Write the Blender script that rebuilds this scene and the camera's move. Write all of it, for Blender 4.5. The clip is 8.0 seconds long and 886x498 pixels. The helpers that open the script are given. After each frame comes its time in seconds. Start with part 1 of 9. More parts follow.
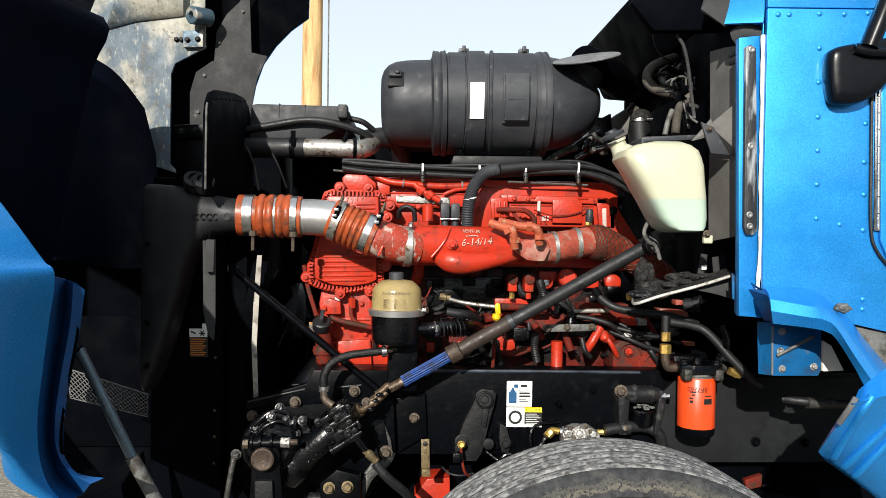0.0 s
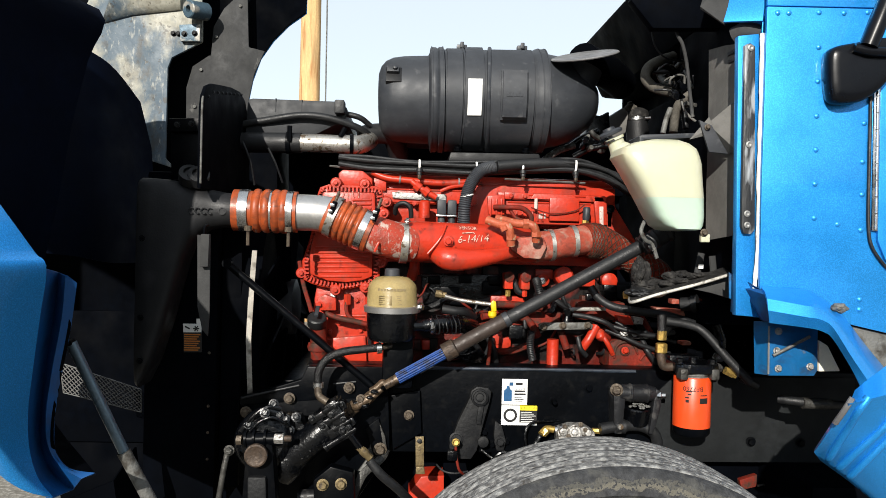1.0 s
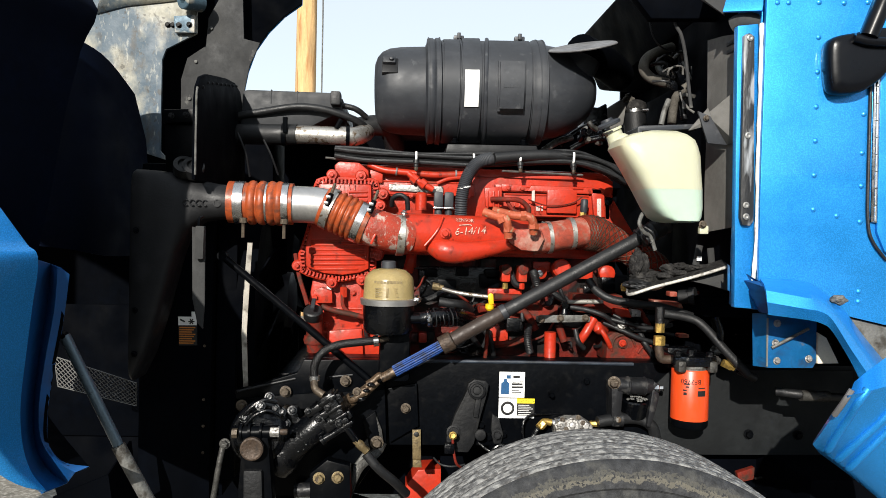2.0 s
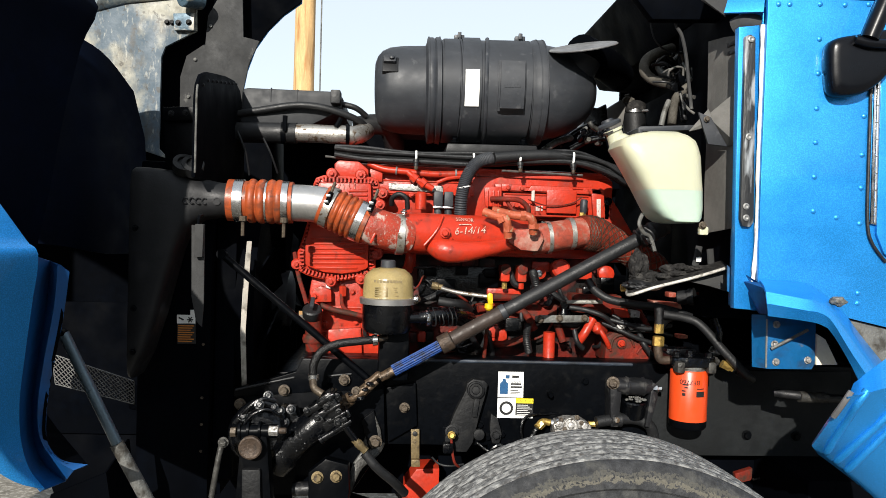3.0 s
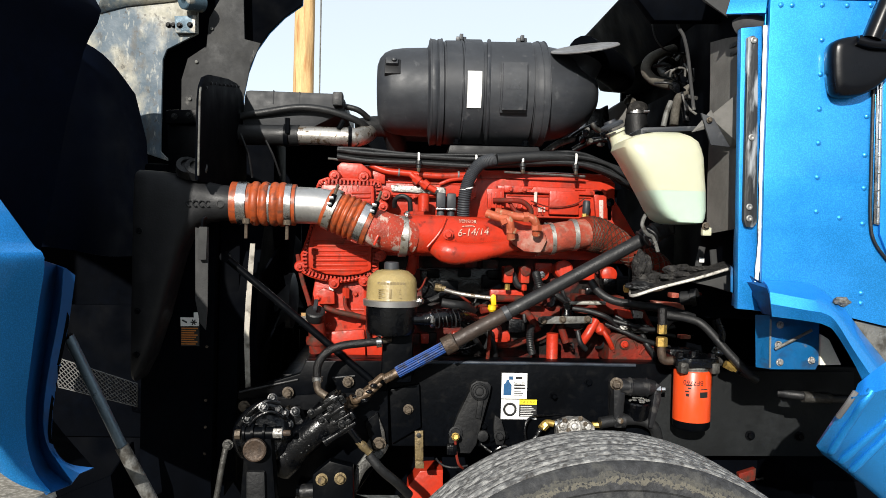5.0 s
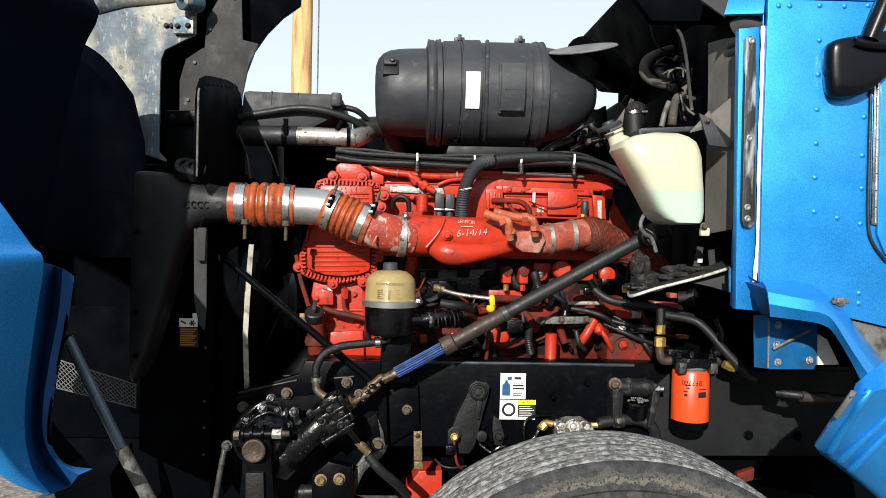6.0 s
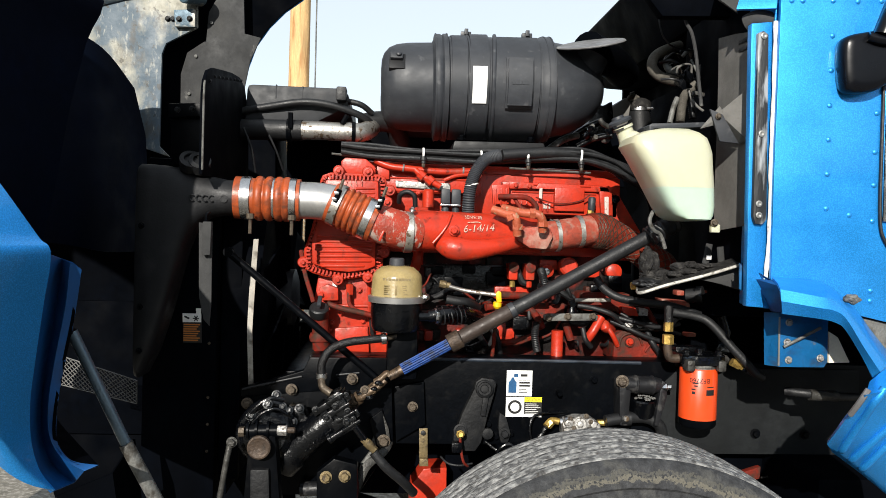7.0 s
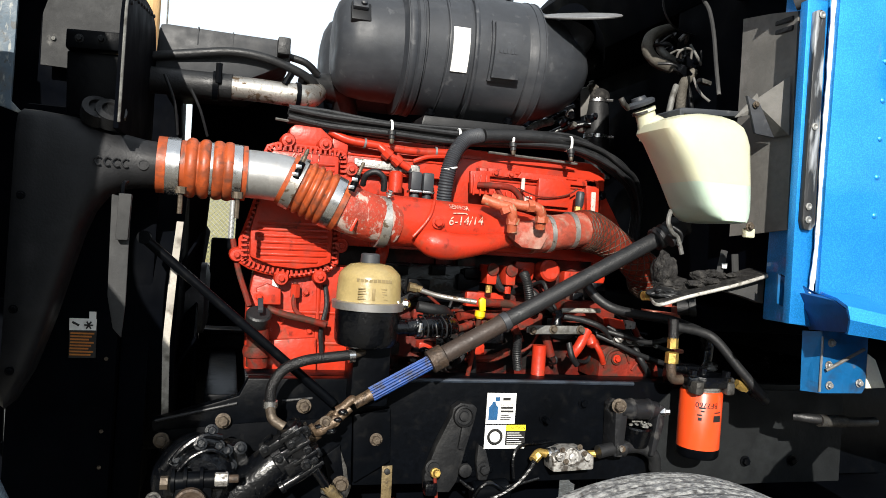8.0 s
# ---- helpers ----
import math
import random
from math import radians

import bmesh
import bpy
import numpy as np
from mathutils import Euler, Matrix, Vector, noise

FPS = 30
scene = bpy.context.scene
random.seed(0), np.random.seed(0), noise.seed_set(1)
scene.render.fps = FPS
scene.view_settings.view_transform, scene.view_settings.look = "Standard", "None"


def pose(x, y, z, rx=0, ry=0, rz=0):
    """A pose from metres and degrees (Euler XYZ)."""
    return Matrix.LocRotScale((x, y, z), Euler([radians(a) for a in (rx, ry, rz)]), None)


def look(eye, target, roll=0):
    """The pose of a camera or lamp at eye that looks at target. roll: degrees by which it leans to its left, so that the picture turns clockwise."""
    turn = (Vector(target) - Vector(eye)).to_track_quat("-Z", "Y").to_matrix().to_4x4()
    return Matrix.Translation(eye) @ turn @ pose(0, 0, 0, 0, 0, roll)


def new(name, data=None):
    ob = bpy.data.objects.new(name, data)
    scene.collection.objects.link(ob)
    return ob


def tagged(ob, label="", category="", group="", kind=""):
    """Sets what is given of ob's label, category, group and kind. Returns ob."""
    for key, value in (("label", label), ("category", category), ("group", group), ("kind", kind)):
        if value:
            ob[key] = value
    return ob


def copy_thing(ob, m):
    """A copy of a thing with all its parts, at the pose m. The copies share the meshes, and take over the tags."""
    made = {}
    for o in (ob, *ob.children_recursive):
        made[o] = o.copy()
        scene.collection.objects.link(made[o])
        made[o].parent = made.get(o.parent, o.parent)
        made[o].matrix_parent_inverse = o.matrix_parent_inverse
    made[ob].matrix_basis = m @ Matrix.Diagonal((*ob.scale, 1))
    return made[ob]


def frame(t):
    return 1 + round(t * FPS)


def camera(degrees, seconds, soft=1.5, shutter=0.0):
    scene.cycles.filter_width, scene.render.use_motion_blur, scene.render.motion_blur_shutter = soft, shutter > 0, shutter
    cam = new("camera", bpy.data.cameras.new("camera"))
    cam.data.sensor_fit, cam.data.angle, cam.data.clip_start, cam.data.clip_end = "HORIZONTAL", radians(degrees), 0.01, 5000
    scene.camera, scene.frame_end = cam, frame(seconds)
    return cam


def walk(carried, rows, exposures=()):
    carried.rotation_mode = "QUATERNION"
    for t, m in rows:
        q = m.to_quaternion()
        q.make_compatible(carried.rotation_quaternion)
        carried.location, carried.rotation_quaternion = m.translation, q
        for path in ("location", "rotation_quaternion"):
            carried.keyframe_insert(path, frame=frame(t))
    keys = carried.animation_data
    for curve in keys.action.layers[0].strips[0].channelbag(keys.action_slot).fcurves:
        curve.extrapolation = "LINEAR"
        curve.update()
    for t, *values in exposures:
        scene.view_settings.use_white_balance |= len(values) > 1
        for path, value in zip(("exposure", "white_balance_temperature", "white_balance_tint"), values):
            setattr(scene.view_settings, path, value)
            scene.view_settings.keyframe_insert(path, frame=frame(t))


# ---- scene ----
cam = camera(62.0, 8.0, soft=0.5)
PATH = [
    (0, (-0.085, -0.433, 1.382), (0.004, 1.565, 1.36), 0.9),
    (0.5, (-0.082, -0.431, 1.381), (0.012, 1.567, 1.364), 1.3),
    (1, (-0.083, -0.423, 1.377), (0.015, 1.574, 1.351), 1.4),
    (1.5, (-0.083, -0.411, 1.371), (0.023, 1.585, 1.333), 1.3),
    (3, (-0.091, -0.407, 1.37), (0.025, 1.589, 1.328), 1.7),
    (3.5, (-0.098, -0.403, 1.369), (0.03, 1.593, 1.327), 1.7),
    (4, (-0.097, -0.4, 1.37), (0.026, 1.595, 1.328), 1.6),
    (4.5, (-0.099, -0.407, 1.371), (0.016, 1.589, 1.331), 1.5),
    (6, (-0.103, -0.41, 1.373), (0.019, 1.586, 1.334), 1.4),
    (6.5, (-0.103, -0.414, 1.373), (0.017, 1.583, 1.339), 1.4),
    (7, (-0.135, -0.389, 1.365), (0.0, 1.606, 1.321), 1.7),
    (7.5, (-0.255, -0.242, 1.337), (0.009, 1.74, 1.304), 3.0),
    (8, (-0.429, 0.066, 1.33), (0.132, 1.986, 1.308), 4.1),
]
walk(cam, [(t, look(eye, target, roll)) for t, eye, target, roll in PATH],
     exposures=[(0.0, 0.8), (6.8, 0.8), (7.5, 0.92), (8.0, 1.1)])

# ---- world, sun, exposure ----
SUN_EL, SUN_AZ = 23.5, 197.0
world = bpy.data.worlds.new("sky")
scene.world = world
world.use_nodes = True
wn = world.node_tree
sky = wn.nodes.new("ShaderNodeTexSky")
sky.sky_type, sky.sun_disc = "NISHITA", False
sky.sun_elevation, sky.sun_rotation = radians(SUN_EL), radians(SUN_AZ)
sky.air_density, sky.dust_density, sky.ozone_density = 1.0, 0.3, 1.0
veil = wn.nodes.new("ShaderNodeMix")  # thin high cloud over the blue
veil.data_type, veil.inputs[0].default_value, veil.inputs[7].default_value = "RGBA", 0.55, (9.9, 10.5, 10.8, 1)
wn.links.new(sky.outputs[0], veil.inputs[6])
wn.links.new(veil.outputs[2], wn.nodes["Background"].inputs[0])
wn.nodes["Background"].inputs[1].default_value = 0.071
sun = new("sun", bpy.data.lights.new("sun", "SUN"))
sun.data.energy, sun.data.angle, sun.data.color = 4.7, radians(0.55), (1.0, 0.95, 0.87)
sd = Vector((math.sin(radians(SUN_AZ)) * math.cos(radians(SUN_EL)), math.cos(radians(SUN_AZ)) * math.cos(radians(SUN_EL)), math.sin(radians(SUN_EL))))
sun.matrix_world = look(sd * 20, (0, 0, 0))


# ---- materials ----
def mat(name, col, rough=0.5, metal=0.0, var=0.25, scale=9.0, bump=0.15, bscale=140.0, wear=None, wscale=14.0, wlevel=0.62, wsoft=0.08, coat=0.0, spec=0.4, grime=0.0, wrough=None, trans=0.0, sss=0.0, stretch=(1, 1, 1), flake=0.0):
    m = bpy.data.materials.new(name)
    m.use_nodes = True
    nt = m.node_tree
    n, ln = nt.nodes, nt.links
    b = n["Principled BSDF"]
    tc = n.new("ShaderNodeTexCoord")
    mp = n.new("ShaderNodeMapping")
    mp.inputs["Scale"].default_value = stretch
    ln.new(tc.outputs["Object"], mp.inputs["Vector"])

    def noise_tex(sc, detail=5.0, dist=0.0):
        t = n.new("ShaderNodeTexNoise")
        t.inputs["Scale"].default_value, t.inputs["Detail"].default_value, t.inputs["Distortion"].default_value = sc, detail, dist
        ln.new(mp.outputs["Vector"], t.inputs["Vector"])
        return t.outputs["Fac"]

    def ramp(src, lo, hi):
        r = n.new("ShaderNodeMapRange")
        r.inputs["From Min"].default_value, r.inputs["From Max"].default_value = lo, hi
        ln.new(src, r.inputs["Value"])
        return r.outputs["Result"]

    def mix(fac, a, c):
        x = n.new("ShaderNodeMix")
        x.data_type = "RGBA"
        if isinstance(fac, float):
            x.inputs[0].default_value = fac
        else:
            ln.new(fac, x.inputs[0])
        for sock, v in ((x.inputs[6], a), (x.inputs[7], c)):
            if isinstance(v, tuple):
                sock.default_value = (*v, 1)
            else:
                ln.new(v, sock)
        return x.outputs[2]

    lo = tuple(c * (1 - var) for c in col)
    hi = tuple(min(1, c * (1 + var)) for c in col)
    c = mix(ramp(noise_tex(scale, 6.0, 0.4), 0.3, 0.7), lo, hi)
    fine = noise_tex(scale * 11, 3.0)
    c = mix(ramp(fine, 0.35, 0.75), c, tuple(x * (1 - 0.5 * var) for x in col))
    rsock = None
    if flake:
        c = mix(ramp(noise_tex(430.0, 3.0), 0.42, 0.78), c, tuple(min(1, x * (1 + flake)) + 0.02 * flake for x in col))
    if grime:
        g = ramp(noise_tex(scale * 2.3, 7.0, 0.8), 0.5, 0.72)
        gm = n.new("ShaderNodeMath")
        gm.operation = "MULTIPLY"
        gm.inputs[1].default_value = grime
        ln.new(g, gm.inputs[0])
        c = mix(gm.outputs[0], c, (0.03, 0.025, 0.02))
    if wear:
        w = ramp(noise_tex(wscale, 9.0, 0.15), wlevel, wlevel + wsoft)
        c = mix(w, c, wear)
        if wrough is not None:
            rr = n.new("ShaderNodeMapRange")
            rr.inputs["To Min"].default_value, rr.inputs["To Max"].default_value = rough, wrough
            ln.new(w, rr.inputs["Value"])
            rsock = rr.outputs["Result"]
    if rsock is None:
        rr = n.new("ShaderNodeMapRange")
        rr.inputs["From Min"].default_value, rr.inputs["From Max"].default_value = 0.3, 0.7
        rr.inputs["To Min"].default_value, rr.inputs["To Max"].default_value = max(0.02, rough * 0.8), min(1, rough * 1.25)
        ln.new(noise_tex(scale * 3, 5.0), rr.inputs["Value"])
        rsock = rr.outputs["Result"]
    ln.new(c, b.inputs["Base Color"])
    ln.new(rsock, b.inputs["Roughness"])
    b.inputs["Metallic"].default_value = metal
    b.inputs["Coat Weight"].default_value = coat
    b.inputs["Coat Roughness"].default_value = 0.08
    b.inputs["Specular IOR Level"].default_value = spec
    b.inputs["Transmission Weight"].default_value = trans
    if sss:
        b.inputs["Subsurface Weight"].default_value = sss
        b.inputs["Subsurface Scale"].default_value = 0.03
        b.inputs["Subsurface Radius"].default_value = (1.0, 1.0, 0.7)
    if bump:
        bp = n.new("ShaderNodeBump")
        bp.inputs["Strength"].default_value, bp.inputs["Distance"].default_value = bump, 0.004
        ln.new(noise_tex(bscale, 4.0), bp.inputs["Height"])
        ln.new(bp.outputs[0], b.inputs["Normal"])
    return m


def stain(m, col, scale, level, soft, stretch=(1, 1, 1), amount=1.0):
    """Lays patches of another colour over a material: streaks where stretched."""
    n, ln = m.node_tree.nodes, m.node_tree.links
    b = n["Principled BSDF"]
    tc, mp, nz, mr, x = n.new("ShaderNodeTexCoord"), n.new("ShaderNodeMapping"), n.new("ShaderNodeTexNoise"), n.new("ShaderNodeMapRange"), n.new("ShaderNodeMix")
    mp.inputs["Scale"].default_value, mp.inputs["Location"].default_value = stretch, (scale * 0.37, level * 9, soft * 31)
    nz.inputs["Scale"].default_value, nz.inputs["Detail"].default_value, nz.inputs["Roughness"].default_value = scale, 9.0, 0.62
    mr.inputs["From Min"].default_value, mr.inputs["From Max"].default_value, mr.inputs["To Max"].default_value = level, level + soft, amount
    x.data_type = "RGBA"
    ln.new(tc.outputs["Object"], mp.inputs["Vector"])
    ln.new(mp.outputs["Vector"], nz.inputs["Vector"])
    ln.new(nz.outputs["Fac"], mr.inputs["Value"])
    ln.new(mr.outputs["Result"], x.inputs[0])
    ln.new(b.inputs["Base Color"].links[0].from_socket, x.inputs[6])
    x.inputs[7].default_value = (*col, 1)
    ln.new(x.outputs[2], b.inputs["Base Color"])
    return m


RED = stain(mat("engine_red_paint", (0.36, 0.0235, 0.0085), 0.36, var=0.2, scale=7, bump=0.22, bscale=90, wear=(0.22, 0.03, 0.013), wscale=26, wlevel=0.58, wsoft=0.14, grime=0.4, wrough=0.6, spec=0.3), (0.03, 0.008, 0.005), 30.0, 0.6, 0.08, (1, 1, 0.6), 0.7)
RED_WORN = stain(mat("worn_red_paint", (0.3, 0.033, 0.016), 0.5, var=0.25, scale=9, bump=0.5, bscale=110, wear=(0.2, 0.1, 0.075), wscale=200, wlevel=0.55, wsoft=0.15, wrough=0.6, grime=0.4, spec=0.3), (0.36, 0.3, 0.26), 34.0, 0.5, 0.07, (1, 1, 0.45), 0.85)
# Dusty red, darkened further for the shade low on the engine.
RED_DULL = mat("dusty_shaded_red_paint", (0.13, 0.0135, 0.0075), 0.62, var=0.45, scale=14, bump=0.35, wear=(0.04, 0.02, 0.014), wscale=30, wlevel=0.48, wsoft=0.16, grime=0.9, spec=0.12)
WRAP = mat("red_brown_heat_wrap", (0.13, 0.0165, 0.0075), 0.9, var=0.5, scale=40, bump=1.0, bscale=240, spec=0.12)
SILICONE = stain(mat("orange_silicone", (0.29, 0.055, 0.0145), 0.4, var=0.35, scale=16, bump=0.12, grime=0.85, spec=0.35), (0.12, 0.03, 0.012), 22.0, 0.52, 0.12, (1, 1, 1), 0.7)
ALU = mat("aluminium", (0.48, 0.476, 0.468), 0.38, 0.9, var=0.2, scale=12, bump=0.06, bscale=320, wear=(0.288, 0.264, 0.24), wscale=26, wlevel=0.54, wsoft=0.2, wrough=0.6)
STEEL = mat("bright_steel", (0.56, 0.56, 0.56), 0.25, 1.0, var=0.12, scale=20, bump=0.05)
DIRTY_STEEL = mat("stained_steel_pipe", (0.44, 0.424, 0.392), 0.38, 0.85, var=0.3, scale=18, bump=0.1, wear=(0.1, 0.07, 0.045), wscale=55, wlevel=0.54, wsoft=0.1, wrough=0.7)
RUST = mat("rusty_steel", (0.051, 0.034, 0.02312), 0.6, 0.3, var=0.45, scale=40, bump=0.5, bscale=160, wear=(0.0204, 0.01496, 0.01156), wscale=60, wlevel=0.48, wsoft=0.2)
JOINTM = mat("greasy_brown_joint", (0.1, 0.068, 0.042), 0.42, 0.4, var=0.5, scale=40, bump=0.6, bscale=120, wear=(0.02, 0.014, 0.01), wscale=40, wlevel=0.5, wsoft=0.15, spec=0.4)
BOLTM = mat("oxidised_bolt", (0.0782, 0.0612, 0.04352), 0.5, 0.4, var=0.4, scale=40, bump=0.4, wear=(0.034, 0.02448, 0.01768), wscale=60, wlevel=0.5, wsoft=0.15)
BRASS = mat("brass", (0.48, 0.32, 0.088), 0.42, 0.8, var=0.25, scale=40, bump=0.15, grime=0.6)
PLASTIC = stain(mat("dusty_black_plastic", (0.023, 0.0255, 0.03), 0.5, var=0.25, scale=7, bump=0.05, bscale=260, wear=(0.062, 0.064, 0.068), wscale=36, wlevel=0.63, wsoft=0.14, spec=0.32), (0.05, 0.052, 0.056), 7.0, 0.5, 0.2, (0.5, 1, 1.6), 0.6)
DUCTM = mat("black_moulded_duct_plastic", (0.008, 0.0084, 0.0094), 0.5, var=0.4, scale=9, bump=0.1, bscale=200, wear=(0.017, 0.0172, 0.0185), wscale=12, wlevel=0.52, wsoft=0.25, spec=0.22)
RUBBER = mat("black_rubber", (0.00748, 0.007956, 0.00884), 0.5, var=0.45, scale=14, bump=0.25, bscale=200, wear=(0.0204, 0.02108, 0.02176), wscale=26, wlevel=0.58, wsoft=0.2, spec=0.35)
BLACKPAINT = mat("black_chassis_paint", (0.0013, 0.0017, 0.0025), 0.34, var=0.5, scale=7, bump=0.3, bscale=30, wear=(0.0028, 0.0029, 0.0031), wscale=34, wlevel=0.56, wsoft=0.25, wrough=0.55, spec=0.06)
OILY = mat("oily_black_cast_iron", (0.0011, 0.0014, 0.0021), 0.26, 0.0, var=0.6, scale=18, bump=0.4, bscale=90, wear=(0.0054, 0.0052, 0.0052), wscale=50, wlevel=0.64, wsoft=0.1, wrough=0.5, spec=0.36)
TOPTANK = mat("dusty_black_tank_plastic", (0.02, 0.0215, 0.024), 0.55, var=0.25, scale=8, bump=0.08, bscale=220, wear=(0.04, 0.04, 0.041), wscale=14, wlevel=0.54, wsoft=0.2, spec=0.25)
# Navy darkened well below the paint so the hood's inside looks shaded.
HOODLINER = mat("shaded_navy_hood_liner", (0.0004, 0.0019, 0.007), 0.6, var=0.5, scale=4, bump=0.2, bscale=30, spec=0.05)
# Liner colour taken near black to hold the bay's shade as well.
LINER_SHADE = mat("dark_liner_with_shade", (0.0004, 0.0008, 0.0018), 0.75, var=0.6, scale=3, bump=0.2, bscale=30, spec=0.03)
GREYPLAS = stain(mat("grey_dusty_panel", (0.034, 0.0345, 0.035), 0.75, var=0.35, scale=6, bump=0.15, bscale=180, wear=(0.048, 0.048, 0.047), wscale=9, wlevel=0.5, wsoft=0.2, spec=0.15), (0.13, 0.128, 0.12), 5.0, 0.6, 0.04, (1, 1, 0.6), 0.7)
BLUE = mat("blue_metallic_paint", (0.012, 0.212, 0.565), 0.42, 0.58, var=0.04, scale=3, bump=0.1, bscale=600, coat=0.35, spec=0.4, flake=0.5)
# Darker copy of the blue paint; the shade is in its colour.
BLUE_SHADED = mat("blue_paint_shaded_copy", (0.0035, 0.056, 0.19), 0.5, 0.05, var=0.3, scale=5, bump=0.1, bscale=120, grime=0.4, spec=0.25)
BLUE_WORN = mat("chipped_blue_paint", (0.00544, 0.1088, 0.2856), 0.42, 0.4, var=0.2, scale=8, bump=0.2, bscale=90, wear=(0.136, 0.136, 0.136), wscale=26, wlevel=0.64, grime=0.6, coat=0.2)
SPLINE = stain(mat("blue_coated_spline", (0.008, 0.042, 0.18), 0.45, 0.0, var=0.4, scale=60, bump=0.1, wear=(0.1, 0.1, 0.11), wscale=90, wlevel=0.64), (0.012, 0.012, 0.015), 40.0, 0.52, 0.1, (1, 1, 1), 0.8)
BAREMETAL = mat("unpainted_stained_panel", (0.27, 0.262, 0.215), 0.6, 0.0, var=0.2, scale=5, bump=0.35, bscale=60, wear=(0.16, 0.145, 0.11), wscale=26, wlevel=0.56, wsoft=0.2, grime=0.5)
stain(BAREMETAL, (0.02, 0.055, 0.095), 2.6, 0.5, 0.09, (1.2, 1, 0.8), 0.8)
stain(BAREMETAL, (0.06, 0.05, 0.036), 11.0, 0.54, 0.1, (1.2, 1, 0.7), 0.6)
stain(BAREMETAL, (0.045, 0.04, 0.032), 34.0, 0.6, 0.04, (1, 1, 1), 0.7)
stain(BAREMETAL, (0.38, 0.37, 0.32), 42.0, 0.57, 0.1, (1.4, 1, 0.5), 0.5)
TANKM = mat("milky_white_plastic", (0.41, 0.412, 0.3), 0.36, var=0.1, scale=5, bump=0.05, bscale=120, sss=0.25, wear=(0.42, 0.37, 0.25), wscale=7, wlevel=0.52, wsoft=0.3)
COOLANT = mat("coolant_behind_plastic", (0.34, 0.43, 0.35), 0.36, var=0.08, scale=5, bump=0.05, bscale=120, sss=0.25)
AMBER = mat("amber_plastic_bowl", (0.26, 0.2, 0.088), 0.22, var=0.2, scale=16, bump=0.08, sss=0.15, wear=(0.204, 0.1564, 0.068), wscale=20, wlevel=0.52, wsoft=0.25)
WHITE = mat("white_label", (0.62, 0.62, 0.6), 0.5, var=0.06, scale=20, bump=0.05)
SEALANT = mat("white_sealant", (0.6, 0.59, 0.55), 0.6, var=0.15, scale=20, bump=0.8, bscale=60, wear=(0.3, 0.3, 0.29), wscale=40, wlevel=0.6, wsoft=0.15)
YELLOW = mat("yellow_plastic", (0.578, 0.374, 0.0068), 0.4, var=0.1, scale=20, bump=0.05)
LABELY = mat("yellow_print", (0.85, 0.66, 0.02), 0.5, var=0.05, bump=0)
LABELO = mat("orange_print", (0.374, 0.136, 0.0204), 0.6, var=0.2, bump=0)
INK = mat("black_print", (0.00816, 0.00816, 0.00816), 0.5, var=0.2, bump=0)
INKB = mat("blue_print", (0.008, 0.06, 0.15), 0.5, var=0.3, scale=60, bump=0)
CHALK = mat("white_paint_marker", (0.45, 0.31, 0.25), 0.7, var=0.25, scale=120, bump=0, wear=(0.3, 0.035, 0.017), wscale=150, wlevel=0.5, wsoft=0.1)
FILTER = mat("orange_filter_can", (0.544, 0.051, 0.00816), 0.35, var=0.06, scale=6, bump=0.03, coat=0.3)
TYRE = mat("dusty_tyre_rubber", (0.075, 0.076, 0.078), 0.92, var=0.5, scale=26, bump=0.9, bscale=150, wear=(0.25, 0.25, 0.243), wscale=70, wlevel=0.4, wsoft=0.28, spec=0.15, grime=0.8, stretch=(1, 1.7, 1))
stain(TYRE, (0.045, 0.045, 0.046), 48.0, 0.56, 0.08, (1, 2.2, 1), 0.5)
stain(TYRE, (0.33, 0.33, 0.32), 160.0, 0.62, 0.06, (1, 1, 1), 0.6)
TYREWALL = mat("tyre_sidewall_rubber", (0.03, 0.031, 0.033), 0.8, var=0.5, scale=60, bump=0.7, bscale=200, wear=(0.065, 0.064, 0.058), wscale=30, wlevel=0.5, wsoft=0.3, spec=0.18)


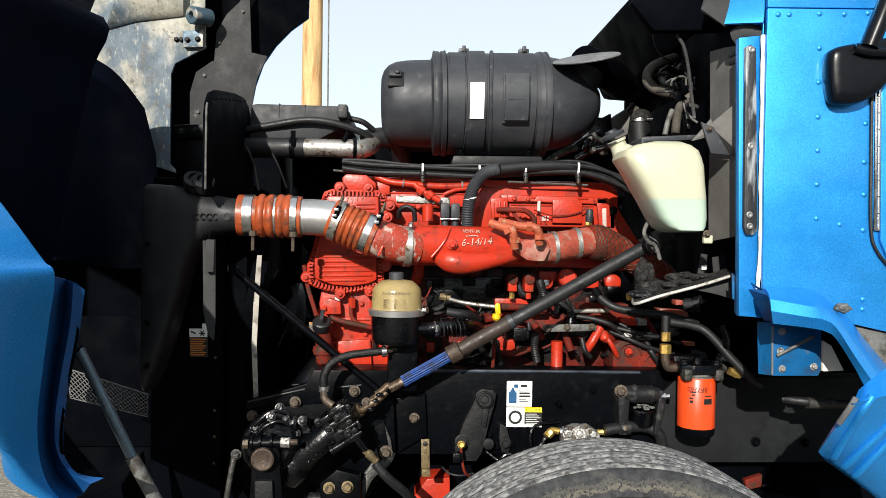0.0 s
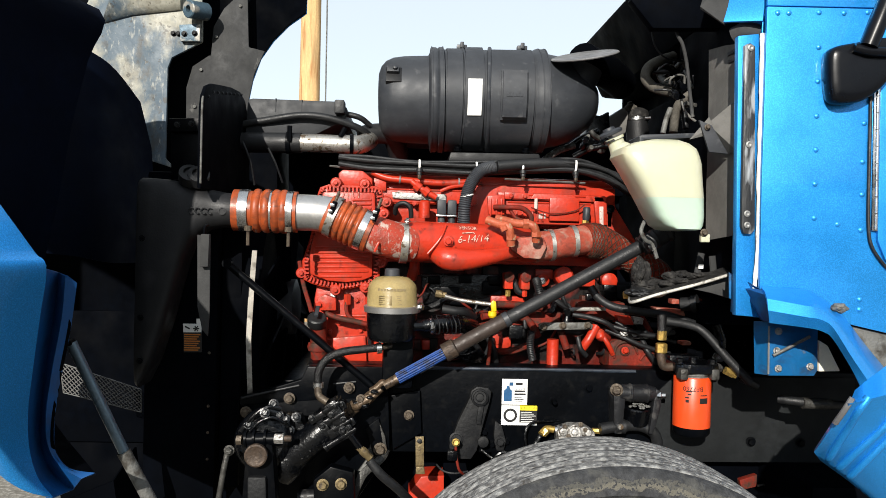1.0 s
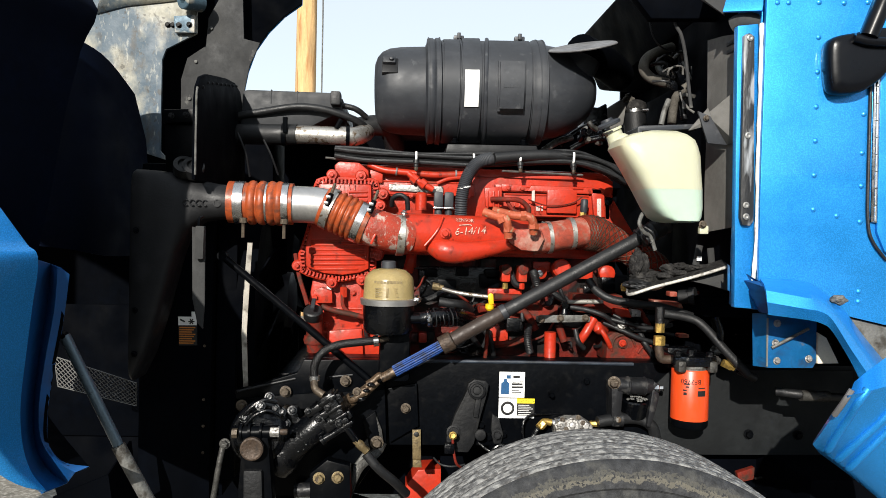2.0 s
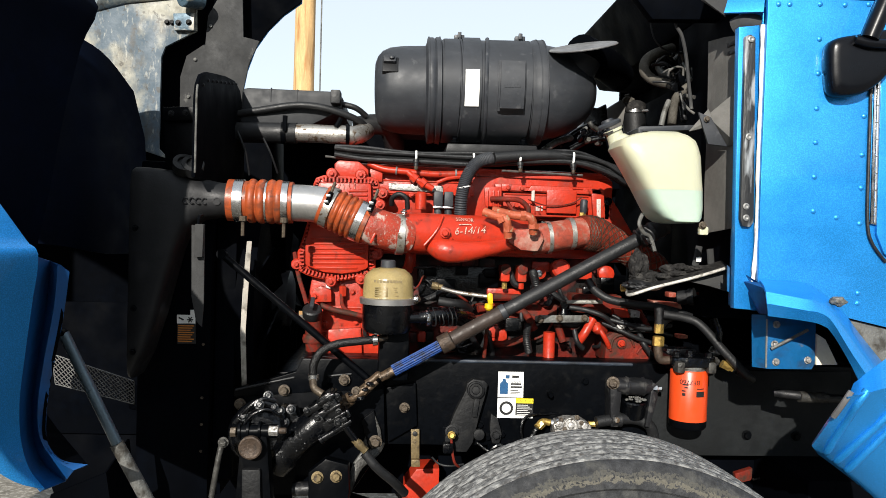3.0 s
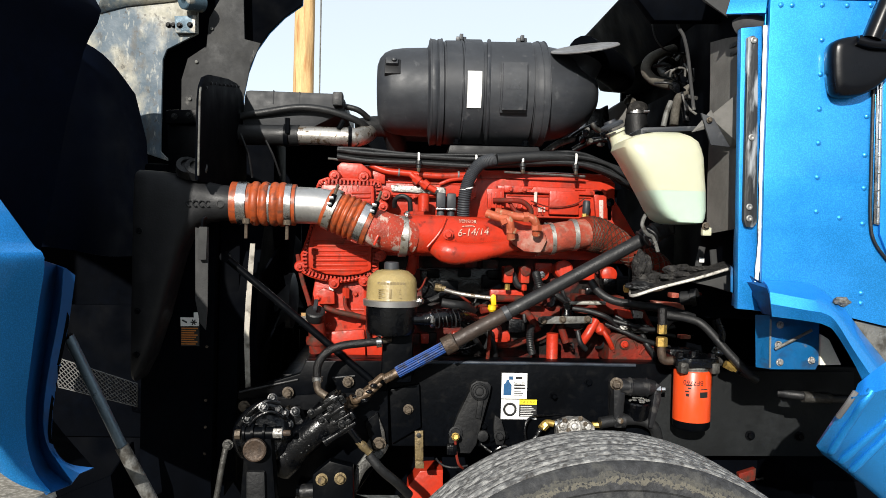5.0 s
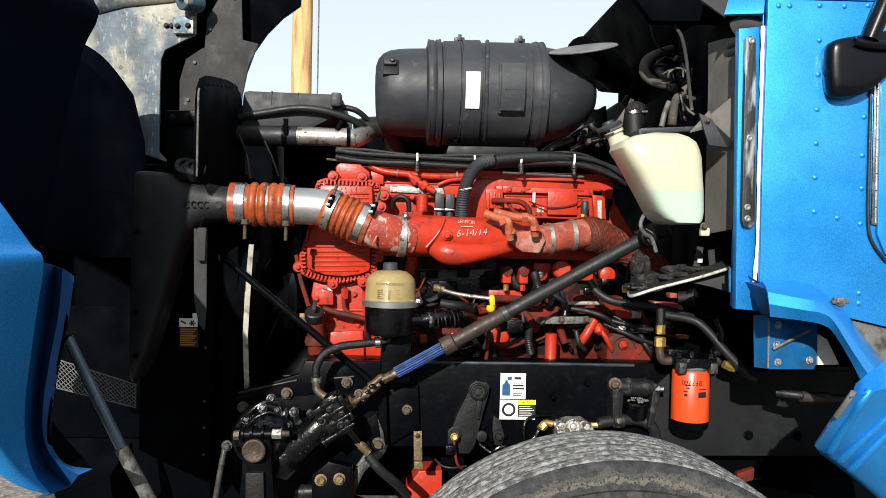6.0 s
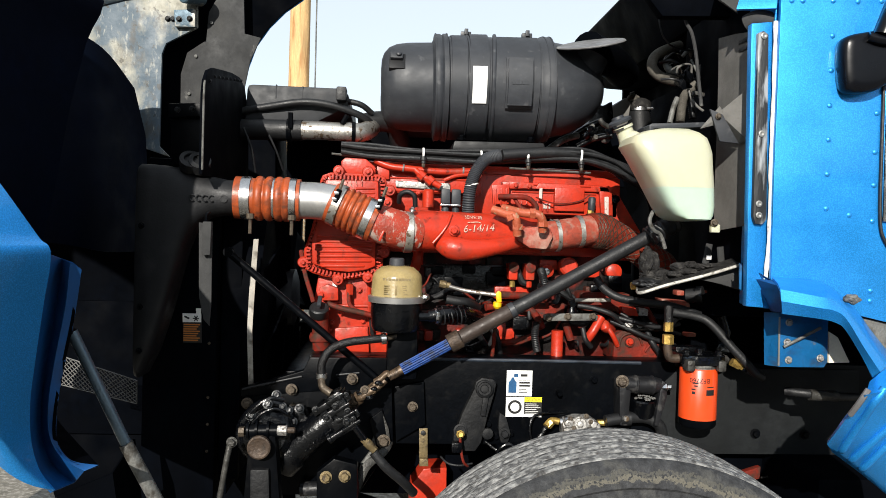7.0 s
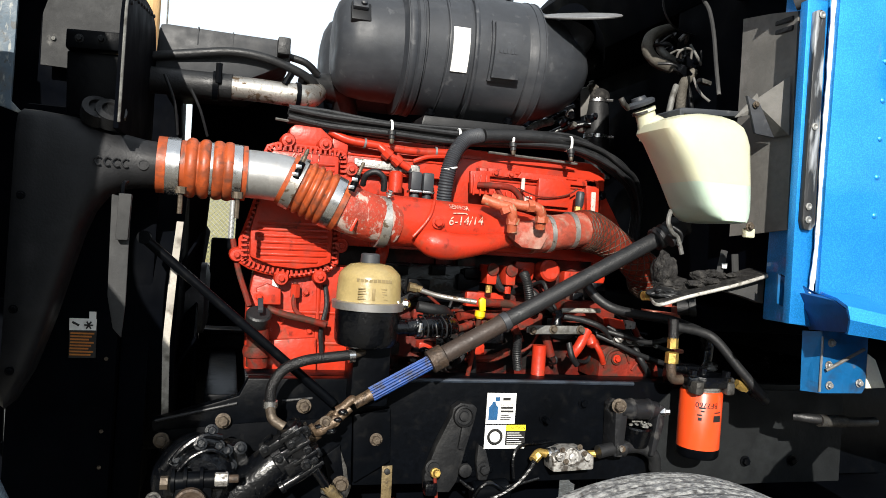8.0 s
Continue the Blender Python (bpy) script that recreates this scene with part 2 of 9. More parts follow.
def mud_line(m, height, bands):
    """Dried mud in uneven rings round a wheel's axle: (inner, outer, colour) for each ring, the axle at that height in the object."""
    n, ln = m.node_tree.nodes, m.node_tree.links
    b = n["Principled BSDF"]
    tc, sep, nz, nz2 = n.new("ShaderNodeTexCoord"), n.new("ShaderNodeSeparateXYZ"), n.new("ShaderNodeTexNoise"), n.new("ShaderNodeTexNoise")
    ln.new(tc.outputs["Object"], sep.inputs[0])
    nz.inputs["Scale"].default_value, nz.inputs["Detail"].default_value, nz.inputs["Roughness"].default_value = 24.0, 8.0, 0.7
    nz2.inputs["Scale"].default_value, nz2.inputs["Detail"].default_value = 190.0, 6.0
    for t in (nz, nz2):
        ln.new(tc.outputs["Object"], t.inputs["Vector"])

    def op(kind, a, c):
        x = n.new("ShaderNodeMath")
        x.operation = kind
        for sock, v in zip(x.inputs, (a, c)):
            if isinstance(v, float):
                sock.default_value = v
            else:
                ln.new(v, sock)
        return x.outputs[0]

    dz = op("SUBTRACT", sep.outputs["Z"], height)
    r = op("SQRT", op("ADD", op("MULTIPLY", sep.outputs["X"], sep.outputs["X"]), op("MULTIPLY", dz, dz)), 0.0)
    r = op("ADD", r, op("MULTIPLY", op("SUBTRACT", nz.outputs["Fac"], 0.5), 0.05))
    col = b.inputs["Base Color"].links[0].from_socket
    for lo, hi, c in bands:
        inside = op("MULTIPLY", op("GREATER_THAN", r, lo), op("LESS_THAN", r, hi))
        speck = op("MULTIPLY", inside, op("MULTIPLY", op("GREATER_THAN", nz2.outputs["Fac"], 0.44), 0.75))
        x = n.new("ShaderNodeMix")
        x.data_type = "RGBA"
        ln.new(speck, x.inputs[0])
        ln.new(col, x.inputs[6])
        x.inputs[7].default_value = (*c, 1)
        col = x.outputs[2]
    ln.new(col, b.inputs["Base Color"])


mud_line(TYREWALL, 0.538, ((0.51, 0.527, (0.062, 0.06, 0.052)), (0.506, 0.516, (0.1, 0.093, 0.074)), (0.468, 0.471, (0.055, 0.053, 0.048))))
WOOD = mat("weathered_pole_wood", (0.5, 0.32, 0.145), 0.8, var=0.45, scale=16, bump=0.6, bscale=30, wear=(0.28, 0.14, 0.05), wscale=14, wlevel=0.5, wsoft=0.15, stretch=(1, 1, 0.1))
CORRODED = mat("corroded_grey_metal", (0.1156, 0.1156, 0.1088), 0.65, 0.3, var=0.4, scale=20, bump=0.6, bscale=100, wear=(0.0374, 0.034, 0.02856), wscale=30, wlevel=0.5, wsoft=0.15)
CREAM = mat("cream_block", (0.62, 0.58, 0.46), 0.7, var=0.12, scale=14, bump=0.1)
GRAVEL = mat("gravel_ground", (0.1768, 0.1632, 0.136), 0.95, var=0.4, scale=14, bump=1.0, bscale=34, wear=(0.2856, 0.2652, 0.2312), wscale=40, wlevel=0.5, wsoft=0.12, spec=0.1)
GRASS = mat("dry_grass", (0.204, 0.1904, 0.0816), 0.95, var=0.3, scale=3, bump=0.6, bscale=20)
GALV = mat("galvanised_wire", (0.204, 0.204, 0.1972), 0.5, 0.5, var=0.2, bump=0)
RUST_DARK = mat("dark_brown_painted_tube", (0.0306, 0.02176, 0.01768), 0.5, 0.1, var=0.35, scale=20, bump=0.2, bscale=160, spec=0.3)
HINGE = mat("worn_blue_grey_steel", (0.0476, 0.0816, 0.1088), 0.5, 0.3, var=0.4, scale=9, bump=0.4, bscale=80, wear=(0.272, 0.2584, 0.2244), wscale=14, wlevel=0.56)
RIM_GREY = mat("pale_grey_rubber", (0.11, 0.11, 0.112), 0.55, var=0.3, scale=14, bump=0.1, wear=(0.2, 0.2, 0.2), wscale=20, wlevel=0.55, wsoft=0.2)
# Grime and the shade low on the block, both in this red.
BLOCK_RED = mat("grimy_shaded_block_paint", (0.085, 0.0075, 0.0045), 0.5, var=0.5, scale=8, bump=0.5, bscale=80, wear=(0.0055, 0.004, 0.0036), wscale=12, wlevel=0.41, wsoft=0.1, grime=0.9, spec=0.2)
FITTING_RED = mat("orange_red_fitting", (0.306, 0.0646, 0.0272), 0.5, 0.1, var=0.3, scale=20, bump=0.3, wear=(0.272, 0.17, 0.102), wscale=60, wlevel=0.58)
RED_DUSTY = stain(mat("dust_coated_red_paint", (0.27, 0.05, 0.03), 0.6, var=0.3, scale=16, bump=0.4, bscale=100, wear=(0.2, 0.1156, 0.0816), wscale=40, wlevel=0.55, wsoft=0.2, grime=0.5, spec=0.25), (0.33, 0.22, 0.175), 18.0, 0.48, 0.2, (1, 1, 1), 0.8)

SCUFF = mat("scuffed_black_strip", (0.0136, 0.01428, 0.01564), 0.5, var=0.4, scale=10, bump=0.5, bscale=120, wear=(0.2312, 0.2448, 0.2584), wscale=38, wlevel=0.51, wsoft=0.12, stretch=(1, 1, 0.22))
STRUTM = mat("blue_grey_steel_tube", (0.08, 0.115, 0.145), 0.33, 0.4, var=0.3, scale=14, bump=0.1)
FOAM = mat("dusty_dark_foam", (0.01768, 0.017, 0.01666), 0.9, var=0.5, scale=40, bump=1.0, bscale=160, wear=(0.0408, 0.03876, 0.03604), wscale=60, wlevel=0.5, wsoft=0.2, spec=0.1)
FIBRE = mat("braided_hose_cover", (0.0045, 0.0045, 0.005), 0.38, var=0.6, scale=60, bump=0.6, bscale=420, wear=(0.014, 0.013, 0.0125), wscale=90, wlevel=0.64, spec=0.35)
TAG = mat("scratched_pale_tag", (0.408, 0.34, 0.306), 0.6, var=0.25, scale=60, bump=0.2, wear=(0.272, 0.068, 0.0476), wscale=120, wlevel=0.56, wsoft=0.1)
EDGE_ALLOY = mat("worn_bright_edge", (0.27, 0.26, 0.235), 0.5, 0.3, var=0.35, scale=40, bump=0.3, wear=(0.1, 0.095, 0.08), wscale=60, wlevel=0.55, wsoft=0.1)
EDGE_PALE = mat("pale_dusty_edge", (0.29, 0.27, 0.235), 0.6, var=0.3, scale=14, bump=0.2, wear=(0.08, 0.07, 0.055), wscale=24, wlevel=0.52, wsoft=0.15)
FADED = mat("faded_print", (0.17, 0.125, 0.052), 0.5, var=0.3, scale=60, bump=0)
SHIELDM = mat("grey_dusty_sheet", (0.11, 0.107, 0.1), 0.75, var=0.3, scale=6, bump=0.15, bscale=160, wear=(0.13, 0.125, 0.118), wscale=12, wlevel=0.5, wsoft=0.2, spec=0.15)
DUSTY_HOSE = mat("tan_dusty_hose", (0.085, 0.078, 0.066), 0.8, var=0.4, scale=24, bump=0.4, bscale=160, wear=(0.0544, 0.04964, 0.04216), wscale=30, wlevel=0.5, wsoft=0.2, spec=0.2)
DUSTBLACK = mat("dusty_black_casting", (0.006, 0.0064, 0.0072), 0.55, var=0.45, scale=14, bump=0.4, bscale=70, wear=(0.014, 0.014, 0.014), wscale=26, wlevel=0.52, wsoft=0.2, wrough=0.75, spec=0.2)
MIRRORM = mat("smooth_black_plastic", (0.0022, 0.0026, 0.004), 0.3, var=0.2, scale=6, bump=0.03, bscale=200, spec=0.18)
GLOSSBLACK = mat("glossy_black_paint", (0.009, 0.0095, 0.011), 0.42, var=0.5, scale=12, bump=0.4, bscale=50, wear=(0.032, 0.031, 0.03), wscale=40, wlevel=0.54, wsoft=0.15, wrough=0.7, spec=0.28)
RAILGREY = mat("dusty_dark_rail_paint", (0.0085, 0.0096, 0.0103), 0.6, var=0.3, scale=5, bump=0.3, bscale=60, wear=(0.0063, 0.007, 0.0076), wscale=14, wlevel=0.5, wsoft=0.2, spec=0.12)
# Lighter blue-grey that paints the highlight along the rail's edge.
FLANGE_EDGE = mat("rail_edge_highlight", (0.0204, 0.0272, 0.03808), 0.4, 0.1, var=0.5, scale=14, bump=0.4, bscale=60, wear=(0.00408, 0.00476, 0.00612), wscale=20, wlevel=0.5, wsoft=0.2, stretch=(0.4, 1, 1))
ZINC = mat("gold_zinc_plating", (0.1632, 0.1224, 0.0612), 0.45, 0.5, var=0.3, scale=40, bump=0.3, wear=(0.0544, 0.0408, 0.0272), wscale=60, wlevel=0.5, wsoft=0.15)
CASTGREY = mat("dull_cast_alloy", (0.051, 0.04964, 0.04556), 0.5, 0.4, var=0.45, scale=30, bump=0.5, bscale=160, wear=(0.0136, 0.01224, 0.01088), wscale=40, wlevel=0.48, wsoft=0.15)
DUST_ALLOY = mat("dusty_alloy", (0.336, 0.328, 0.312), 0.5, 0.6, var=0.4, scale=30, bump=0.5, bscale=180, wear=(0.064, 0.056, 0.048), wscale=60, wlevel=0.5, wsoft=0.12)


# ---- mesh helpers ----
def V(p):
    return Vector(p)


def top_of(ob):
    while ob.parent:
        ob = ob.parent
    return ob


def finish(name, bm, material, at, smooth):
    bmesh.ops.recalc_face_normals(bm, faces=bm.faces[:])
    bmesh.ops.translate(bm, vec=-Vector(at), verts=bm.verts[:])
    me = bpy.data.meshes.new(name)
    bm.to_mesh(me)
    bm.free()
    me.shade_smooth()
    me.set_sharp_from_angle(angle=radians(smooth))
    me.materials.append(material)
    return new(name, me)


def thing(name, at, label, category, group="", kind=""):
    e = new(name)
    e.location = at
    e.empty_display_size = 0.05
    return tagged(e, label, category, group, kind)


def part(name, bm, material, parent, label="", smooth=38):
    ob = finish(name, bm, material, top_of(parent).location, smooth)
    ob.parent = parent
    return tagged(ob, label)


def solo(name, bm, material, label, category, group="", kind="", smooth=38):
    lo = [min(v.co[i] for v in bm.verts) for i in range(3)]
    hi = [max(v.co[i] for v in bm.verts) for i in range(3)]
    at = ((lo[0] + hi[0]) / 2, (lo[1] + hi[1]) / 2, lo[2])
    ob = finish(name, bm, material, at, smooth)
    ob.location = at
    return tagged(ob, label, category, group, kind)


def bevelled(bm, verts, width, seg=2):
    if width > 0:
        es = {e for v in verts for e in v.link_edges if len(e.link_faces) == 2 and e.calc_face_angle(0) > 0.5}
        bmesh.ops.bevel(bm, geom=list(es), offset=width, segments=seg, affect="EDGES", profile=0.6, clamp_overlap=True)


def box(x0, x1, y0, y1, z0, z1, bev=0.004, bm=None, turn=None):
    own = bmesh.new()
    r = bmesh.ops.create_cube(own, size=1.0)
    for v in r["verts"]:
        v.co = Vector(((x0 + x1) / 2 + v.co.x * (x1 - x0), (y0 + y1) / 2 + v.co.y * (y1 - y0), (z0 + z1) / 2 + v.co.z * (z1 - z0)))
    bevelled(own, own.verts[:], bev)
    if turn:
        bmesh.ops.transform(own, matrix=turn, verts=own.verts[:])
    return add(bm, own)


def add(bm, own):
    if bm is None:
        return own
    vs = [bm.verts.new(v.co) for v in own.verts]
    own.verts.index_update()
    for f in own.faces:
        bm.faces.new([vs[v.index] for v in f.verts])
    own.free()
    return bm


def prism(pts, a0, a1, axis="y", bev=0.003, bm=None):
    """A flat outline drawn out along an axis from a0 to a1."""
    own = bmesh.new()
    put = {"y": lambda p, a: (p[0], a, p[1]), "x": lambda p, a: (a, p[0], p[1]), "z": lambda p, a: (p[0], p[1], a)}[axis]
    a = [own.verts.new(put(p, a0)) for p in pts]
    b = [own.verts.new(put(p, a1)) for p in pts]
    own.faces.new(a)
    own.faces.new(b[::-1])
    for i in range(len(pts)):
        j = (i + 1) % len(pts)
        own.faces.new((a[i], a[j], b[j], b[i]))
    bmesh.ops.recalc_face_normals(own, faces=own.faces[:])
    bevelled(own, own.verts[:], bev)
    return add(bm, own)


def smooth_path(pts, step=6):
    """Points along a smooth curve through pts."""
    p = [Vector(q) for q in pts]
    if len(p) < 3:
        return [p[0].lerp(p[1], i / step) for i in range(step + 1)]
    out = []
    for i in range(len(p) - 1):
        a, b, c, d = p[max(i - 1, 0)], p[i], p[i + 1], p[min(i + 2, len(p) - 1)]
        for k in range(step):
            t = k / step
            out.append(0.5 * (2 * b + (c - a) * t + (2 * a - 5 * b + 4 * c - d) * t * t + (3 * b - a - 3 * c + d) * t ** 3))
    return out + [p[-1]]


def tube(pts, r, n=12, step=6, rfun=None, bm=None, straight=False, flat=None):
    """A hose or pipe along pts. rfun(u, i): radius factor along it; flat: (a, b) factors of the section."""
    path = [Vector(q) for q in pts] if straight else smooth_path(pts, step)
    own = bmesh.new()
    t0 = (path[1] - path[0]).normalized()
    up = Vector((0, 0, 1)) if abs(t0.z) < 0.9 else Vector((0, 1, 0))
    side = t0.cross(up).normalized()
    rings = []
    m = len(path)
    for i, q in enumerate(path):
        t = (path[min(i + 1, m - 1)] - path[max(i - 1, 0)]).normalized()
        side = (side - t * side.dot(t)).normalized()
        nn = t.cross(side)
        rad = r * (rfun(i / (m - 1), i) if rfun else 1.0)
        fa, fb = flat or (1, 1)
        rings.append([own.verts.new(q + (side * math.cos(2 * math.pi * k / n) * fa + nn * math.sin(2 * math.pi * k / n) * fb) * rad) for k in range(n)])
    for a, b in zip(rings, rings[1:]):
        for k in range(n):
            own.faces.new((a[k], a[(k + 1) % n], b[(k + 1) % n], b[k]))
    own.faces.new(rings[0])
    own.faces.new(rings[-1][::-1])
    return add(bm, own)


def lathe(profile, at, way=(0, 0, 1), n=28, bm=None, turn=0.0):
    """A turned body: (height, radius) pairs along way from at."""
    own = bmesh.new()
    w = Vector(way).normalized()
    up = Vector((0, 0, 1)) if abs(w.z) < 0.9 else Vector((1, 0, 0))
    s = w.cross(up).normalized()
    q = w.cross(s)
    rings = []
    for h, r in profile:
        rings.append([own.verts.new(Vector(at) + w * h + (s * math.cos(2 * math.pi * k / n + turn) + q * math.sin(2 * math.pi * k / n + turn)) * max(r, 0.0004)) for k in range(n)])
    for a, b in zip(rings, rings[1:]):
        for k in range(n):
            own.faces.new((a[k], a[(k + 1) % n], b[(k + 1) % n], b[k]))
    own.faces.new(rings[0])
    own.faces.new(rings[-1][::-1])
    return add(bm, own)


def bolt(at, way=(0, -1, 0), r=0.012, bm=None, h=0.6, shank=0.0):
    """Hex head on a washer."""
    bm = lathe([(-0.004 - shank, r * 1.05), (0, r * 1.45), (r * 0.22, r * 1.45), (r * 0.25, r * 1.2)], at, way, 16, bm)
    w = Vector(way).normalized()
    return lathe([(0, r), (r * h * 1.5, r), (r * h * 1.75, r * 0.82)], Vector(at) + w * r * 0.25, way, 6, bm, 0.3)


def band(at, way, r, width, thick=0.003, n=28, bm=None):
    """A clamp band round a pipe of radius r."""
    return lathe([(-width / 2, r), (-width / 2, r + thick), (width / 2, r + thick), (width / 2, r)], at, way, n, bm)


def sheet(rows, thick, bm=None, up=None, close=False):
    """A curved panel through rows of points, with a thickness."""
    own = bmesh.new()
    g = [[Vector(p) for p in row] for row in rows]
    nr, nc = len(g), len(g[0])

    def normal(i, j):
        a = g[min(i + 1, nr - 1)][j] - g[max(i - 1, 0)][j]
        b = g[i][min(j + 1, nc - 1)] - g[i][max(j - 1, 0)]
        v = a.cross(b)
        return v.normalized() if v.length > 1e-9 else Vector((0, 1, 0))

    f = [[own.verts.new(g[i][j]) for j in range(nc)] for i in range(nr)]
    k = [[own.verts.new(g[i][j] - normal(i, j) * thick) for j in range(nc)] for i in range(nr)]
    for i in range(nr - 1):
        for j in range(nc - 1):
            own.faces.new((f[i][j], f[i][j + 1], f[i + 1][j + 1], f[i + 1][j]))
            own.faces.new((k[i][j], k[i + 1][j], k[i + 1][j + 1], k[i][j + 1]))
    for i in range(nr - 1):
        own.faces.new((f[i][0], f[i + 1][0], k[i + 1][0], k[i][0]))
        own.faces.new((f[i][-1], k[i][-1], k[i + 1][-1], f[i + 1][-1]))
    for j in range(nc - 1):
        own.faces.new((f[0][j], k[0][j], k[0][j + 1], f[0][j + 1]))
        own.faces.new((f[-1][j], f[-1][j + 1], k[-1][j + 1], k[-1][j]))
    return add(bm, own)


def lettering(body, at, size, rx=90.0, ry=0.0, rz=0.0, depth=0.0006, shear=0.0):
    """Raised letters with the built-in font, as a bmesh in the world."""
    cu = bpy.data.curves.new("lettering", "FONT")
    cu.body, cu.size, cu.extrude, cu.shear, cu.resolution_u = body, size, depth, shear, 3
    cu.align_x, cu.align_y = "CENTER", "CENTER"
    ob = bpy.data.objects.new("lettering", cu)
    me = bpy.data.meshes.new_from_object(ob)
    bm = bmesh.new()
    bm.from_mesh(me)
    bmesh.ops.transform(bm, matrix=pose(*at, rx, ry, rz), verts=bm.verts[:])
    bpy.data.objects.remove(ob)
    bpy.data.meshes.remove(me)
    bpy.data.curves.remove(cu)
    return bm


def mixp(a, b, t):
    return Vector(a).lerp(Vector(b), t)


G = -0.15


def lump(c, r, seed, sx=1.0, sz=1.0):
    bm = bmesh.new()
    bmesh.ops.create_icosphere(bm, subdivisions=4, radius=r)
    for v in bm.verts:
        n = v.co.normalized()
        v.co *= 1 + 0.28 * noise.noise(n * 1.6 + Vector((seed, 0, 0))) - 0.22 * abs(noise.noise(n * 4 + Vector((0, seed, 0)))) - 0.1 * abs(noise.noise(n * 9 + Vector((0, 0, seed))))
        v.co.x *= sx
        v.co.z *= sz
        v.co += Vector(c)
    return bm

# ---- ground and distance ----
gb = bmesh.new()
bmesh.ops.create_grid(gb, x_segments=60, y_segments=60, size=400)
for v in gb.verts:
    v.co.z = G + 0.01 * noise.noise(v.co * 0.3)
solo("ground", gb, GRAVEL, "pale gravel yard with loose stones", "ground", kind="structure")

pole = solo("utility_pole", lathe([(0, 0.195), (3, 0.188), (9, 0.162), (10.5, 0.15), (10.52, 0.0)], (-1.9, 13.0, G - 0.01), (0, 0, 1), 18), WOOD,
            "brown weathered wooden utility pole standing in the yard", "utility pole")
solo("ground_wire", tube([(-1.6, 12.9, G), (-1.6, 12.9, 4), (-1.63, 12.9, 9.5)], 0.013, 6), CORRODED, "thin grey guy wire beside the wooden pole", "cable")


# ---- frame rail ----
rail = thing("frame_rail", (0.4, 1.82, 0.735), "black painted steel truck frame rail, scuffed and dusty", "frame rail")
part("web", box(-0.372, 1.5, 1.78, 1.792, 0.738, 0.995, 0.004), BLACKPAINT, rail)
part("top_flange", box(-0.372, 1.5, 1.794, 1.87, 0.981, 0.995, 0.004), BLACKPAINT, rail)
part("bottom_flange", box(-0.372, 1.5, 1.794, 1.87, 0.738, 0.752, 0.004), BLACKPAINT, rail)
# Thin tube that draws the bluish highlight on the top flange.
part("flange_edge", tube([(-0.1, 1.781, 0.99), (0.3, 1.781, 0.991), (0.62, 1.781, 0.99)], 0.0055, 8, 3), FLANGE_EDGE, rail, "flange edge with a bluish highlight painted in")
part("rear_plate", prism([(0.678, 0.922), (0.736, 0.978), (1.302, 0.982), (1.308, 0.72), (0.686, 0.718)], 1.772, 1.779, bev=0.002), RAILGREY, rail, "dusty dark grey reinforcement plate")
for q in ((-0.065, 1.758, 0.854), (0.979, 1.771, 0.783), (1.135, 1.771, 0.782)):
    part("bolt", bolt(q, r=0.0105), BOLTM if q[0] < 0.2 else BLACKPAINT, rail)
for q in ((0.187, 1.78, 0.764), (0.23, 1.78, 0.773), (0.163, 1.78, 0.801), (0.477, 1.78, 0.937)):
    part("bolt", bolt(q, r=0.009), BLACKPAINT, rail)
part("stud", bolt((0.368, 1.776, 0.899), r=0.008, shank=0.0, h=2.0), BLACKPAINT, rail)
part("gusset", prism([(-0.122, 0.91), (-0.034, 0.927), (-0.026, 0.8), (-0.111, 0.749)], 1.762, 1.78), BLACKPAINT, rail)

far = thing("frame_rail", (0.4, 2.6, 0.735), "black painted steel truck frame rail on the far side", "frame rail")
part("web", box(-0.5, 1.5, 2.608, 2.62, 0.738, 0.995, 0.004), BLACKPAINT, far)
part("top_flange", box(-0.5, 1.5, 2.53, 2.606, 0.981, 0.995, 0.004), BLACKPAINT, far)
solo("crossmember", box(-0.46, -0.38, 1.88, 2.6, 0.74, 0.93, 0.01), BLACKPAINT, "black steel crossmember between the rails", "crossmember")

# front extension of the rail and its mounting plate
horn = thing("frame_bracket", (-0.422, 1.77, 0.815), "black cast frame horn bracket bolted to the rail", "bracket")
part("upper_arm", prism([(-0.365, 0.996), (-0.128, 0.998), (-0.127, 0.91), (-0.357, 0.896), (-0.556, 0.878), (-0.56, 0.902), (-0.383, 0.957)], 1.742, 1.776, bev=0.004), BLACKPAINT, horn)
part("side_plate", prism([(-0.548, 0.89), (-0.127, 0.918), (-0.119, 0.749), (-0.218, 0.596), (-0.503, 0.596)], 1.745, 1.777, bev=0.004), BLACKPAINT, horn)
part("rib", tube([(-0.553, 1.74, 0.902), (-0.452, 1.74, 0.926), (-0.386, 1.74, 0.941)], 0.0035, 8), RUBBER, horn)
part("rib", tube([(-0.288, 1.74, 0.947), (-0.222, 1.74, 0.954)], 0.0035, 8), RUBBER, horn)
for p in ((-0.241, 1.735, 0.938), (-0.413, 1.735, 0.905), (-0.537, 1.735, 0.863)):
    part("washer", lathe([(0, 0.017), (0.003, 0.017), (0.004, 0.013)], p, (0, -1, 0), 20), BLACKPAINT, horn)
    part("bolt", bolt((p[0], p[1] - 0.003, p[2]), r=0.0115), BOLTM, horn)
part("hanger_edge", prism([(-0.216, 0.671), (-0.212, 0.692), (-0.185, 0.732), (-0.169, 0.725), (-0.191, 0.692), (-0.242, 0.605), (-0.263, 0.585), (-0.275, 0.585)], 1.722, 1.742, bev=0.003), CORRODED, horn, "bare grey edge of the spring hanger")
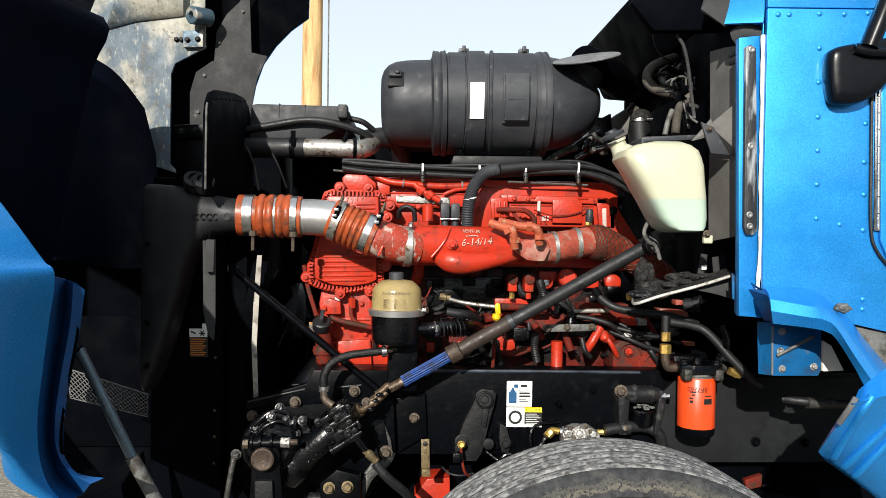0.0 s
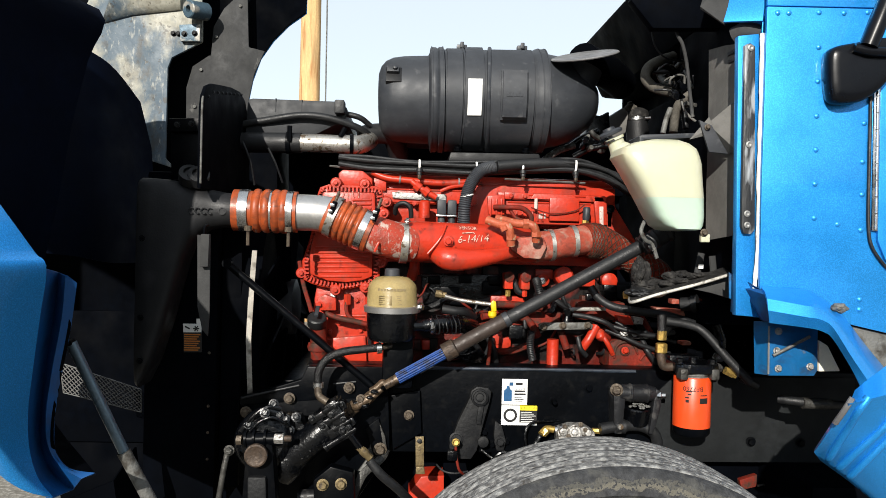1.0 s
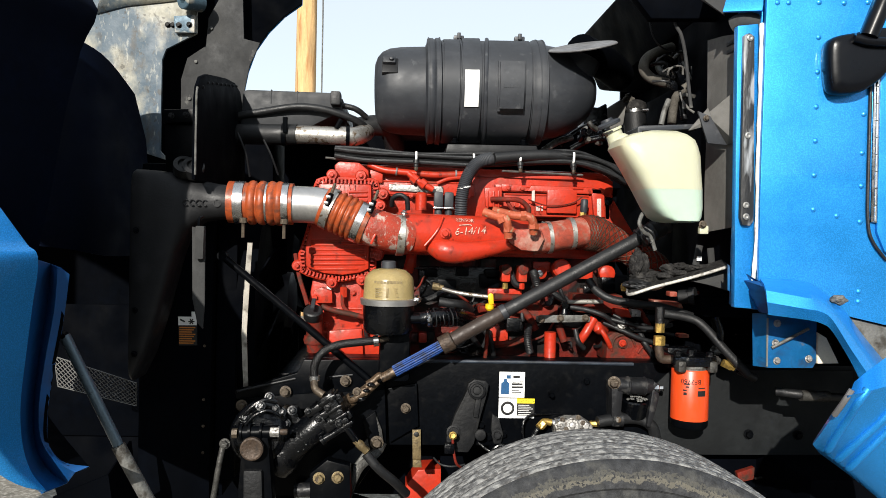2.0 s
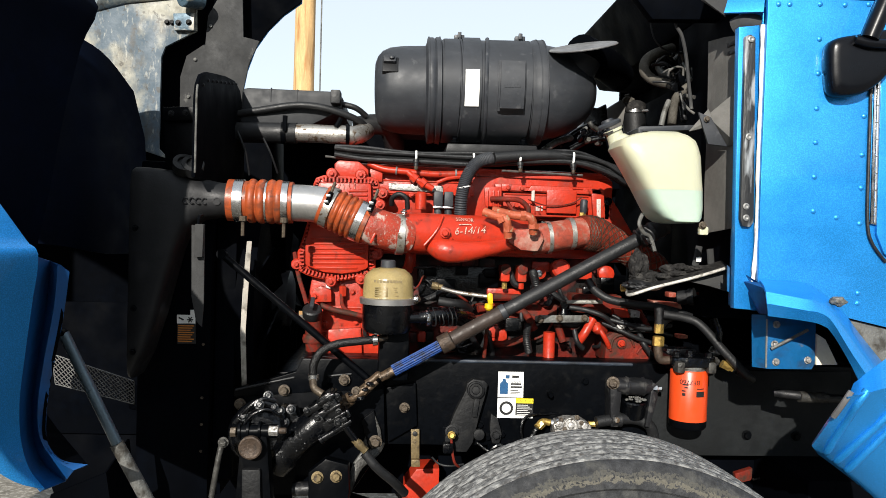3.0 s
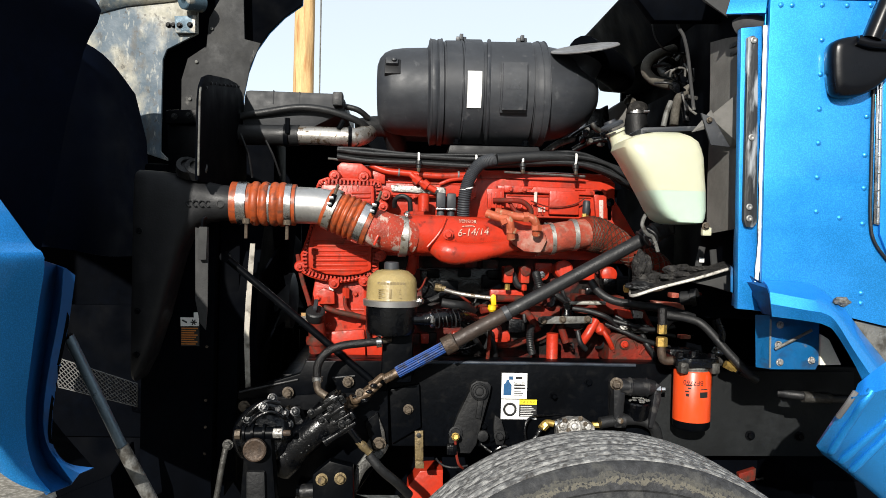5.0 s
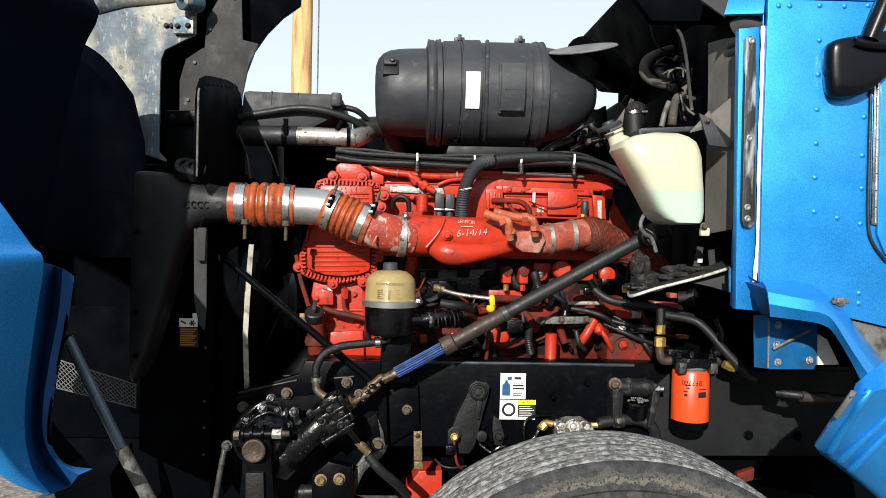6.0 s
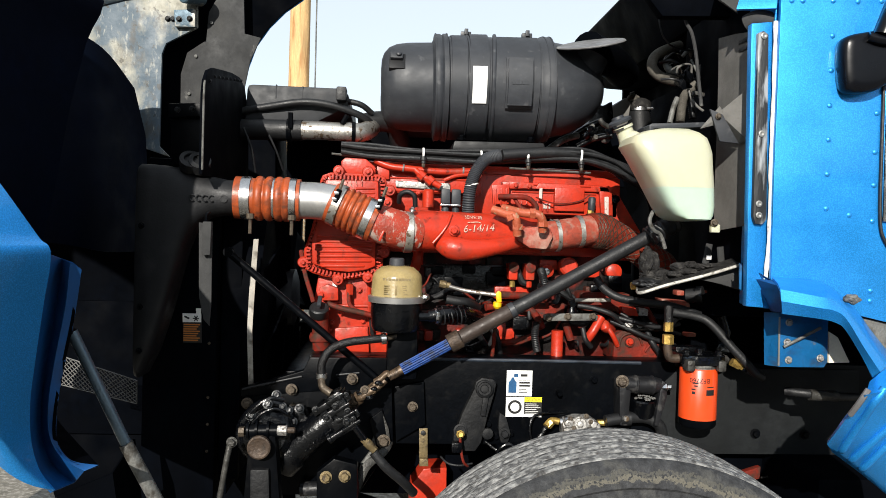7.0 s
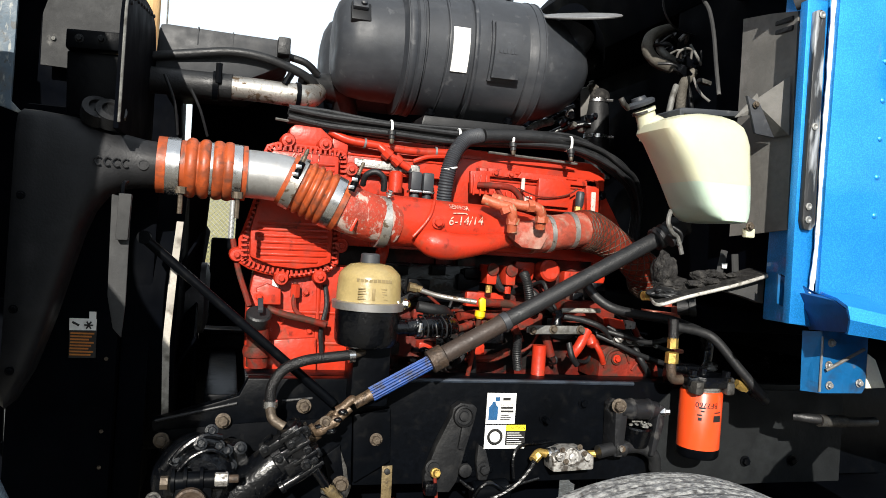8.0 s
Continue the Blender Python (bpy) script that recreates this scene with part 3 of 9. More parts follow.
part("spacer_tube", tube([(-0.38, 1.72, 0.622), (-0.25, 1.72, 0.628)], 0.02, 16, 2), GLOSSBLACK, horn)
part("shackle", prism([(-0.153, 0.85), (-0.136, 0.759), (-0.165, 0.734), (-0.19, 0.822)], 1.73, 1.745), BLACKPAINT, horn)


# ---- tyre and wheel ----
def ring_profile(rows, at, n=96):
    return lathe(rows, at, (0, -1, 0), n)


WX, WZ, WR = 0.362, 0.388, 0.552
wheel = thing("road_wheel", (WX, 1.13, G), "front truck wheel with a grey dusty worn tyre on gravel", "wheel")
tread = [(-0.135, 0.44), (-0.14, 0.49), (-0.122, WR - 0.018)]
edges = [-0.112, -0.078, -0.05, -0.02, 0.012, 0.05, 0.08, 0.113]
for a, c in zip(edges, edges[1:]):
    lift = WR - 0.35 * a * a
    tread += [(a + 0.001, lift - 0.012), (a + 0.003, lift - 0.002), (a + 0.007, lift), (c - 0.008, lift), (c - 0.004, lift - 0.003), (c - 0.002, lift - 0.012)]
tread += [(0.112, WR - 0.03)]
part("tread", ring_profile(tread, (WX, 1.135, WZ), 120), TYRE, wheel, "grey worn ribbed tread")
part("sidewall", ring_profile([(0.108, WR - 0.02), (0.112, WR - 0.0065), (0.12, WR - 0.009), (0.128, WR - 0.02), (0.134, 0.512), (0.137, 0.495), (0.133, 0.49), (0.138, 0.46), (0.142, 0.43), (0.142, 0.42), (0.138, 0.418), (0.138, 0.39), (0.125, 0.33), (0.112, 0.305), (0.06, 0.3)], (WX, 1.135, WZ)), TYREWALL, wheel)
part("rim", ring_profile([(0.05, 0.3), (0.112, 0.302), (0.116, 0.296), (0.1, 0.285), (0.02, 0.26), (0.0, 0.14), (0.03, 0.12), (0.06, 0.09), (0.06, 0.0)], (WX, 1.135, WZ), 48), STEEL, wheel, "bright steel rim")
solo("front_axle", tube([(WX, 1.3, WZ), (WX, 1.55, WZ - 0.06), (WX, 2.2, WZ - 0.08), (WX, 3.0, WZ)], 0.065, 10), OILY, "black forged front axle beam", "axle")
spring = thing("leaf_spring", (0.3, 1.8, 0.45), "black steel leaf spring under the frame rail", "spring")
for i in range(3):
    part("leaf", tube([(-0.42 + 0.1 * i, 1.82, 0.6 - 0.018 * i), (0.3, 1.82, 0.47 - 0.018 * i), (1.1 - 0.1 * i, 1.82, 0.6 - 0.018 * i)], 0.04, 8, flat=(1.0, 0.2)), BLACKPAINT, spring)
copy_thing(wheel, pose(WX, 3.35, G))


# ---- engine ----
eng = thing("engine", (0.1, 2.2, 0.85), "red painted six-cylinder diesel engine, dusty and oil-stained", "engine")
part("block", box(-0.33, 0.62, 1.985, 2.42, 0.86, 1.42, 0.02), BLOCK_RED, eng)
part("block_rail", box(-0.33, 0.62, 1.965, 1.99, 1.3, 1.33, 0.004), RED, eng)
part("head", box(-0.30, 0.60, 1.975, 2.42, 1.42, 1.56, 0.012), RED, eng)
part("rocker_cover", prism([(-0.29, 1.53), (0.6, 1.53), (0.6, 1.565), (0.56, 1.585), (-0.25, 1.59), (-0.29, 1.57)], 1.99, 2.4, bev=0.015), RED, eng)
part("oil_pan", box(-0.25, 0.55, 2.0, 2.4, 0.5, 0.85, 0.04), LINER_SHADE, eng)
# Made-up black box closing the gap left of the front cover.
part("cover_gap_block", box(-0.412, -0.33, 1.94, 2.02, 1.28, 1.47, 0.008), LINER_SHADE, eng)
part("sump", prism([(-0.02, 0.625), (0.052, 0.629), (0.055, 0.423), (-0.063, 0.423), (-0.059, 0.571)], 1.9, 2.05), RED, eng)

# ribbed front cover with its bolted rim
RIM = [(-0.357, 1.508), (-0.351, 1.525), (-0.33, 1.533), (-0.185, 1.532), (-0.168, 1.525), (-0.164, 1.508), (-0.159, 1.427), (-0.17, 1.339), (-0.17, 1.256), (-0.185, 1.24), (-0.251, 1.223), (-0.285, 1.218), (-0.342, 1.226), (-0.375, 1.235), (-0.396, 1.245), (-0.4, 1.299), (-0.383, 1.351), (-0.365, 1.421)]
PANEL = [(-0.343, 1.515), (-0.184, 1.516), (-0.179, 1.391), (-0.187, 1.339), (-0.186, 1.257), (-0.215, 1.245), (-0.266, 1.237), (-0.323, 1.241), (-0.378, 1.26), (-0.38, 1.331), (-0.362, 1.403), (-0.35, 1.481)]
part("front_cover_rim", prism(RIM, 1.878, 1.93, bev=0.005), RED, eng)
part("rim_lip", tube([(x, 1.876, z) for x, z in RIM + RIM[:1]], 0.0055, 8, 1, straight=True), RED, eng)
fc = part("front_cover", prism(PANEL, 1.847, 1.885, bev=0.009), RED, eng)
for k in range(7):
    z = 1.342 - 0.0146 * k
    a, c = ((-0.362, z), (-0.2, z + 0.004)) if k < 6 else ((-0.347, z), (-0.221, z + 0.003))
    part("cover_rib", tube([(a[0], 1.849, a[1]), (a[0] + 0.003, 1.8465, a[1]), (c[0] - 0.003, 1.8465, c[1]), (c[0], 1.849, c[1])], 0.0042, 8, 1, straight=True), RED, fc)
for k in range(6):
    z = 1.49 - 0.0134 * k
    part("cover_rib", tube([(-0.252 - 0.08 * min(1, max(0, k - 1)), 1.8465, z), (-0.195, 1.8465, z + 0.003)], 0.0042, 8, 1), RED, fc)
gap = 0.0
for (x0, z0), (x1, z1) in zip(RIM, RIM[1:] + RIM[:1]):
    run = math.hypot(x1 - x0, z1 - z0)
    while gap < run:
        f = gap / run
        x, z = x0 + (x1 - x0) * f, z0 + (z1 - z0) * f
        # each tooth points at the nearest stretch of the panel's edge
        ang = math.degrees(math.atan2(z1 - z0, x1 - x0))
        part("rim_tooth", box(-0.0028, 0.0028, 1.862, 1.88, -0.015, -0.001, 0, turn=Matrix.Translation((x, 0, z)) @ pose(0, 0, 0, 0, -ang, 0)), RED, fc)
        gap += 0.0118
    gap -= run
for p in ((-0.406, 1.87, 1.263), (-0.3, 1.865, 1.213), (-0.209, 1.865, 1.222), (-0.306, 1.865, 1.543), (-0.218, 1.865, 1.543), (-0.15, 1.87, 1.489), (-0.157, 1.865, 1.453), (-0.162, 1.87, 1.3)):
    part("cover_boss", lathe([(-0.05, 0.019), (0.0, 0.0175), (0.004, 0.015)], p, (0, -1, 0), 16), RED, eng)
    part("bolt", bolt((p[0], p[1] - 0.004, p[2]), r=0.0075), RED, eng)
part("breather_housing", prism([(-0.299, 1.535), (-0.303, 1.576), (-0.289, 1.588), (-0.226, 1.586), (-0.196, 1.562), (-0.195, 1.535)], 1.9, 2.05, bev=0.006), RED, eng)

# lower front housing and sump rail
part("gear_housing", prism([(-0.36, 1.246), (-0.094, 1.249), (-0.09, 0.981), (-0.371, 0.978), (-0.376, 1.139)], 1.905, 2.0, bev=0.01), RED, eng)
for z in (1.052, 1.128):
    part("housing_bead", tube([(-0.36, 1.905, z), (-0.25, 1.904, z + 0.002), (-0.1, 1.905, z + 0.003)], 0.005, 8, 3), RED, eng)
part("housing_bead", tube([(-0.205, 1.904, 0.985), (-0.203, 1.9035, 1.1), (-0.206, 1.904, 1.21)], 0.0055, 8, 3), RED, eng)
for x, z in ((-0.338, 1.022), (-0.222, 1.085), (-0.185, 1.03), (-0.236, 1.18), (-0.182, 1.16), (-0.318, 1.078), (-0.288, 1.108)):
    part("bolt", bolt((x, 1.902, z), r=0.007), RED, eng)
part("oil_line", tube([(-0.19, 1.9, 1.2), (-0.186, 1.88, 1.15), (-0.196, 1.875, 1.09), (-0.188, 1.89, 1.03)], 0.006, 8), RUBBER, eng)
part("accessory_mount", prism([(-0.357, 1.185), (-0.331, 1.198), (-0.299, 1.186), (-0.297, 1.149), (-0.348, 1.148)], 1.87, 1.92), RED, eng)
part("accessory_mount", prism([(-0.311, 1.061), (-0.205, 1.07), (-0.2, 0.99), (-0.32, 0.989)], 1.885, 1.91), RED, eng)
part("bolt", bolt((-0.349, 1.87, 1.167), r=0.008), RED, eng)
part("white_tag", box(-0.318, -0.302, 1.898, 1.903, 1.185, 1.208, 0.001), WHITE, eng)
part("oil_line", tube([(-0.264, 1.88, 1.204), (-0.264, 1.87, 1.143), (-0.232, 1.86, 1.118), (-0.183, 1.86, 1.11)], 0.006, 8), RED_DULL, eng)
part("oil_line", tube([(-0.328, 1.86, 1.14), (-0.283, 1.85, 1.127), (-0.231, 1.85, 1.117), (-0.189, 1.85, 1.107)], 0.0085, 10), RED_DULL, eng)
part("oil_line", tube([(-0.417, 1.9, 1.298), (-0.401, 1.88, 1.229), (-0.379, 1.86, 1.169), (-0.37, 1.85, 1.144)], 0.007, 8), RED_DULL, eng)
part("hex_fitting", lathe([(0, 0.012), (0.03, 0.012), (0.032, 0.008)], (-0.264, 1.88, 1.168), (0, 0, 1), 6), RED, eng)

# oil filler
fill = part("oil_filler_tube", tube([(-0.344, 1.85, 1.005), (-0.346, 1.84, 1.076), (-0.348, 1.83, 1.112)], 0.026, 16), RED_DULL, eng)
part("oil_filler_collar", lathe([(-0.012, 0.03), (0, 0.033), (0.012, 0.03)], (-0.347, 1.845, 1.04), (0, 0, 1), 20), RED_DULL, fill)
cap = part("oil_filler_cap", lathe([(0, 0.026), (0.004, 0.029), (0.028, 0.029), (0.032, 0.025)], (-0.35, 1.83, 1.108), (0.05, -0.55, 0.84), 24), RUBBER, eng, "black plastic oil filler cap")
part("grip", box(-0.006, 0.006, -0.022, 0.022, 0, 0.009, 0.002, turn=Matrix.Translation((-0.347, 1.803, 1.149)) @ pose(0, 0, 0, 33, 0, 0)), PLASTIC, cap)

# intake manifold, elbow lobe, outlet
man = part("intake_manifold", tube([(-0.104, 1.759, 1.369), (-0.011, 1.775, 1.369), (0.092, 1.796, 1.367), (0.225, 1.818, 1.369), (0.315, 1.832, 1.361)], 0.060, 24,
           rfun=lambda u, i: 1.0 - 0.16 * max(0, u - 0.55) / 0.45), RED, eng)
part("manifold_lobe", tube([(-0.008, 1.756, 1.342), (0.03, 1.731, 1.324), (0.08, 1.729, 1.318), (0.153, 1.745, 1.328), (0.256, 1.793, 1.35)], 0.034, 20,
     rfun=lambda u, i: (0.6 + 0.4 * min(1, u / 0.25)) * (1 - 0.45 * max(0, u - 0.4) / 0.6)), RED, eng)
part("manifold_seam", tube([(-0.023, 1.71, 1.334), (0.004, 1.714, 1.366), (0.02, 1.72, 1.392), (0.031, 1.741, 1.421)], 0.0035, 8), RED, eng)
part("small_hose", tube([(-0.121, 1.86, 1.453), (-0.118, 1.84, 1.475), (-0.097, 1.83, 1.485), (-0.076, 1.83, 1.472), (-0.072, 1.84, 1.441)], 0.0075, 10), RUBBER, eng, "small black hose loop")
part("bolt", bolt((0.037, 1.718, 1.372), r=0.010), RED, eng)
part("mixer_body", prism([(0.221, 1.353), (0.246, 1.389), (0.319, 1.398), (0.336, 1.364), (0.316, 1.323), (0.264, 1.326)], 1.747, 1.846, bev=0.012), RED_DUSTY, eng)
part("outlet_pipe", tube([(0.303, 1.811, 1.358), (0.365, 1.82, 1.369), (0.47, 1.856, 1.387)], 0.046, 22), RED_DUSTY, eng)
for p, w in (((0.357, 1.819, 1.367), 0.012), ((0.432, 1.842, 1.381), 0.014)):
    part("clamp", band(p, (1, 0.08, 0.1), 0.0465, w), DIRTY_STEEL, eng, "stained steel band clamp")
part("clamp_screw", lathe([(-0.01, 0.004), (0.01, 0.004)], (0.343, 1.81, 1.409), (0.8, -0.2, -0.5), 8), CASTGREY, eng)
part("wrapped_pipe", tube([(0.459, 1.87, 1.387), (0.522, 1.88, 1.38), (0.607, 1.89, 1.346), (0.705, 1.91, 1.285), (0.738, 1.94, 1.245)], 0.055, 22, rfun=lambda u, i: 0.9 + 0.12 * math.sin(9 * u)), WRAP, eng, "red-brown heat-wrapped exhaust gas pipe")
axis_ = smooth_path([(0.474, 1.87, 1.385), (0.522, 1.88, 1.38), (0.607, 1.89, 1.346), (0.705, 1.91, 1.285), (0.738, 1.94, 1.245)], 14)
for s in (1, -1):
    for k in range(10):
        run = []
        for j, c in enumerate(axis_):
            w = Vector(axis_[min(j + 1, len(axis_) - 1)]) - Vector(axis_[max(j - 1, 0)])
            w.normalize()
            f1 = w.cross(Vector((0, 1, 0))).normalized()
            a = s * j * 0.22 + k * math.pi / 5
            run.append(Vector(c) + (f1 * math.cos(a) + w.cross(f1) * math.sin(a)) * (0.0555 * (0.9 + 0.12 * math.sin(9 * j / (len(axis_) - 1)))))
        part("wrap_wire", tube(run, 0.0014, 4, 1), RUST, eng)

# water fittings above the manifold
for a in ([(0.15, 1.737, 1.437), (0.185, 1.718, 1.425), (0.211, 1.703, 1.415), (0.22, 1.713, 1.363)], [(0.182, 1.757, 1.443), (0.235, 1.718, 1.429), (0.274, 1.703, 1.426), (0.289, 1.703, 1.41), (0.294, 1.718, 1.378)]):
    part("elbow_fitting", tube(a, 0.0125, 14), FITTING_RED, eng)
for p, w in (((0.2, 1.706, 1.415), (0.4, -0.1, -0.9)), ((0.26, 1.706, 1.428), (1, 0, 0)), ((0.219, 1.708, 1.388), (0, 0, 1)), ((0.292, 1.706, 1.398), (0, 0, 1))):
    part("fitting_nut", lathe([(-0.008, 0.016), (0.008, 0.016)], p, w, 6), FITTING_RED, eng)

# rocker side: ladder cover with ribs, label plate and small gear
side = part("side_cover", prism([(0.204, 1.535), (0.558, 1.532), (0.563, 1.43), (0.233, 1.431)], 1.945, 1.99, bev=0.008), RED, eng)
part("side_cover_top", prism([(0.226, 1.534), (0.3, 1.532), (0.311, 1.516), (0.322, 1.532), (0.448, 1.531), (0.463, 1.517), (0.544, 1.529), (0.554, 1.509), (0.227, 1.511)], 1.93, 1.95), RED, side)
for z in (1.5275, 1.503, 1.4365):
    part("cover_bead", tube([(0.238, 1.944, z), (0.36, 1.9435, z), (0.51, 1.944, z)], 0.0035, 8, 2), RED, side)
for x in (0.246, 0.29, 0.345, 0.5):
    part("bolt", bolt((x, 1.928 if x < 0.31 else 1.94, 1.521), r=0.0065), RED, side)
for k in range(7):
    part("cover_rib", box(0.25 + 0.017 * k, 0.254 + 0.017 * k, 1.938, 1.948, 1.442, 1.474, 0.001), RED, side)
part("paper_label", box(0.336, 0.362, 1.9405, 1.9455, 1.452, 1.468, 0.0005), TAG, side)
part("control_box", box(0.372, 0.468, 1.925, 1.95, 1.445, 1.52, 0.004), RED, side)
part("white_tag", box(0.322, 0.332, 1.926, 1.93, 1.478, 1.516, 0.001), TAG, side)
part("white_tag", prism([(0.533, 1.495), (0.547, 1.496), (0.549, 1.434), (0.536, 1.433)], 1.926, 1.935), TAG, side)
part("end_post", prism([(0.515, 1.527), (0.557, 1.527), (0.561, 1.436), (0.526, 1.435)], 1.93, 1.95), RED, side)
plate = part("data_plate", prism([(-0.134, 1.525), (0.039, 1.521), (0.04, 1.499), (-0.132, 1.504)], 1.935, 1.943), DUST_ALLOY, eng, "scuffed white data plate")
part("upper_rail", prism([(-0.18, 1.533), (0.139, 1.531), (0.14, 1.491), (-0.17, 1.486)], 1.944, 1.99), RED, eng)
for z in (1.5335, 1.4945):
    part("rail_bead", tube([(-0.16, 1.943, z), (0.0, 1.9425, z), (0.135, 1.943, z)], 0.003, 8, 2), RED, eng)
for x in (-0.148, -0.06, 0.055, 0.122):
    part("bolt", bolt((x, 1.942, 1.49), r=0.006), RED, eng)
part("lifting_lug", prism([(-0.193, 1.568), (-0.153, 1.555), (-0.153, 1.527), (-0.192, 1.527)], 1.93, 1.98), RED, eng)
part("cylinder_boss", lathe([(0, 0.018), (0.05, 0.018), (0.055, 0.012)], (-0.031, 1.9, 1.443), (0, 0, 1), 18), RED, eng)
part("cylinder_boss", lathe([(0, 0.014), (0.04, 0.014)], (-0.055, 1.9, 1.303), (0, 0, -1), 18), RED, eng)
part("pipe_elbow", tube([(-0.056, 1.88, 1.318), (-0.059, 1.87, 1.287), (-0.067, 1.88, 1.251)], 0.016, 14), RED, eng)
for x in ((0.024, 1.92, 1.43)[0], (0.057, 1.92, 1.431)[0]):
    s = part("fuel_sensor", box(x - 0.0145, x + 0.0145, 1.9, 1.935, 1.455, 1.502, 0.006), PLASTIC, eng, "black plastic sensor plug")
    part("sensor_neck", lathe([(0, 0.012), (0.03, 0.012)], (x, 1.917, 1.427), (0, 0, 1), 16), PLASTIC, s)
    part("retainer", box(x - 0.016, x + 0.016, 1.896, 1.938, 1.448, 1.4545, 0.002), STEEL, s)
gate = part("wire_bracket", prism([(0.168, 1.519), (0.223, 1.523), (0.224, 1.46), (0.173, 1.459)], 1.905, 1.92), RED, eng)
for x in ((0.179, 1.9, 1.486)[0], (0.197, 1.9, 1.486)[0], (0.213, 1.9, 1.487)[0]):
    part("bar", box(x - 0.002, x + 0.002, 1.898, 1.906, 1.455, 1.51, 0.001), RED, gate)
part("fuel_line", tube([(0.189, 1.9, 1.483), (0.232, 1.88, 1.483), (0.277, 1.88, 1.48), (0.305, 1.885, 1.456), (0.304, 1.89, 1.431)], 0.0085, 10), RED_DULL, eng)
part("fuel_line", tube([(0.235, 1.89, 1.483), (0.256, 1.88, 1.451), (0.286, 1.88, 1.441)], 0.006, 8), RED_DULL, eng)
part("sensor_wire", tube([(0.31, 1.92, 1.486), (0.373, 1.915, 1.468), (0.446, 1.915, 1.477), (0.482, 1.91, 1.499)], 0.0022, 6), RED_DULL, eng)
tap = part("end_sensor", lathe([(0, 0.009), (0.01, 0.012), (0.04, 0.012), (0.045, 0.009)], (0.484, 1.9, 1.446), (0.05, 0, 1), 14), PLASTIC, eng, "black sensor on the cover's end")
part("sensor_nut", lathe([(0, 0.011), (0.012, 0.011)], (0.482, 1.9, 1.437), (0, 0, 1), 6), BRASS, tap)
part("rear_flange", prism([(0.57, 1.506), (0.593, 1.506), (0.671, 1.386), (0.673, 1.292), (0.578, 1.291)], 1.975, 2.05), RED, eng)
part("ground_stud", bolt((0.577, 1.95, 1.49), r=0.009), BLACKPAINT, eng)

# pump side fittings
for x in ((0.24, 1.9, 1.245)[0], (0.293, 1.9, 1.245)[0]):
    q = part("injection_port", box(-0.014, 0.014, -0.02, 0.05, -0.03, 0.02, 0.005, turn=Matrix.Translation((x, 1.9, 1.255))), RED, eng)
    part("port_ring", lathe([(0, 0.016), (0.008, 0.016), (0.009, 0.011)], (x, 1.882, 1.265), (0, -1, 0), 18), RED_DULL, q)
    part("port_nut", lathe([(0, 0.009), (0.02, 0.009)], (x, 1.9, 1.222), (0, 0, -1), 6), BRASS if x < 0.26 else RED, q)
part("pump_boss", lathe([(-0.05, 0.03), (0, 0.03), (0.006, 0.024)], (0.426, 1.93, 1.269), (0, -1, 0.1), 22), RED, eng)
part("pump_boss", lathe([(-0.05, 0.02), (0, 0.02), (0.004, 0.014)], (0.358, 1.93, 1.253), (0, -1, 0.1), 18), RED, eng)
part("bolt", bolt((0.353, 1.92, 1.252), r=0.007), STEEL, eng)
part("pump_boss", lathe([(-0.05, 0.026), (0, 0.026), (0.004, 0.02)], (0.58, 1.95, 1.255), (0, -1, 0), 18), RED, eng)
part("flange_block", box(0.19, 0.3, 1.93, 1.99, 1.16, 1.2, 0.006), RED, eng)
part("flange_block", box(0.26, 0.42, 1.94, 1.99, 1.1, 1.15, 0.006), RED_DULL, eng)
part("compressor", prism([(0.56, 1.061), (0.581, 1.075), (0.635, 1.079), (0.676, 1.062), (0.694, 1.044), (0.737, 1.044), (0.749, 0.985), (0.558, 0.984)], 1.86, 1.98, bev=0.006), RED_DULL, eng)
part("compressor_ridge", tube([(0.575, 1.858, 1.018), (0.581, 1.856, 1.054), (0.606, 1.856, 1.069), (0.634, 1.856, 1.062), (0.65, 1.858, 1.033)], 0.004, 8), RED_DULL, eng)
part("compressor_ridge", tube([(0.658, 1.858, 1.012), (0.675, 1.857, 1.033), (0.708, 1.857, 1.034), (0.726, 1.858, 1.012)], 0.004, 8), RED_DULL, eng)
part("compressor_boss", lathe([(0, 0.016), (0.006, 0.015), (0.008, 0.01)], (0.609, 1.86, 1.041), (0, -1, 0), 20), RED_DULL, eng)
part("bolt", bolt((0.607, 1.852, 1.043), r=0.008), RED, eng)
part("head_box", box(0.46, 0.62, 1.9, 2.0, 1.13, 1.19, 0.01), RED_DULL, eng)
part("white_patch", prism([(0.643, 1.147), (0.675, 1.141), (0.673, 1.121), (0.642, 1.126)], 1.885, 1.9), WHITE, eng)
lf = part("lube_filter_can", lathe([(0, 0.0), (0.002, 0.02), (0.006, 0.0185), (0.085, 0.0185)], (0.38, 1.86, 0.988), (0, 0, 1), 22), RED, eng, "small red cylinder")
lb = part("support_bracket", prism([(0.33, 1.122), (0.345, 1.127), (0.49, 1.13), (0.5, 1.122), (0.497, 1.109), (0.345, 1.104), (0.332, 1.108)], 1.838, 1.846, bev=0.001), CORRODED, eng, "grey steel support bracket")
for p in ((0.405, 1.836, 1.119), (0.346, 1.836, 1.115), (0.483, 1.836, 1.121)):
    part("bolt", bolt(p, r=0.008), BOLTM, lb)
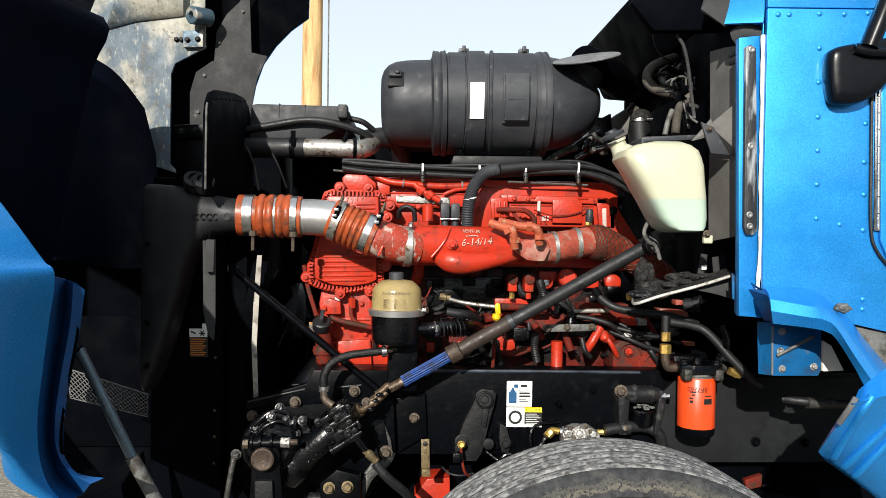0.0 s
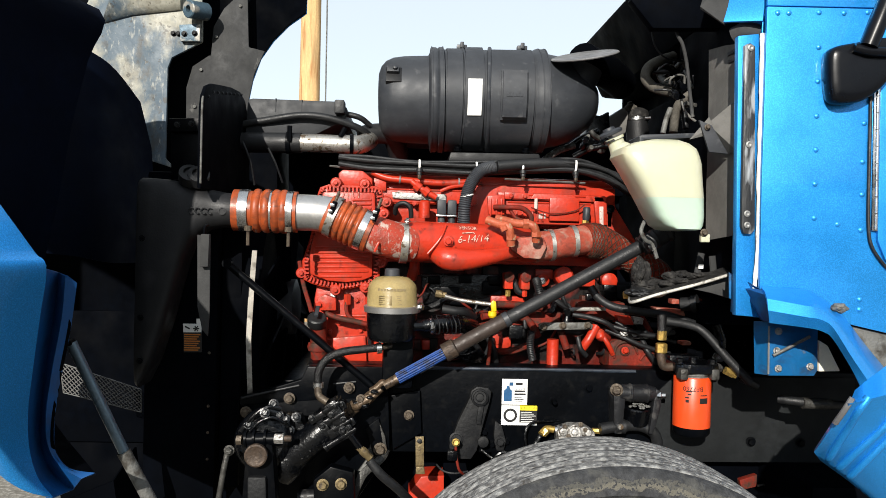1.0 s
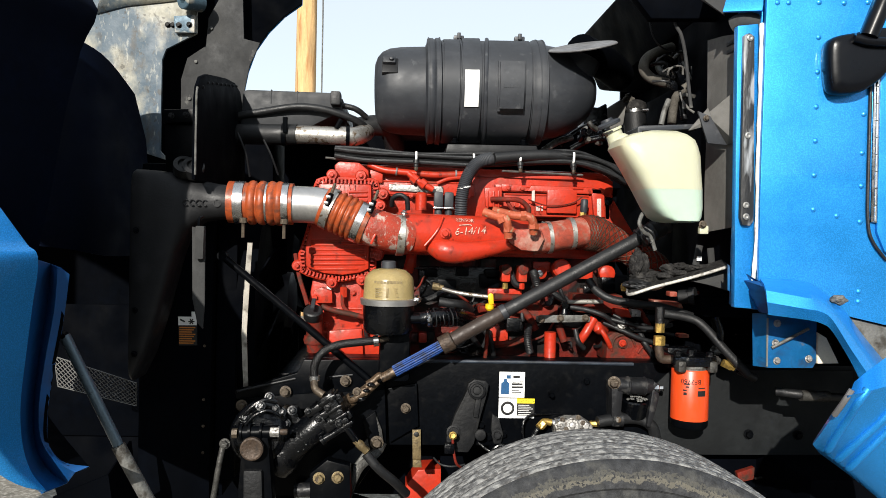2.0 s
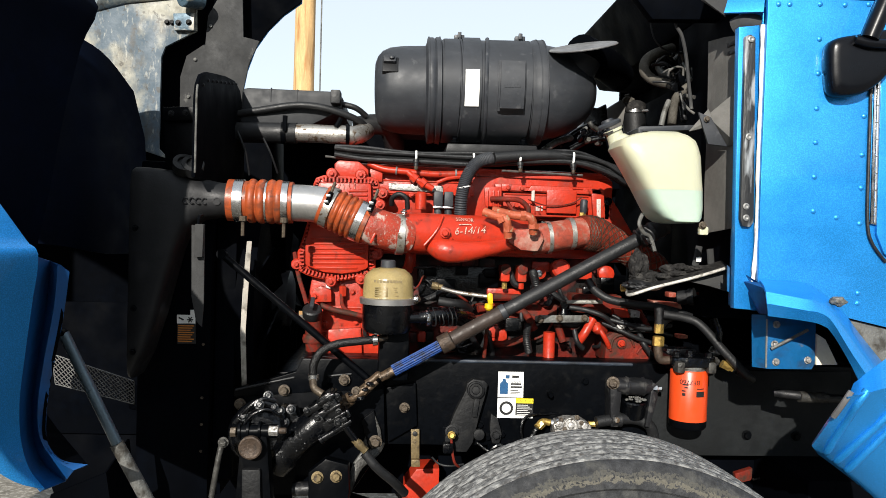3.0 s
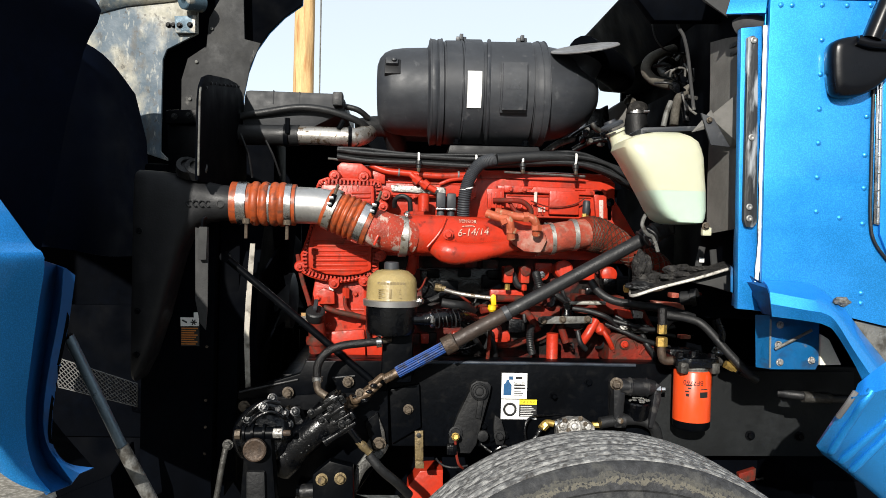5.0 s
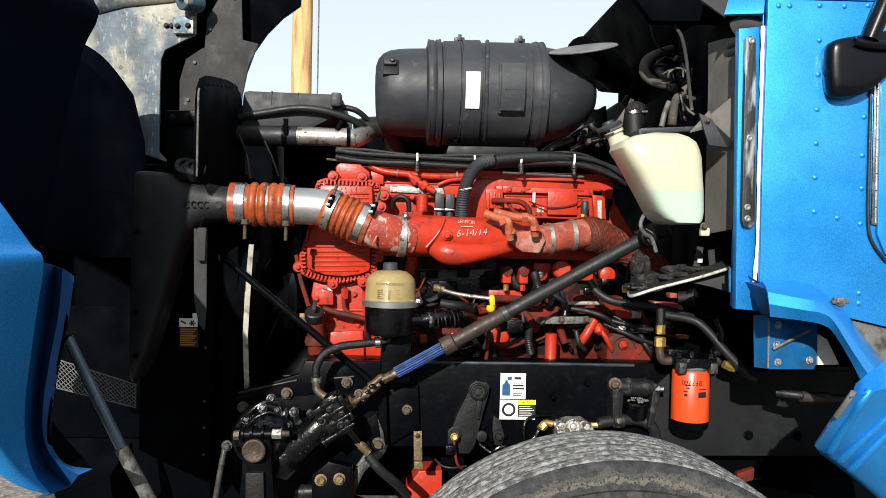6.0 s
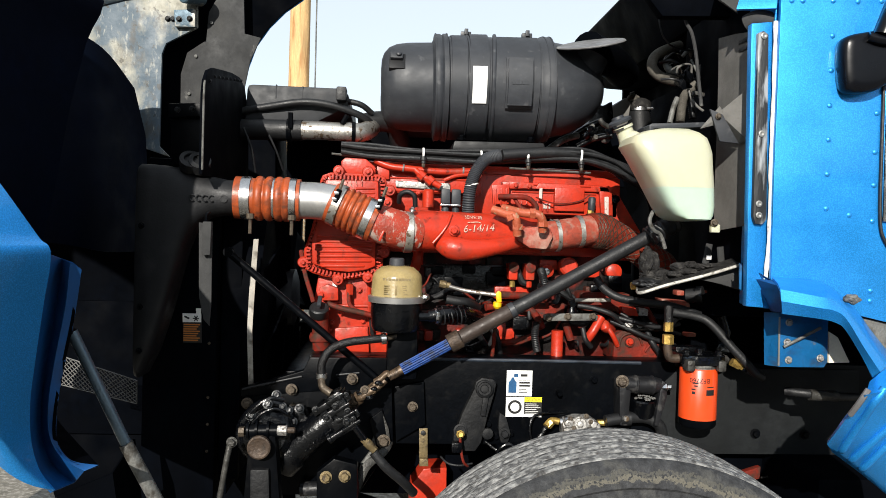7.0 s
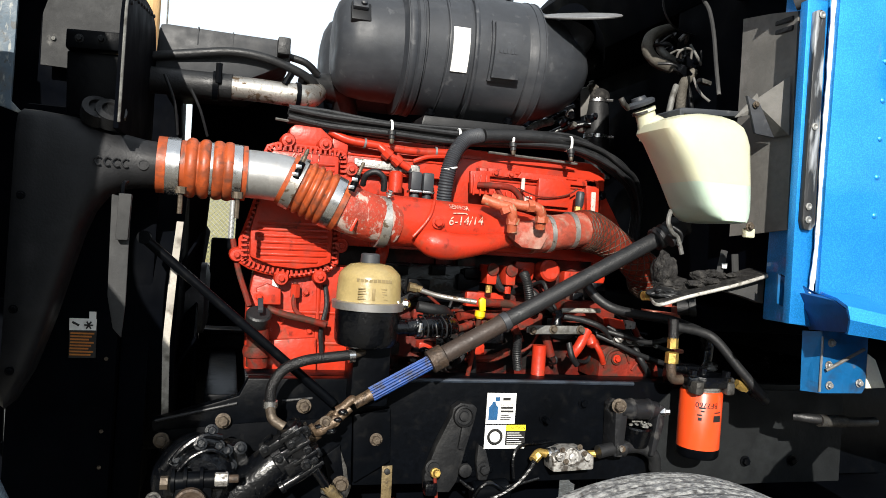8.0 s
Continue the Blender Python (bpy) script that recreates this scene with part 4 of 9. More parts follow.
for pts, r in (([(0.55, 1.87, 1.105), (0.6, 1.845, 1.085), (0.66, 1.84, 1.06), (0.75, 1.85, 1.035)], 0.0075), ([(0.58, 1.87, 1.13), (0.64, 1.845, 1.1), (0.7, 1.84, 1.088), (0.77, 1.86, 1.07)], 0.006), ([(0.66, 1.88, 1.1), (0.672, 1.845, 1.05), (0.7, 1.845, 1.01), (0.705, 1.86, 0.99)], 0.009)):
    part("oil_hose", tube(pts, r, 10), RUBBER, eng, "oily black hose")
for a, r, m_ in (([(0.516, 1.86, 1.117), (0.489, 1.85, 1.074), (0.47, 1.86, 1.042)], 0.014, RED), ([(0.515, 1.87, 1.119), (0.55, 1.85, 1.065), (0.571, 1.86, 1.029)], 0.008, RED),
                 ([(0.56, 1.9, 1.077), (0.531, 1.86, 1.085), (0.53, 1.87, 1.095)], 0.016, RED), ([(0.413, 1.9, 1.093), (0.433, 1.9, 1.039)], 0.012, RED_DULL),
                 ([(0.157, 1.88, 1.138), (0.231, 1.9, 1.145), (0.304, 1.9, 1.128), (0.341, 1.9, 1.074)], 0.012, RED_DULL), ([(0.075, 1.86, 1.148), (0.138, 1.86, 1.11), (0.193, 1.88, 1.12)], 0.010, RED_DULL)):
    part("pipe", tube(a, r, 12), m_, eng)
# Brighter bosses put sunlit patches on the darkened block.
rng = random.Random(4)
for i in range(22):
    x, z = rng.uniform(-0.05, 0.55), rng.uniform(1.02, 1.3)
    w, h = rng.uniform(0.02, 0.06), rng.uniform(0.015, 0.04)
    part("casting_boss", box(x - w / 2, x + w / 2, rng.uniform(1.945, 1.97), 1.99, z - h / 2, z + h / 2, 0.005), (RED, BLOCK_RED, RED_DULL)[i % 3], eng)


# ---- charge air pipe ----
pipe = thing("charge_air_pipe", (-0.358, 1.724, 1.42), "aluminium charge air pipe with ribbed orange silicone boots and steel clamps", "pipe")
PA, PB, PC, PD, PE = (-0.579, 1.719, 1.447), (-0.4, 1.724, 1.445), (-0.307, 1.729, 1.439), (-0.194, 1.725, 1.392), (-0.07, 1.755, 1.364)


def ridged(a, b, r, at, n=26, dr=0.13, w=0.05):
    pts = [mixp(a, b, i / 60) for i in range(61)]
    return tube(pts, r, n, straight=True, rfun=lambda u, i: 1.0 + max([dr * max(0, 1 - ((u - c) / w) ** 2) ** 0.5 if abs(u - c) < w else 0 for c in at]))


R1 = 0.0534
boot = part("silicone_boot", ridged(PA, PB, R1 + 0.003, (0.37, 0.52, 0.67, 0.81 - 0.02), w=0.062), SILICONE, pipe, "orange ribbed silicone boot")
part("boot_cuff", tube([mixp(PA, PB, -0.005), mixp(PA, PB, 0.095)], R1 + 0.006, 26, 3), SILICONE, boot)
part("clamp", band(mixp(PA, PB, 0.17), Vector(PB) - Vector(PA), R1 + 0.004, 0.026, 0.003), STEEL, boot, "bright steel clamp band")
part("clamp", band(mixp(PA, PB, 0.87), Vector(PB) - Vector(PA), R1 + 0.004, 0.024, 0.003), STEEL, boot, "bright steel clamp band")
part("boot_cuff", tube([mixp(PA, PB, 0.95), mixp(PA, PB, 1.0)], R1 + 0.006, 26, 3), SILICONE, boot)
part("liner_wire", band(mixp(PA, PB, 0.595), Vector(PB) - Vector(PA), R1 + 0.003, 0.005, 0.003), STEEL, boot)
part("metal_pipe", tube([mixp(PA, PB, 0.95), PB, (-0.349, 1.726, 1.444), PC, mixp(PC, PD, 0.3)], R1 - 0.001, 28), ALU, pipe)
b2 = part("silicone_boot", ridged(PC, PD, R1 + 0.002, (0.3, 0.44, 0.58, 0.72), w=0.055, dr=0.12), SILICONE, pipe, "orange ribbed silicone boot")
part("boot_cuff", tube([mixp(PC, PD, -0.08), mixp(PC, PD, 0.02)], R1 + 0.005, 26, 3), SILICONE, b2)
part("clamp", band(mixp(PC, PD, 0.09), Vector(PD) - Vector(PC), R1 + 0.005, 0.022), DIRTY_STEEL, b2, "dull steel clamp band")
part("clamp", band(mixp(PC, PD, 0.86), Vector(PD) - Vector(PC), R1 + 0.005, 0.02), STEEL, b2, "bright steel clamp band")
part("boot_cuff", tube([mixp(PC, PD, 0.95), mixp(PC, PD, 1.06)], R1 + 0.006, 26, 3), SILICONE, b2)
for p, w in (((-0.293, 1.67, 1.458), (0.35, -0.1, 1)), ((-0.173, 1.662, 1.441), (0.35, -0.1, 1))):
    sc = part("clamp_screw", lathe([(-0.018, 0.008), (0.018, 0.008), (0.02, 0.005)], p, w, 10), BLACKPAINT, b2)
    part("screw_end", lathe([(0.018, 0.0045), (0.045, 0.0045), (0.05, 0.003)], p, w, 8), BOLTM, sc)
    for s in (-0.01, 0.008):
        part("nut", box(-0.006, 0.006, -0.004, 0.004, -0.004, 0.004, 0.001, turn=Matrix.Translation(Vector(p) + Vector(w).normalized() * s + Vector((-0.004, -0.007, 0)))), STEEL, sc)
elbow = part("intake_elbow", tube([mixp(PC, PD, 0.96), (-0.145, 1.728, 1.377), (-0.109, 1.738, 1.369), PE], 0.0545, 28), RED_WORN, pipe, "red elbow with paint worn to bare metal")
part("clamp", band((-0.094, 1.745, 1.364), (1, 0.1, -0.02), 0.0562, 0.022, 0.004), DIRTY_STEEL, elbow, "steel band clamp at the manifold")
part("sight_slot", prism([(-0.178, 1.338), (-0.165, 1.367), (-0.159, 1.365), (-0.171, 1.335)], 1.662, 1.67), RED, elbow)
part("clamp_bolt", bolt((-0.083, 1.712, 1.427), (0.2, -0.4, 1), 0.007), STEEL, elbow)

duct = thing("charge_air_duct", (-0.728, 1.77, 1.415), "black cast duct from the radiator's cooler to the pipe", "duct")


def duct_ring(x, zt, zb, hw, e):
    zc, hz = (zt + zb) / 2, (zt - zb) / 2
    out = []
    for k in range(40):
        c, q = math.cos(2 * math.pi * k / 40), math.sin(2 * math.pi * k / 40)
        out.append((x, 1.728 + hw * math.copysign(abs(c) ** (2 / e), c), zc + hz * math.copysign(abs(q) ** (2 / e), q)))
    return out


# a round neck that flares into the cooler's tall end tank
DUCT = [(-0.552, 1.494, 1.398, 0.052, 2.0), (-0.575, 1.494, 1.397, 0.0525, 2.0), (-0.605, 1.496, 1.395, 0.053, 2.1), (-0.645, 1.503, 1.388, 0.056, 2.4), (-0.672, 1.509, 1.371, 0.06, 2.8), (-0.695, 1.516, 1.338, 0.064, 3.2),
        (-0.715, 1.521, 1.285, 0.068, 3.8), (-0.735, 1.525, 1.21, 0.071, 4.6), (-0.76, 1.528, 1.11, 0.073, 5.5), (-0.795, 1.53, 1.0, 0.074, 7.0), (-0.825, 1.53, 0.94, 0.074, 8.0), (-0.833, 1.524, 0.945, 0.07, 8.0)]
db = bmesh.new()
rings = [[db.verts.new(p) for p in duct_ring(*r)] for r in DUCT]
for a, b in zip(rings, rings[1:]):
    for k in range(40):
        db.faces.new((a[k], a[(k + 1) % 40], b[(k + 1) % 40], b[k]))
db.faces.new(rings[0]), db.faces.new(rings[-1])
part("duct_body", db, DUCTM, duct, smooth=60)
mk = bmesh.new()
for k, (w, h) in enumerate(((0.011, 0.016), (0.011, 0.016), (0.013, 0.016), (0.012, 0.016))):
    x = -0.686 + 0.0165 * k
    y = (1.661, 1.664, 1.667, 1.67)[k]
    tube([(x + w * 0.5, y, 1.44 + h * 0.4), (x, y, 1.44 + h * 0.5), (x - w * 0.5, y, 1.44), (x, y, 1.44 - h * 0.5), (x + w * 0.5, y, 1.44 - h * 0.4)], 0.002, 6, 4, bm=mk)
part("raised_mark", mk, DUCTM, duct)
part("round_mark", lathe([(0, 0.011), (0.003, 0.011), (0.0031, 0.008), (0.001, 0.008)], (-0.603, 1.676, 1.441), (0.1, -1, 0), 18), DUCTM, duct)
for z in (1.36, 1.14, 1.02):
    part("screw", bolt((-0.815, 1.655, z), r=0.006), BLACKPAINT, duct)

# ---- air cleaner ----
AC0, AC1 = Vector((-0.19, 2.09, 1.845)), Vector((0.558, 2.09, 1.86))
ac = thing("air_cleaner", (0.189, 2.09, 1.679), "large black plastic air cleaner canister with a white label", "air filter")
L = (AC1 - AC0).length
way = (AC1 - AC0).normalized()
prof = [(0.0, 0.06), (0.002, 0.088), (0.01, 0.11), (0.026, 0.128), (0.05, 0.139), (0.085, 0.144), (0.1, 0.145), (0.165, 0.147), (0.17, 0.158), (0.172, 0.172), (0.178, 0.175), (0.19, 0.175), (0.196, 0.171), (0.2, 0.176), (0.212, 0.176), (0.218, 0.168),
        (0.3, 0.1695), (0.49, 0.167), (0.485, 0.163), (0.495, 0.161), (0.51, 0.168), (0.522, 0.174), (0.55, 0.174), (0.556, 0.160),
        (0.6, 0.152), (0.64, 0.138), (0.68, 0.115), (0.71, 0.09), (0.735, 0.05), (0.742, 0.01)]
prof = [(h * L / 0.742, r) for h, r in prof]
part("canister", lathe(prof, AC0, way, 56), PLASTIC, ac)


def on_can(h, ang, out=0.0, r=0.169):
    """A point on the canister: distance along it and degrees above its near side."""
    a = radians(ang)
    return AC0 + way * h + Vector((0, -math.cos(a), math.sin(a))) * (r + out)


def can_patch(h0, h1, a0, a1, out, r=0.169, n=8):
    outer = [[on_can(h, a0 + (a1 - a0) * k / n, out, r) for k in range(n + 1)] for h in (h0, h1)]
    inner = [[on_can(h, a0 + (a1 - a0) * k / n, -0.004, r) for k in range(n + 1)] for h in (h0, h1)]
    bm = bmesh.new()
    o = [[bm.verts.new(p) for p in row] for row in outer]
    i_ = [[bm.verts.new(p) for p in row] for row in inner]
    for k in range(n):
        bm.faces.new((o[0][k], o[0][k + 1], o[1][k + 1], o[1][k]))
        bm.faces.new((o[0][k], i_[0][k], i_[0][k + 1], o[0][k + 1]))
        bm.faces.new((o[1][k], o[1][k + 1], i_[1][k + 1], i_[1][k]))
    bm.faces.new((o[0][0], o[1][0], i_[1][0], i_[0][0]))
    bm.faces.new((o[0][n], i_[0][n], i_[1][n], o[1][n]))
    return bm


LB0, LB1, PD0, PD1 = (0.099, 1.921, 1.834)[0] - AC0.x, (0.144, 1.921, 1.835)[0] - AC0.x, (0.209, 1.915, 1.835)[0] - AC0.x, (0.285, 1.915, 1.837)[0] - AC0.x
part("label", can_patch(LB0, LB1, -25, 12, 0.012, 0.169), WHITE, ac, "blank white paper label")
for h, r in ((0.176, 0.1758), (0.212, 0.1768), (0.226, 0.1700), (0.502, 0.1685), (0.53, 0.1748), (0.55, 0.1748)):
    part("moulded_rim", band(AC0 + way * (h * L / 0.742), way, r, 0.0035, 0.0012, 48), PLASTIC, ac)
part("label_band", can_patch(LB0 - 0.006, LB1 + 0.008, -80, 75, 0.008, 0.169, 20), PLASTIC, ac)
part("strap", tube([on_can(0.372 - 0.016 * math.cos(radians(a)) , a, 0.004) for a in range(-85, 80, 12)], 0.007, 8), PLASTIC, ac)
part("strap", tube([on_can(0.272 + 0.012 * math.cos(radians(a)), a, 0.002) for a in range(-85, 80, 12)], 0.005, 8), PLASTIC, ac)
part("raised_panel", can_patch(0.224, 0.274, -85, 64, 0.007, 0.1685, 20), PLASTIC, ac)
part("raised_panel", can_patch(0.358, 0.503, -85, 62, 0.008, 0.1675, 20), PLASTIC, ac)
pad = part("pad", can_patch(PD0, PD1, -25, 19, 0.03, 0.167), PLASTIC, ac)
part("pad_frame", can_patch(PD0 - 0.005, PD1 + 0.005, -29, 22, 0.018, 0.167), PLASTIC, ac)
for k in range(5):
    h0 = PD0 + 0.012 + k * 0.0105
    part("pad_mark", can_patch(h0, h0 + 0.008, -6, -2.5, 0.0315, 0.167, 2), PLASTIC, ac)
for h in (0.275, 0.478):
    cl = part("clip", box(-0.017, 0.017, -0.012, 0.012, -0.006, 0.01, 0.003, turn=Matrix.Translation(on_can(h, 78, 0.004))), PLASTIC, ac)
    part("latch", box(-0.006, 0.006, -0.016, 0.0, -0.004, 0.016, 0.002, turn=Matrix.Translation(on_can(h, 76, 0.006))), PLASTIC, cl)
# Darker box in place of the shaded notch; nothing is cut in.
part("notch_shade_box", box(-0.026, 0.026, -0.012, 0.02, -0.028, 0.028, 0.004, turn=Matrix.Translation(on_can(0.052, 24, -0.002, 0.134)) @ pose(0, 0, 0, -24, 0, 0)), DUCTM, ac)
part("service_plug", box(-0.021, 0.019, -0.016, 0.01, -0.004, 0.02, 0.004, turn=Matrix.Translation(on_can(0.05, 26, 0.008, 0.134)) @ pose(0, 0, 0, -24, 0, 0)), PLASTIC, ac)
part("service_knob", lathe([(0, 0.008), (0.012, 0.008), (0.014, 0.005)], on_can(0.056, 29, 0.02, 0.134), (0, -0.9, 0.43), 14), PLASTIC, ac)
part("saddle", prism([(0.052, 1.663), (0.345, 1.666), (0.353, 1.636), (0.045, 1.63)], 1.985, 2.2, bev=0.006), DUCTM, ac)
for p in ((0.078, 2.02, 1.674), (0.305, 2.02, 1.675)):
    part("saddle_bolt", bolt(p, (0, -0.4, 1), 0.01), BLACKPAINT, ac)
FU = Vector((0.982, 0, 0.186))
FN = FU.cross(Vector((0, -0.95, -0.31))).normalized()
part("intake_flange", lathe([(-0.004, 0.06), (-0.004, 0.1), (-0.003, 0.109), (0.0, 0.111), (0.003, 0.108), (0.003, 0.098), (0.001, 0.088), (0.001, 0.0)], (0.48, 1.956, 1.985), FN if FN.z > 0 else -FN, 40), RIM_GREY, ac, "grey rubber rim of the intake duct")
part("intake_throat", tube([(0.458, 2.044, 1.905), (0.49, 2.044, 1.944), (0.501, 2.044, 1.968)], 0.062, 20), PLASTIC, ac)
part("intake_duct", tube([(0.5, 2.07, 1.997), (0.621, 2.22, 1.998), (0.733, 2.42, 2.001)], 0.06, 18), LINER_SHADE, ac)

part("outlet_dome", lathe([(-0.12, 0.138), (0.05, 0.138), (0.08, 0.13), (0.1, 0.115), (0.113, 0.09), (0.12, 0.055), (0.122, 0.01)], (-0.075, 2.36, 1.855), (-1, 0, 0), 36), PLASTIC, ac)

# ---- wiring along the rocker cover ----
har = thing("wiring_harness", (0.1, 1.93, 1.613), "black wiring loom bundled along the engine top with white ties", "wiring")
for i, (dy, dz, r) in enumerate(((0, 0, 0.010), (-0.012, -0.014, 0.008), (0.016, 0.006, 0.011), (-0.016, 0.008, 0.007), (0.02, -0.014, 0.009), (0.0, 0.018, 0.006))):
    pts = [(-0.305, 1.94, 1.62), (-0.208, 1.94, 1.613), (-0.054, 1.93, 1.606), (0.136, 1.93, 1.606), (0.282, 1.93, 1.618), (0.447, 1.93, 1.624), (0.549, 1.93, 1.6), (0.615, 1.93, 1.568), (0.681, 1.96, 1.53), (0.725, 2.0, 1.46), (0.735, 2.03, 1.36)]
    part("cable", tube([(p[0], p[1] + dy, p[2] + dz + 0.003 * math.sin(3 * j + i)) for j, p in enumerate(pts)], r, 9), RUBBER, har)
big = [(0.187, 1.9, 1.612), (0.143, 1.885, 1.595), (0.111, 1.875, 1.551), (0.095, 1.87, 1.492), (0.093, 1.88, 1.422)]
part("conduit", tube(big, 0.019, 16, 22, rfun=lambda u, i: 1.0 + (0.07 if i % 2 else -0.05)), PLASTIC, har, "black corrugated conduit")
part("conduit", tube([(0.447, 1.93, 1.627), (0.372, 1.92, 1.628), (0.279, 1.91, 1.622), (0.196, 1.9, 1.612)], 0.018, 14), RUBBER, har)
part("cable_tie", band((0.1, 1.873, 1.515), (0.25, 0.02, -1), 0.0205, 0.004, 0.0015), WHITE, har, "white cable tie")
for x in (((-0.049, 1.912, 1.626), (-0.049, 1.905, 1.602)), ((0.132, 1.91, 1.624), (0.132, 1.905, 1.602)), ((0.278, 1.905, 1.632), (0.278, 1.9, 1.606)), ((0.45, 1.905, 1.637), (0.446, 1.9, 1.606))):
    part("cable_tie", tube([(x[0][0], x[0][1] + 0.03, x[0][2] - 0.004), x[0], (x[1][0], x[1][1] - 0.006, x[1][2]), (x[1][0], x[1][1] + 0.03, x[1][2] - 0.006)], 0.0034, 8, flat=(1, 0.5)), WHITE, har, "white cable tie")
    tn = part("tie_mount", lathe([(0, 0.0105), (0.01, 0.0105), (0.012, 0.008), (0.02, 0.008)], (x[1][0], x[1][1] - 0.004, x[1][2] - 0.006), (0, -0.2, -1), 12), RUBBER, har)
    part("mount_nut", lathe([(0.02, 0.006), (0.028, 0.006), (0.032, 0.003)], (x[1][0], x[1][1] - 0.004, x[1][2] - 0.006), (0, -0.2, -1), 6), BOLTM, tn)
part("support_strip", tube([(-0.335, 1.95, 1.603), (-0.135, 1.94, 1.589), (0.101, 1.94, 1.583)], 0.006, 6, flat=(1, 0.6)), CORRODED, har)
part("support_strip", tube([(0.226, 1.94, 1.576), (0.488, 1.94, 1.57)], 0.006, 6, flat=(1, 0.6)), CORRODED, har)
rl = thing("fuel_rail", (-0.044, 1.95, 1.557), "red painted fuel rail pipe with fittings under the wiring", "pipe")
part("rail_pipe", tube([(-0.199, 1.95, 1.587), (-0.153, 1.94, 1.569), (-0.09, 1.935, 1.563), (0.01, 1.935, 1.557), (0.12, 1.94, 1.563)], 0.0105, 12), RED, rl)
part("branch", tube([(-0.072, 1.93, 1.559), (-0.044, 1.92, 1.537), (0.007, 1.92, 1.509)], 0.010, 10), RED, rl)
for p in ((-0.053, 1.922, 1.542), (-0.026, 1.92, 1.527)):
    part("union", lathe([(-0.01, 0.0155), (0.01, 0.0155)], p, (0.75, -0.1, -0.6), 8), RED, rl)
part("pipe_clip", band((-0.11, 1.935, 1.564), (1, 0, -0.1), 0.0112, 0.005, 0.002), RIM_GREY, rl)
part("pipe_clip", band((0.079, 1.938, 1.562), (1, 0, 0), 0.0112, 0.005, 0.002), RIM_GREY, rl)
part("return_pipe", tube([(0.019, 1.93, 1.53), (0.055, 1.93, 1.545), (0.105, 1.935, 1.552)], 0.006, 8), RED, rl)

# ---- coolant tank and its plate ----
tank = thing("coolant_tank", (0.622, 1.53, 1.414), "milky white plastic coolant tank part filled with green coolant", "tank")


def tank_ring(z, x0, x1, y0, y1, e=5.0):
    xc, hx, yc, hy = (x0 + x1) / 2, (x1 - x0) / 2, (y0 + y1) / 2, (y1 - y0) / 2
    out = []
    for k in range(32):
        a = 2 * math.pi * k / 32
        c, s = math.cos(a), math.sin(a)
        out.append((xc + hx * math.copysign(abs(c) ** (2 / e), c), yc + hy * math.copysign(abs(s) ** (2 / e), s), z))
    return out


def loft(rings_):
    bm = bmesh.new()
    rr = [[bm.verts.new(p) for p in r] for r in rings_]
    n = len(rr[0])
    for a, b in zip(rr, rr[1:]):
        for k in range(n):
            bm.faces.new((a[k], a[(k + 1) % n], b[(k + 1) % n], b[k]))
    bm.faces.new(rr[0]), bm.faces.new(rr[-1][::-1])
    return bm


TL = [(0.628, 1.46, 1.416), (0.603, 1.46, 1.419), (0.583, 1.46, 1.43), (0.566, 1.46, 1.452), (0.538, 1.46, 1.5), (0.51, 1.46, 1.546), (0.482, 1.46, 1.59), (0.472, 1.46, 1.612), (0.478, 1.46, 1.631), (0.51, 1.46, 1.646), (0.555, 1.46, 1.656)]
TR = [(0.672, 1.46, 1.417), (0.685, 1.46, 1.42), (0.692, 1.46, 1.432), (0.695, 1.46, 1.454), (0.694, 1.46, 1.503), (0.69, 1.46, 1.55), (0.688, 1.46, 1.594), (0.684, 1.46, 1.616), (0.678, 1.46, 1.635), (0.661, 1.46, 1.653), (0.64, 1.46, 1.659)]
part("lower_shell", loft([tank_ring(a[2], a[0], b[0], 1.45 + (0.012 if i == 0 else 0), 1.62) for i, (a, b) in enumerate(zip(TL[:5], TR[:5]))]), COOLANT, tank, "pale green coolant showing through the plastic")
part("upper_shell", loft([tank_ring(a[2], a[0], b[0], 1.45 + (0, 0, 0.002, 0.006, 0.014, 0.028, 0.05)[i], 1.62 if i < 3 else 1.64) for i, (a, b) in enumerate(zip(TL[4:], TR[4:]))]), TANKM, tank)
part("shoulder", tube([(0.568, 1.56, 1.54), (0.535, 1.57, 1.599), (0.502, 1.6, 1.635)], 0.045, 18, rfun=lambda u, i: 1 - 0.35 * u), TANKM, tank)
nk = part("filler_neck", lathe([(-0.05, 0.03), (-0.01, 0.0235), (0, 0.023), (0.010, 0.023), (0.011, 0.027), (0.018, 0.027)], (0.49, 1.6, 1.654), (-0.42, -0.05, 0.9), 24), TANKM, tank)
part("neck_ring", band((0.483, 1.6, 1.665), (-0.42, -0.05, 0.9), 0.0242, 0.006, 0.003), CASTGREY, nk)
part("filler_cap", lathe([(-0.002, 0.022), (0.0, 0.034), (0.007, 0.035), (0.011, 0.03), (0.013, 0.018), (0.02, 0.016)], (0.474, 1.6, 1.678), (-0.42, -0.05, 0.9), 28), PLASTIC, tank, "black filler cap")
part("relief_valve", tube([(0.442, 1.6, 1.668), (0.424, 1.59, 1.675), (0.416, 1.59, 1.687)], 0.007, 10), CASTGREY, tank)
part("drain_tab", box(0.682, 0.706, 1.462, 1.478, 1.386, 1.408, 0.004), TANKM, tank)
part("drain_bolt", bolt((0.688, 1.46, 1.411), r=0.007), BOLTM, tank)
cb = thing("tank_bracket", (0.617, 1.53, 1.669), "black sheet metal strap bracket over the coolant tank", "bracket")
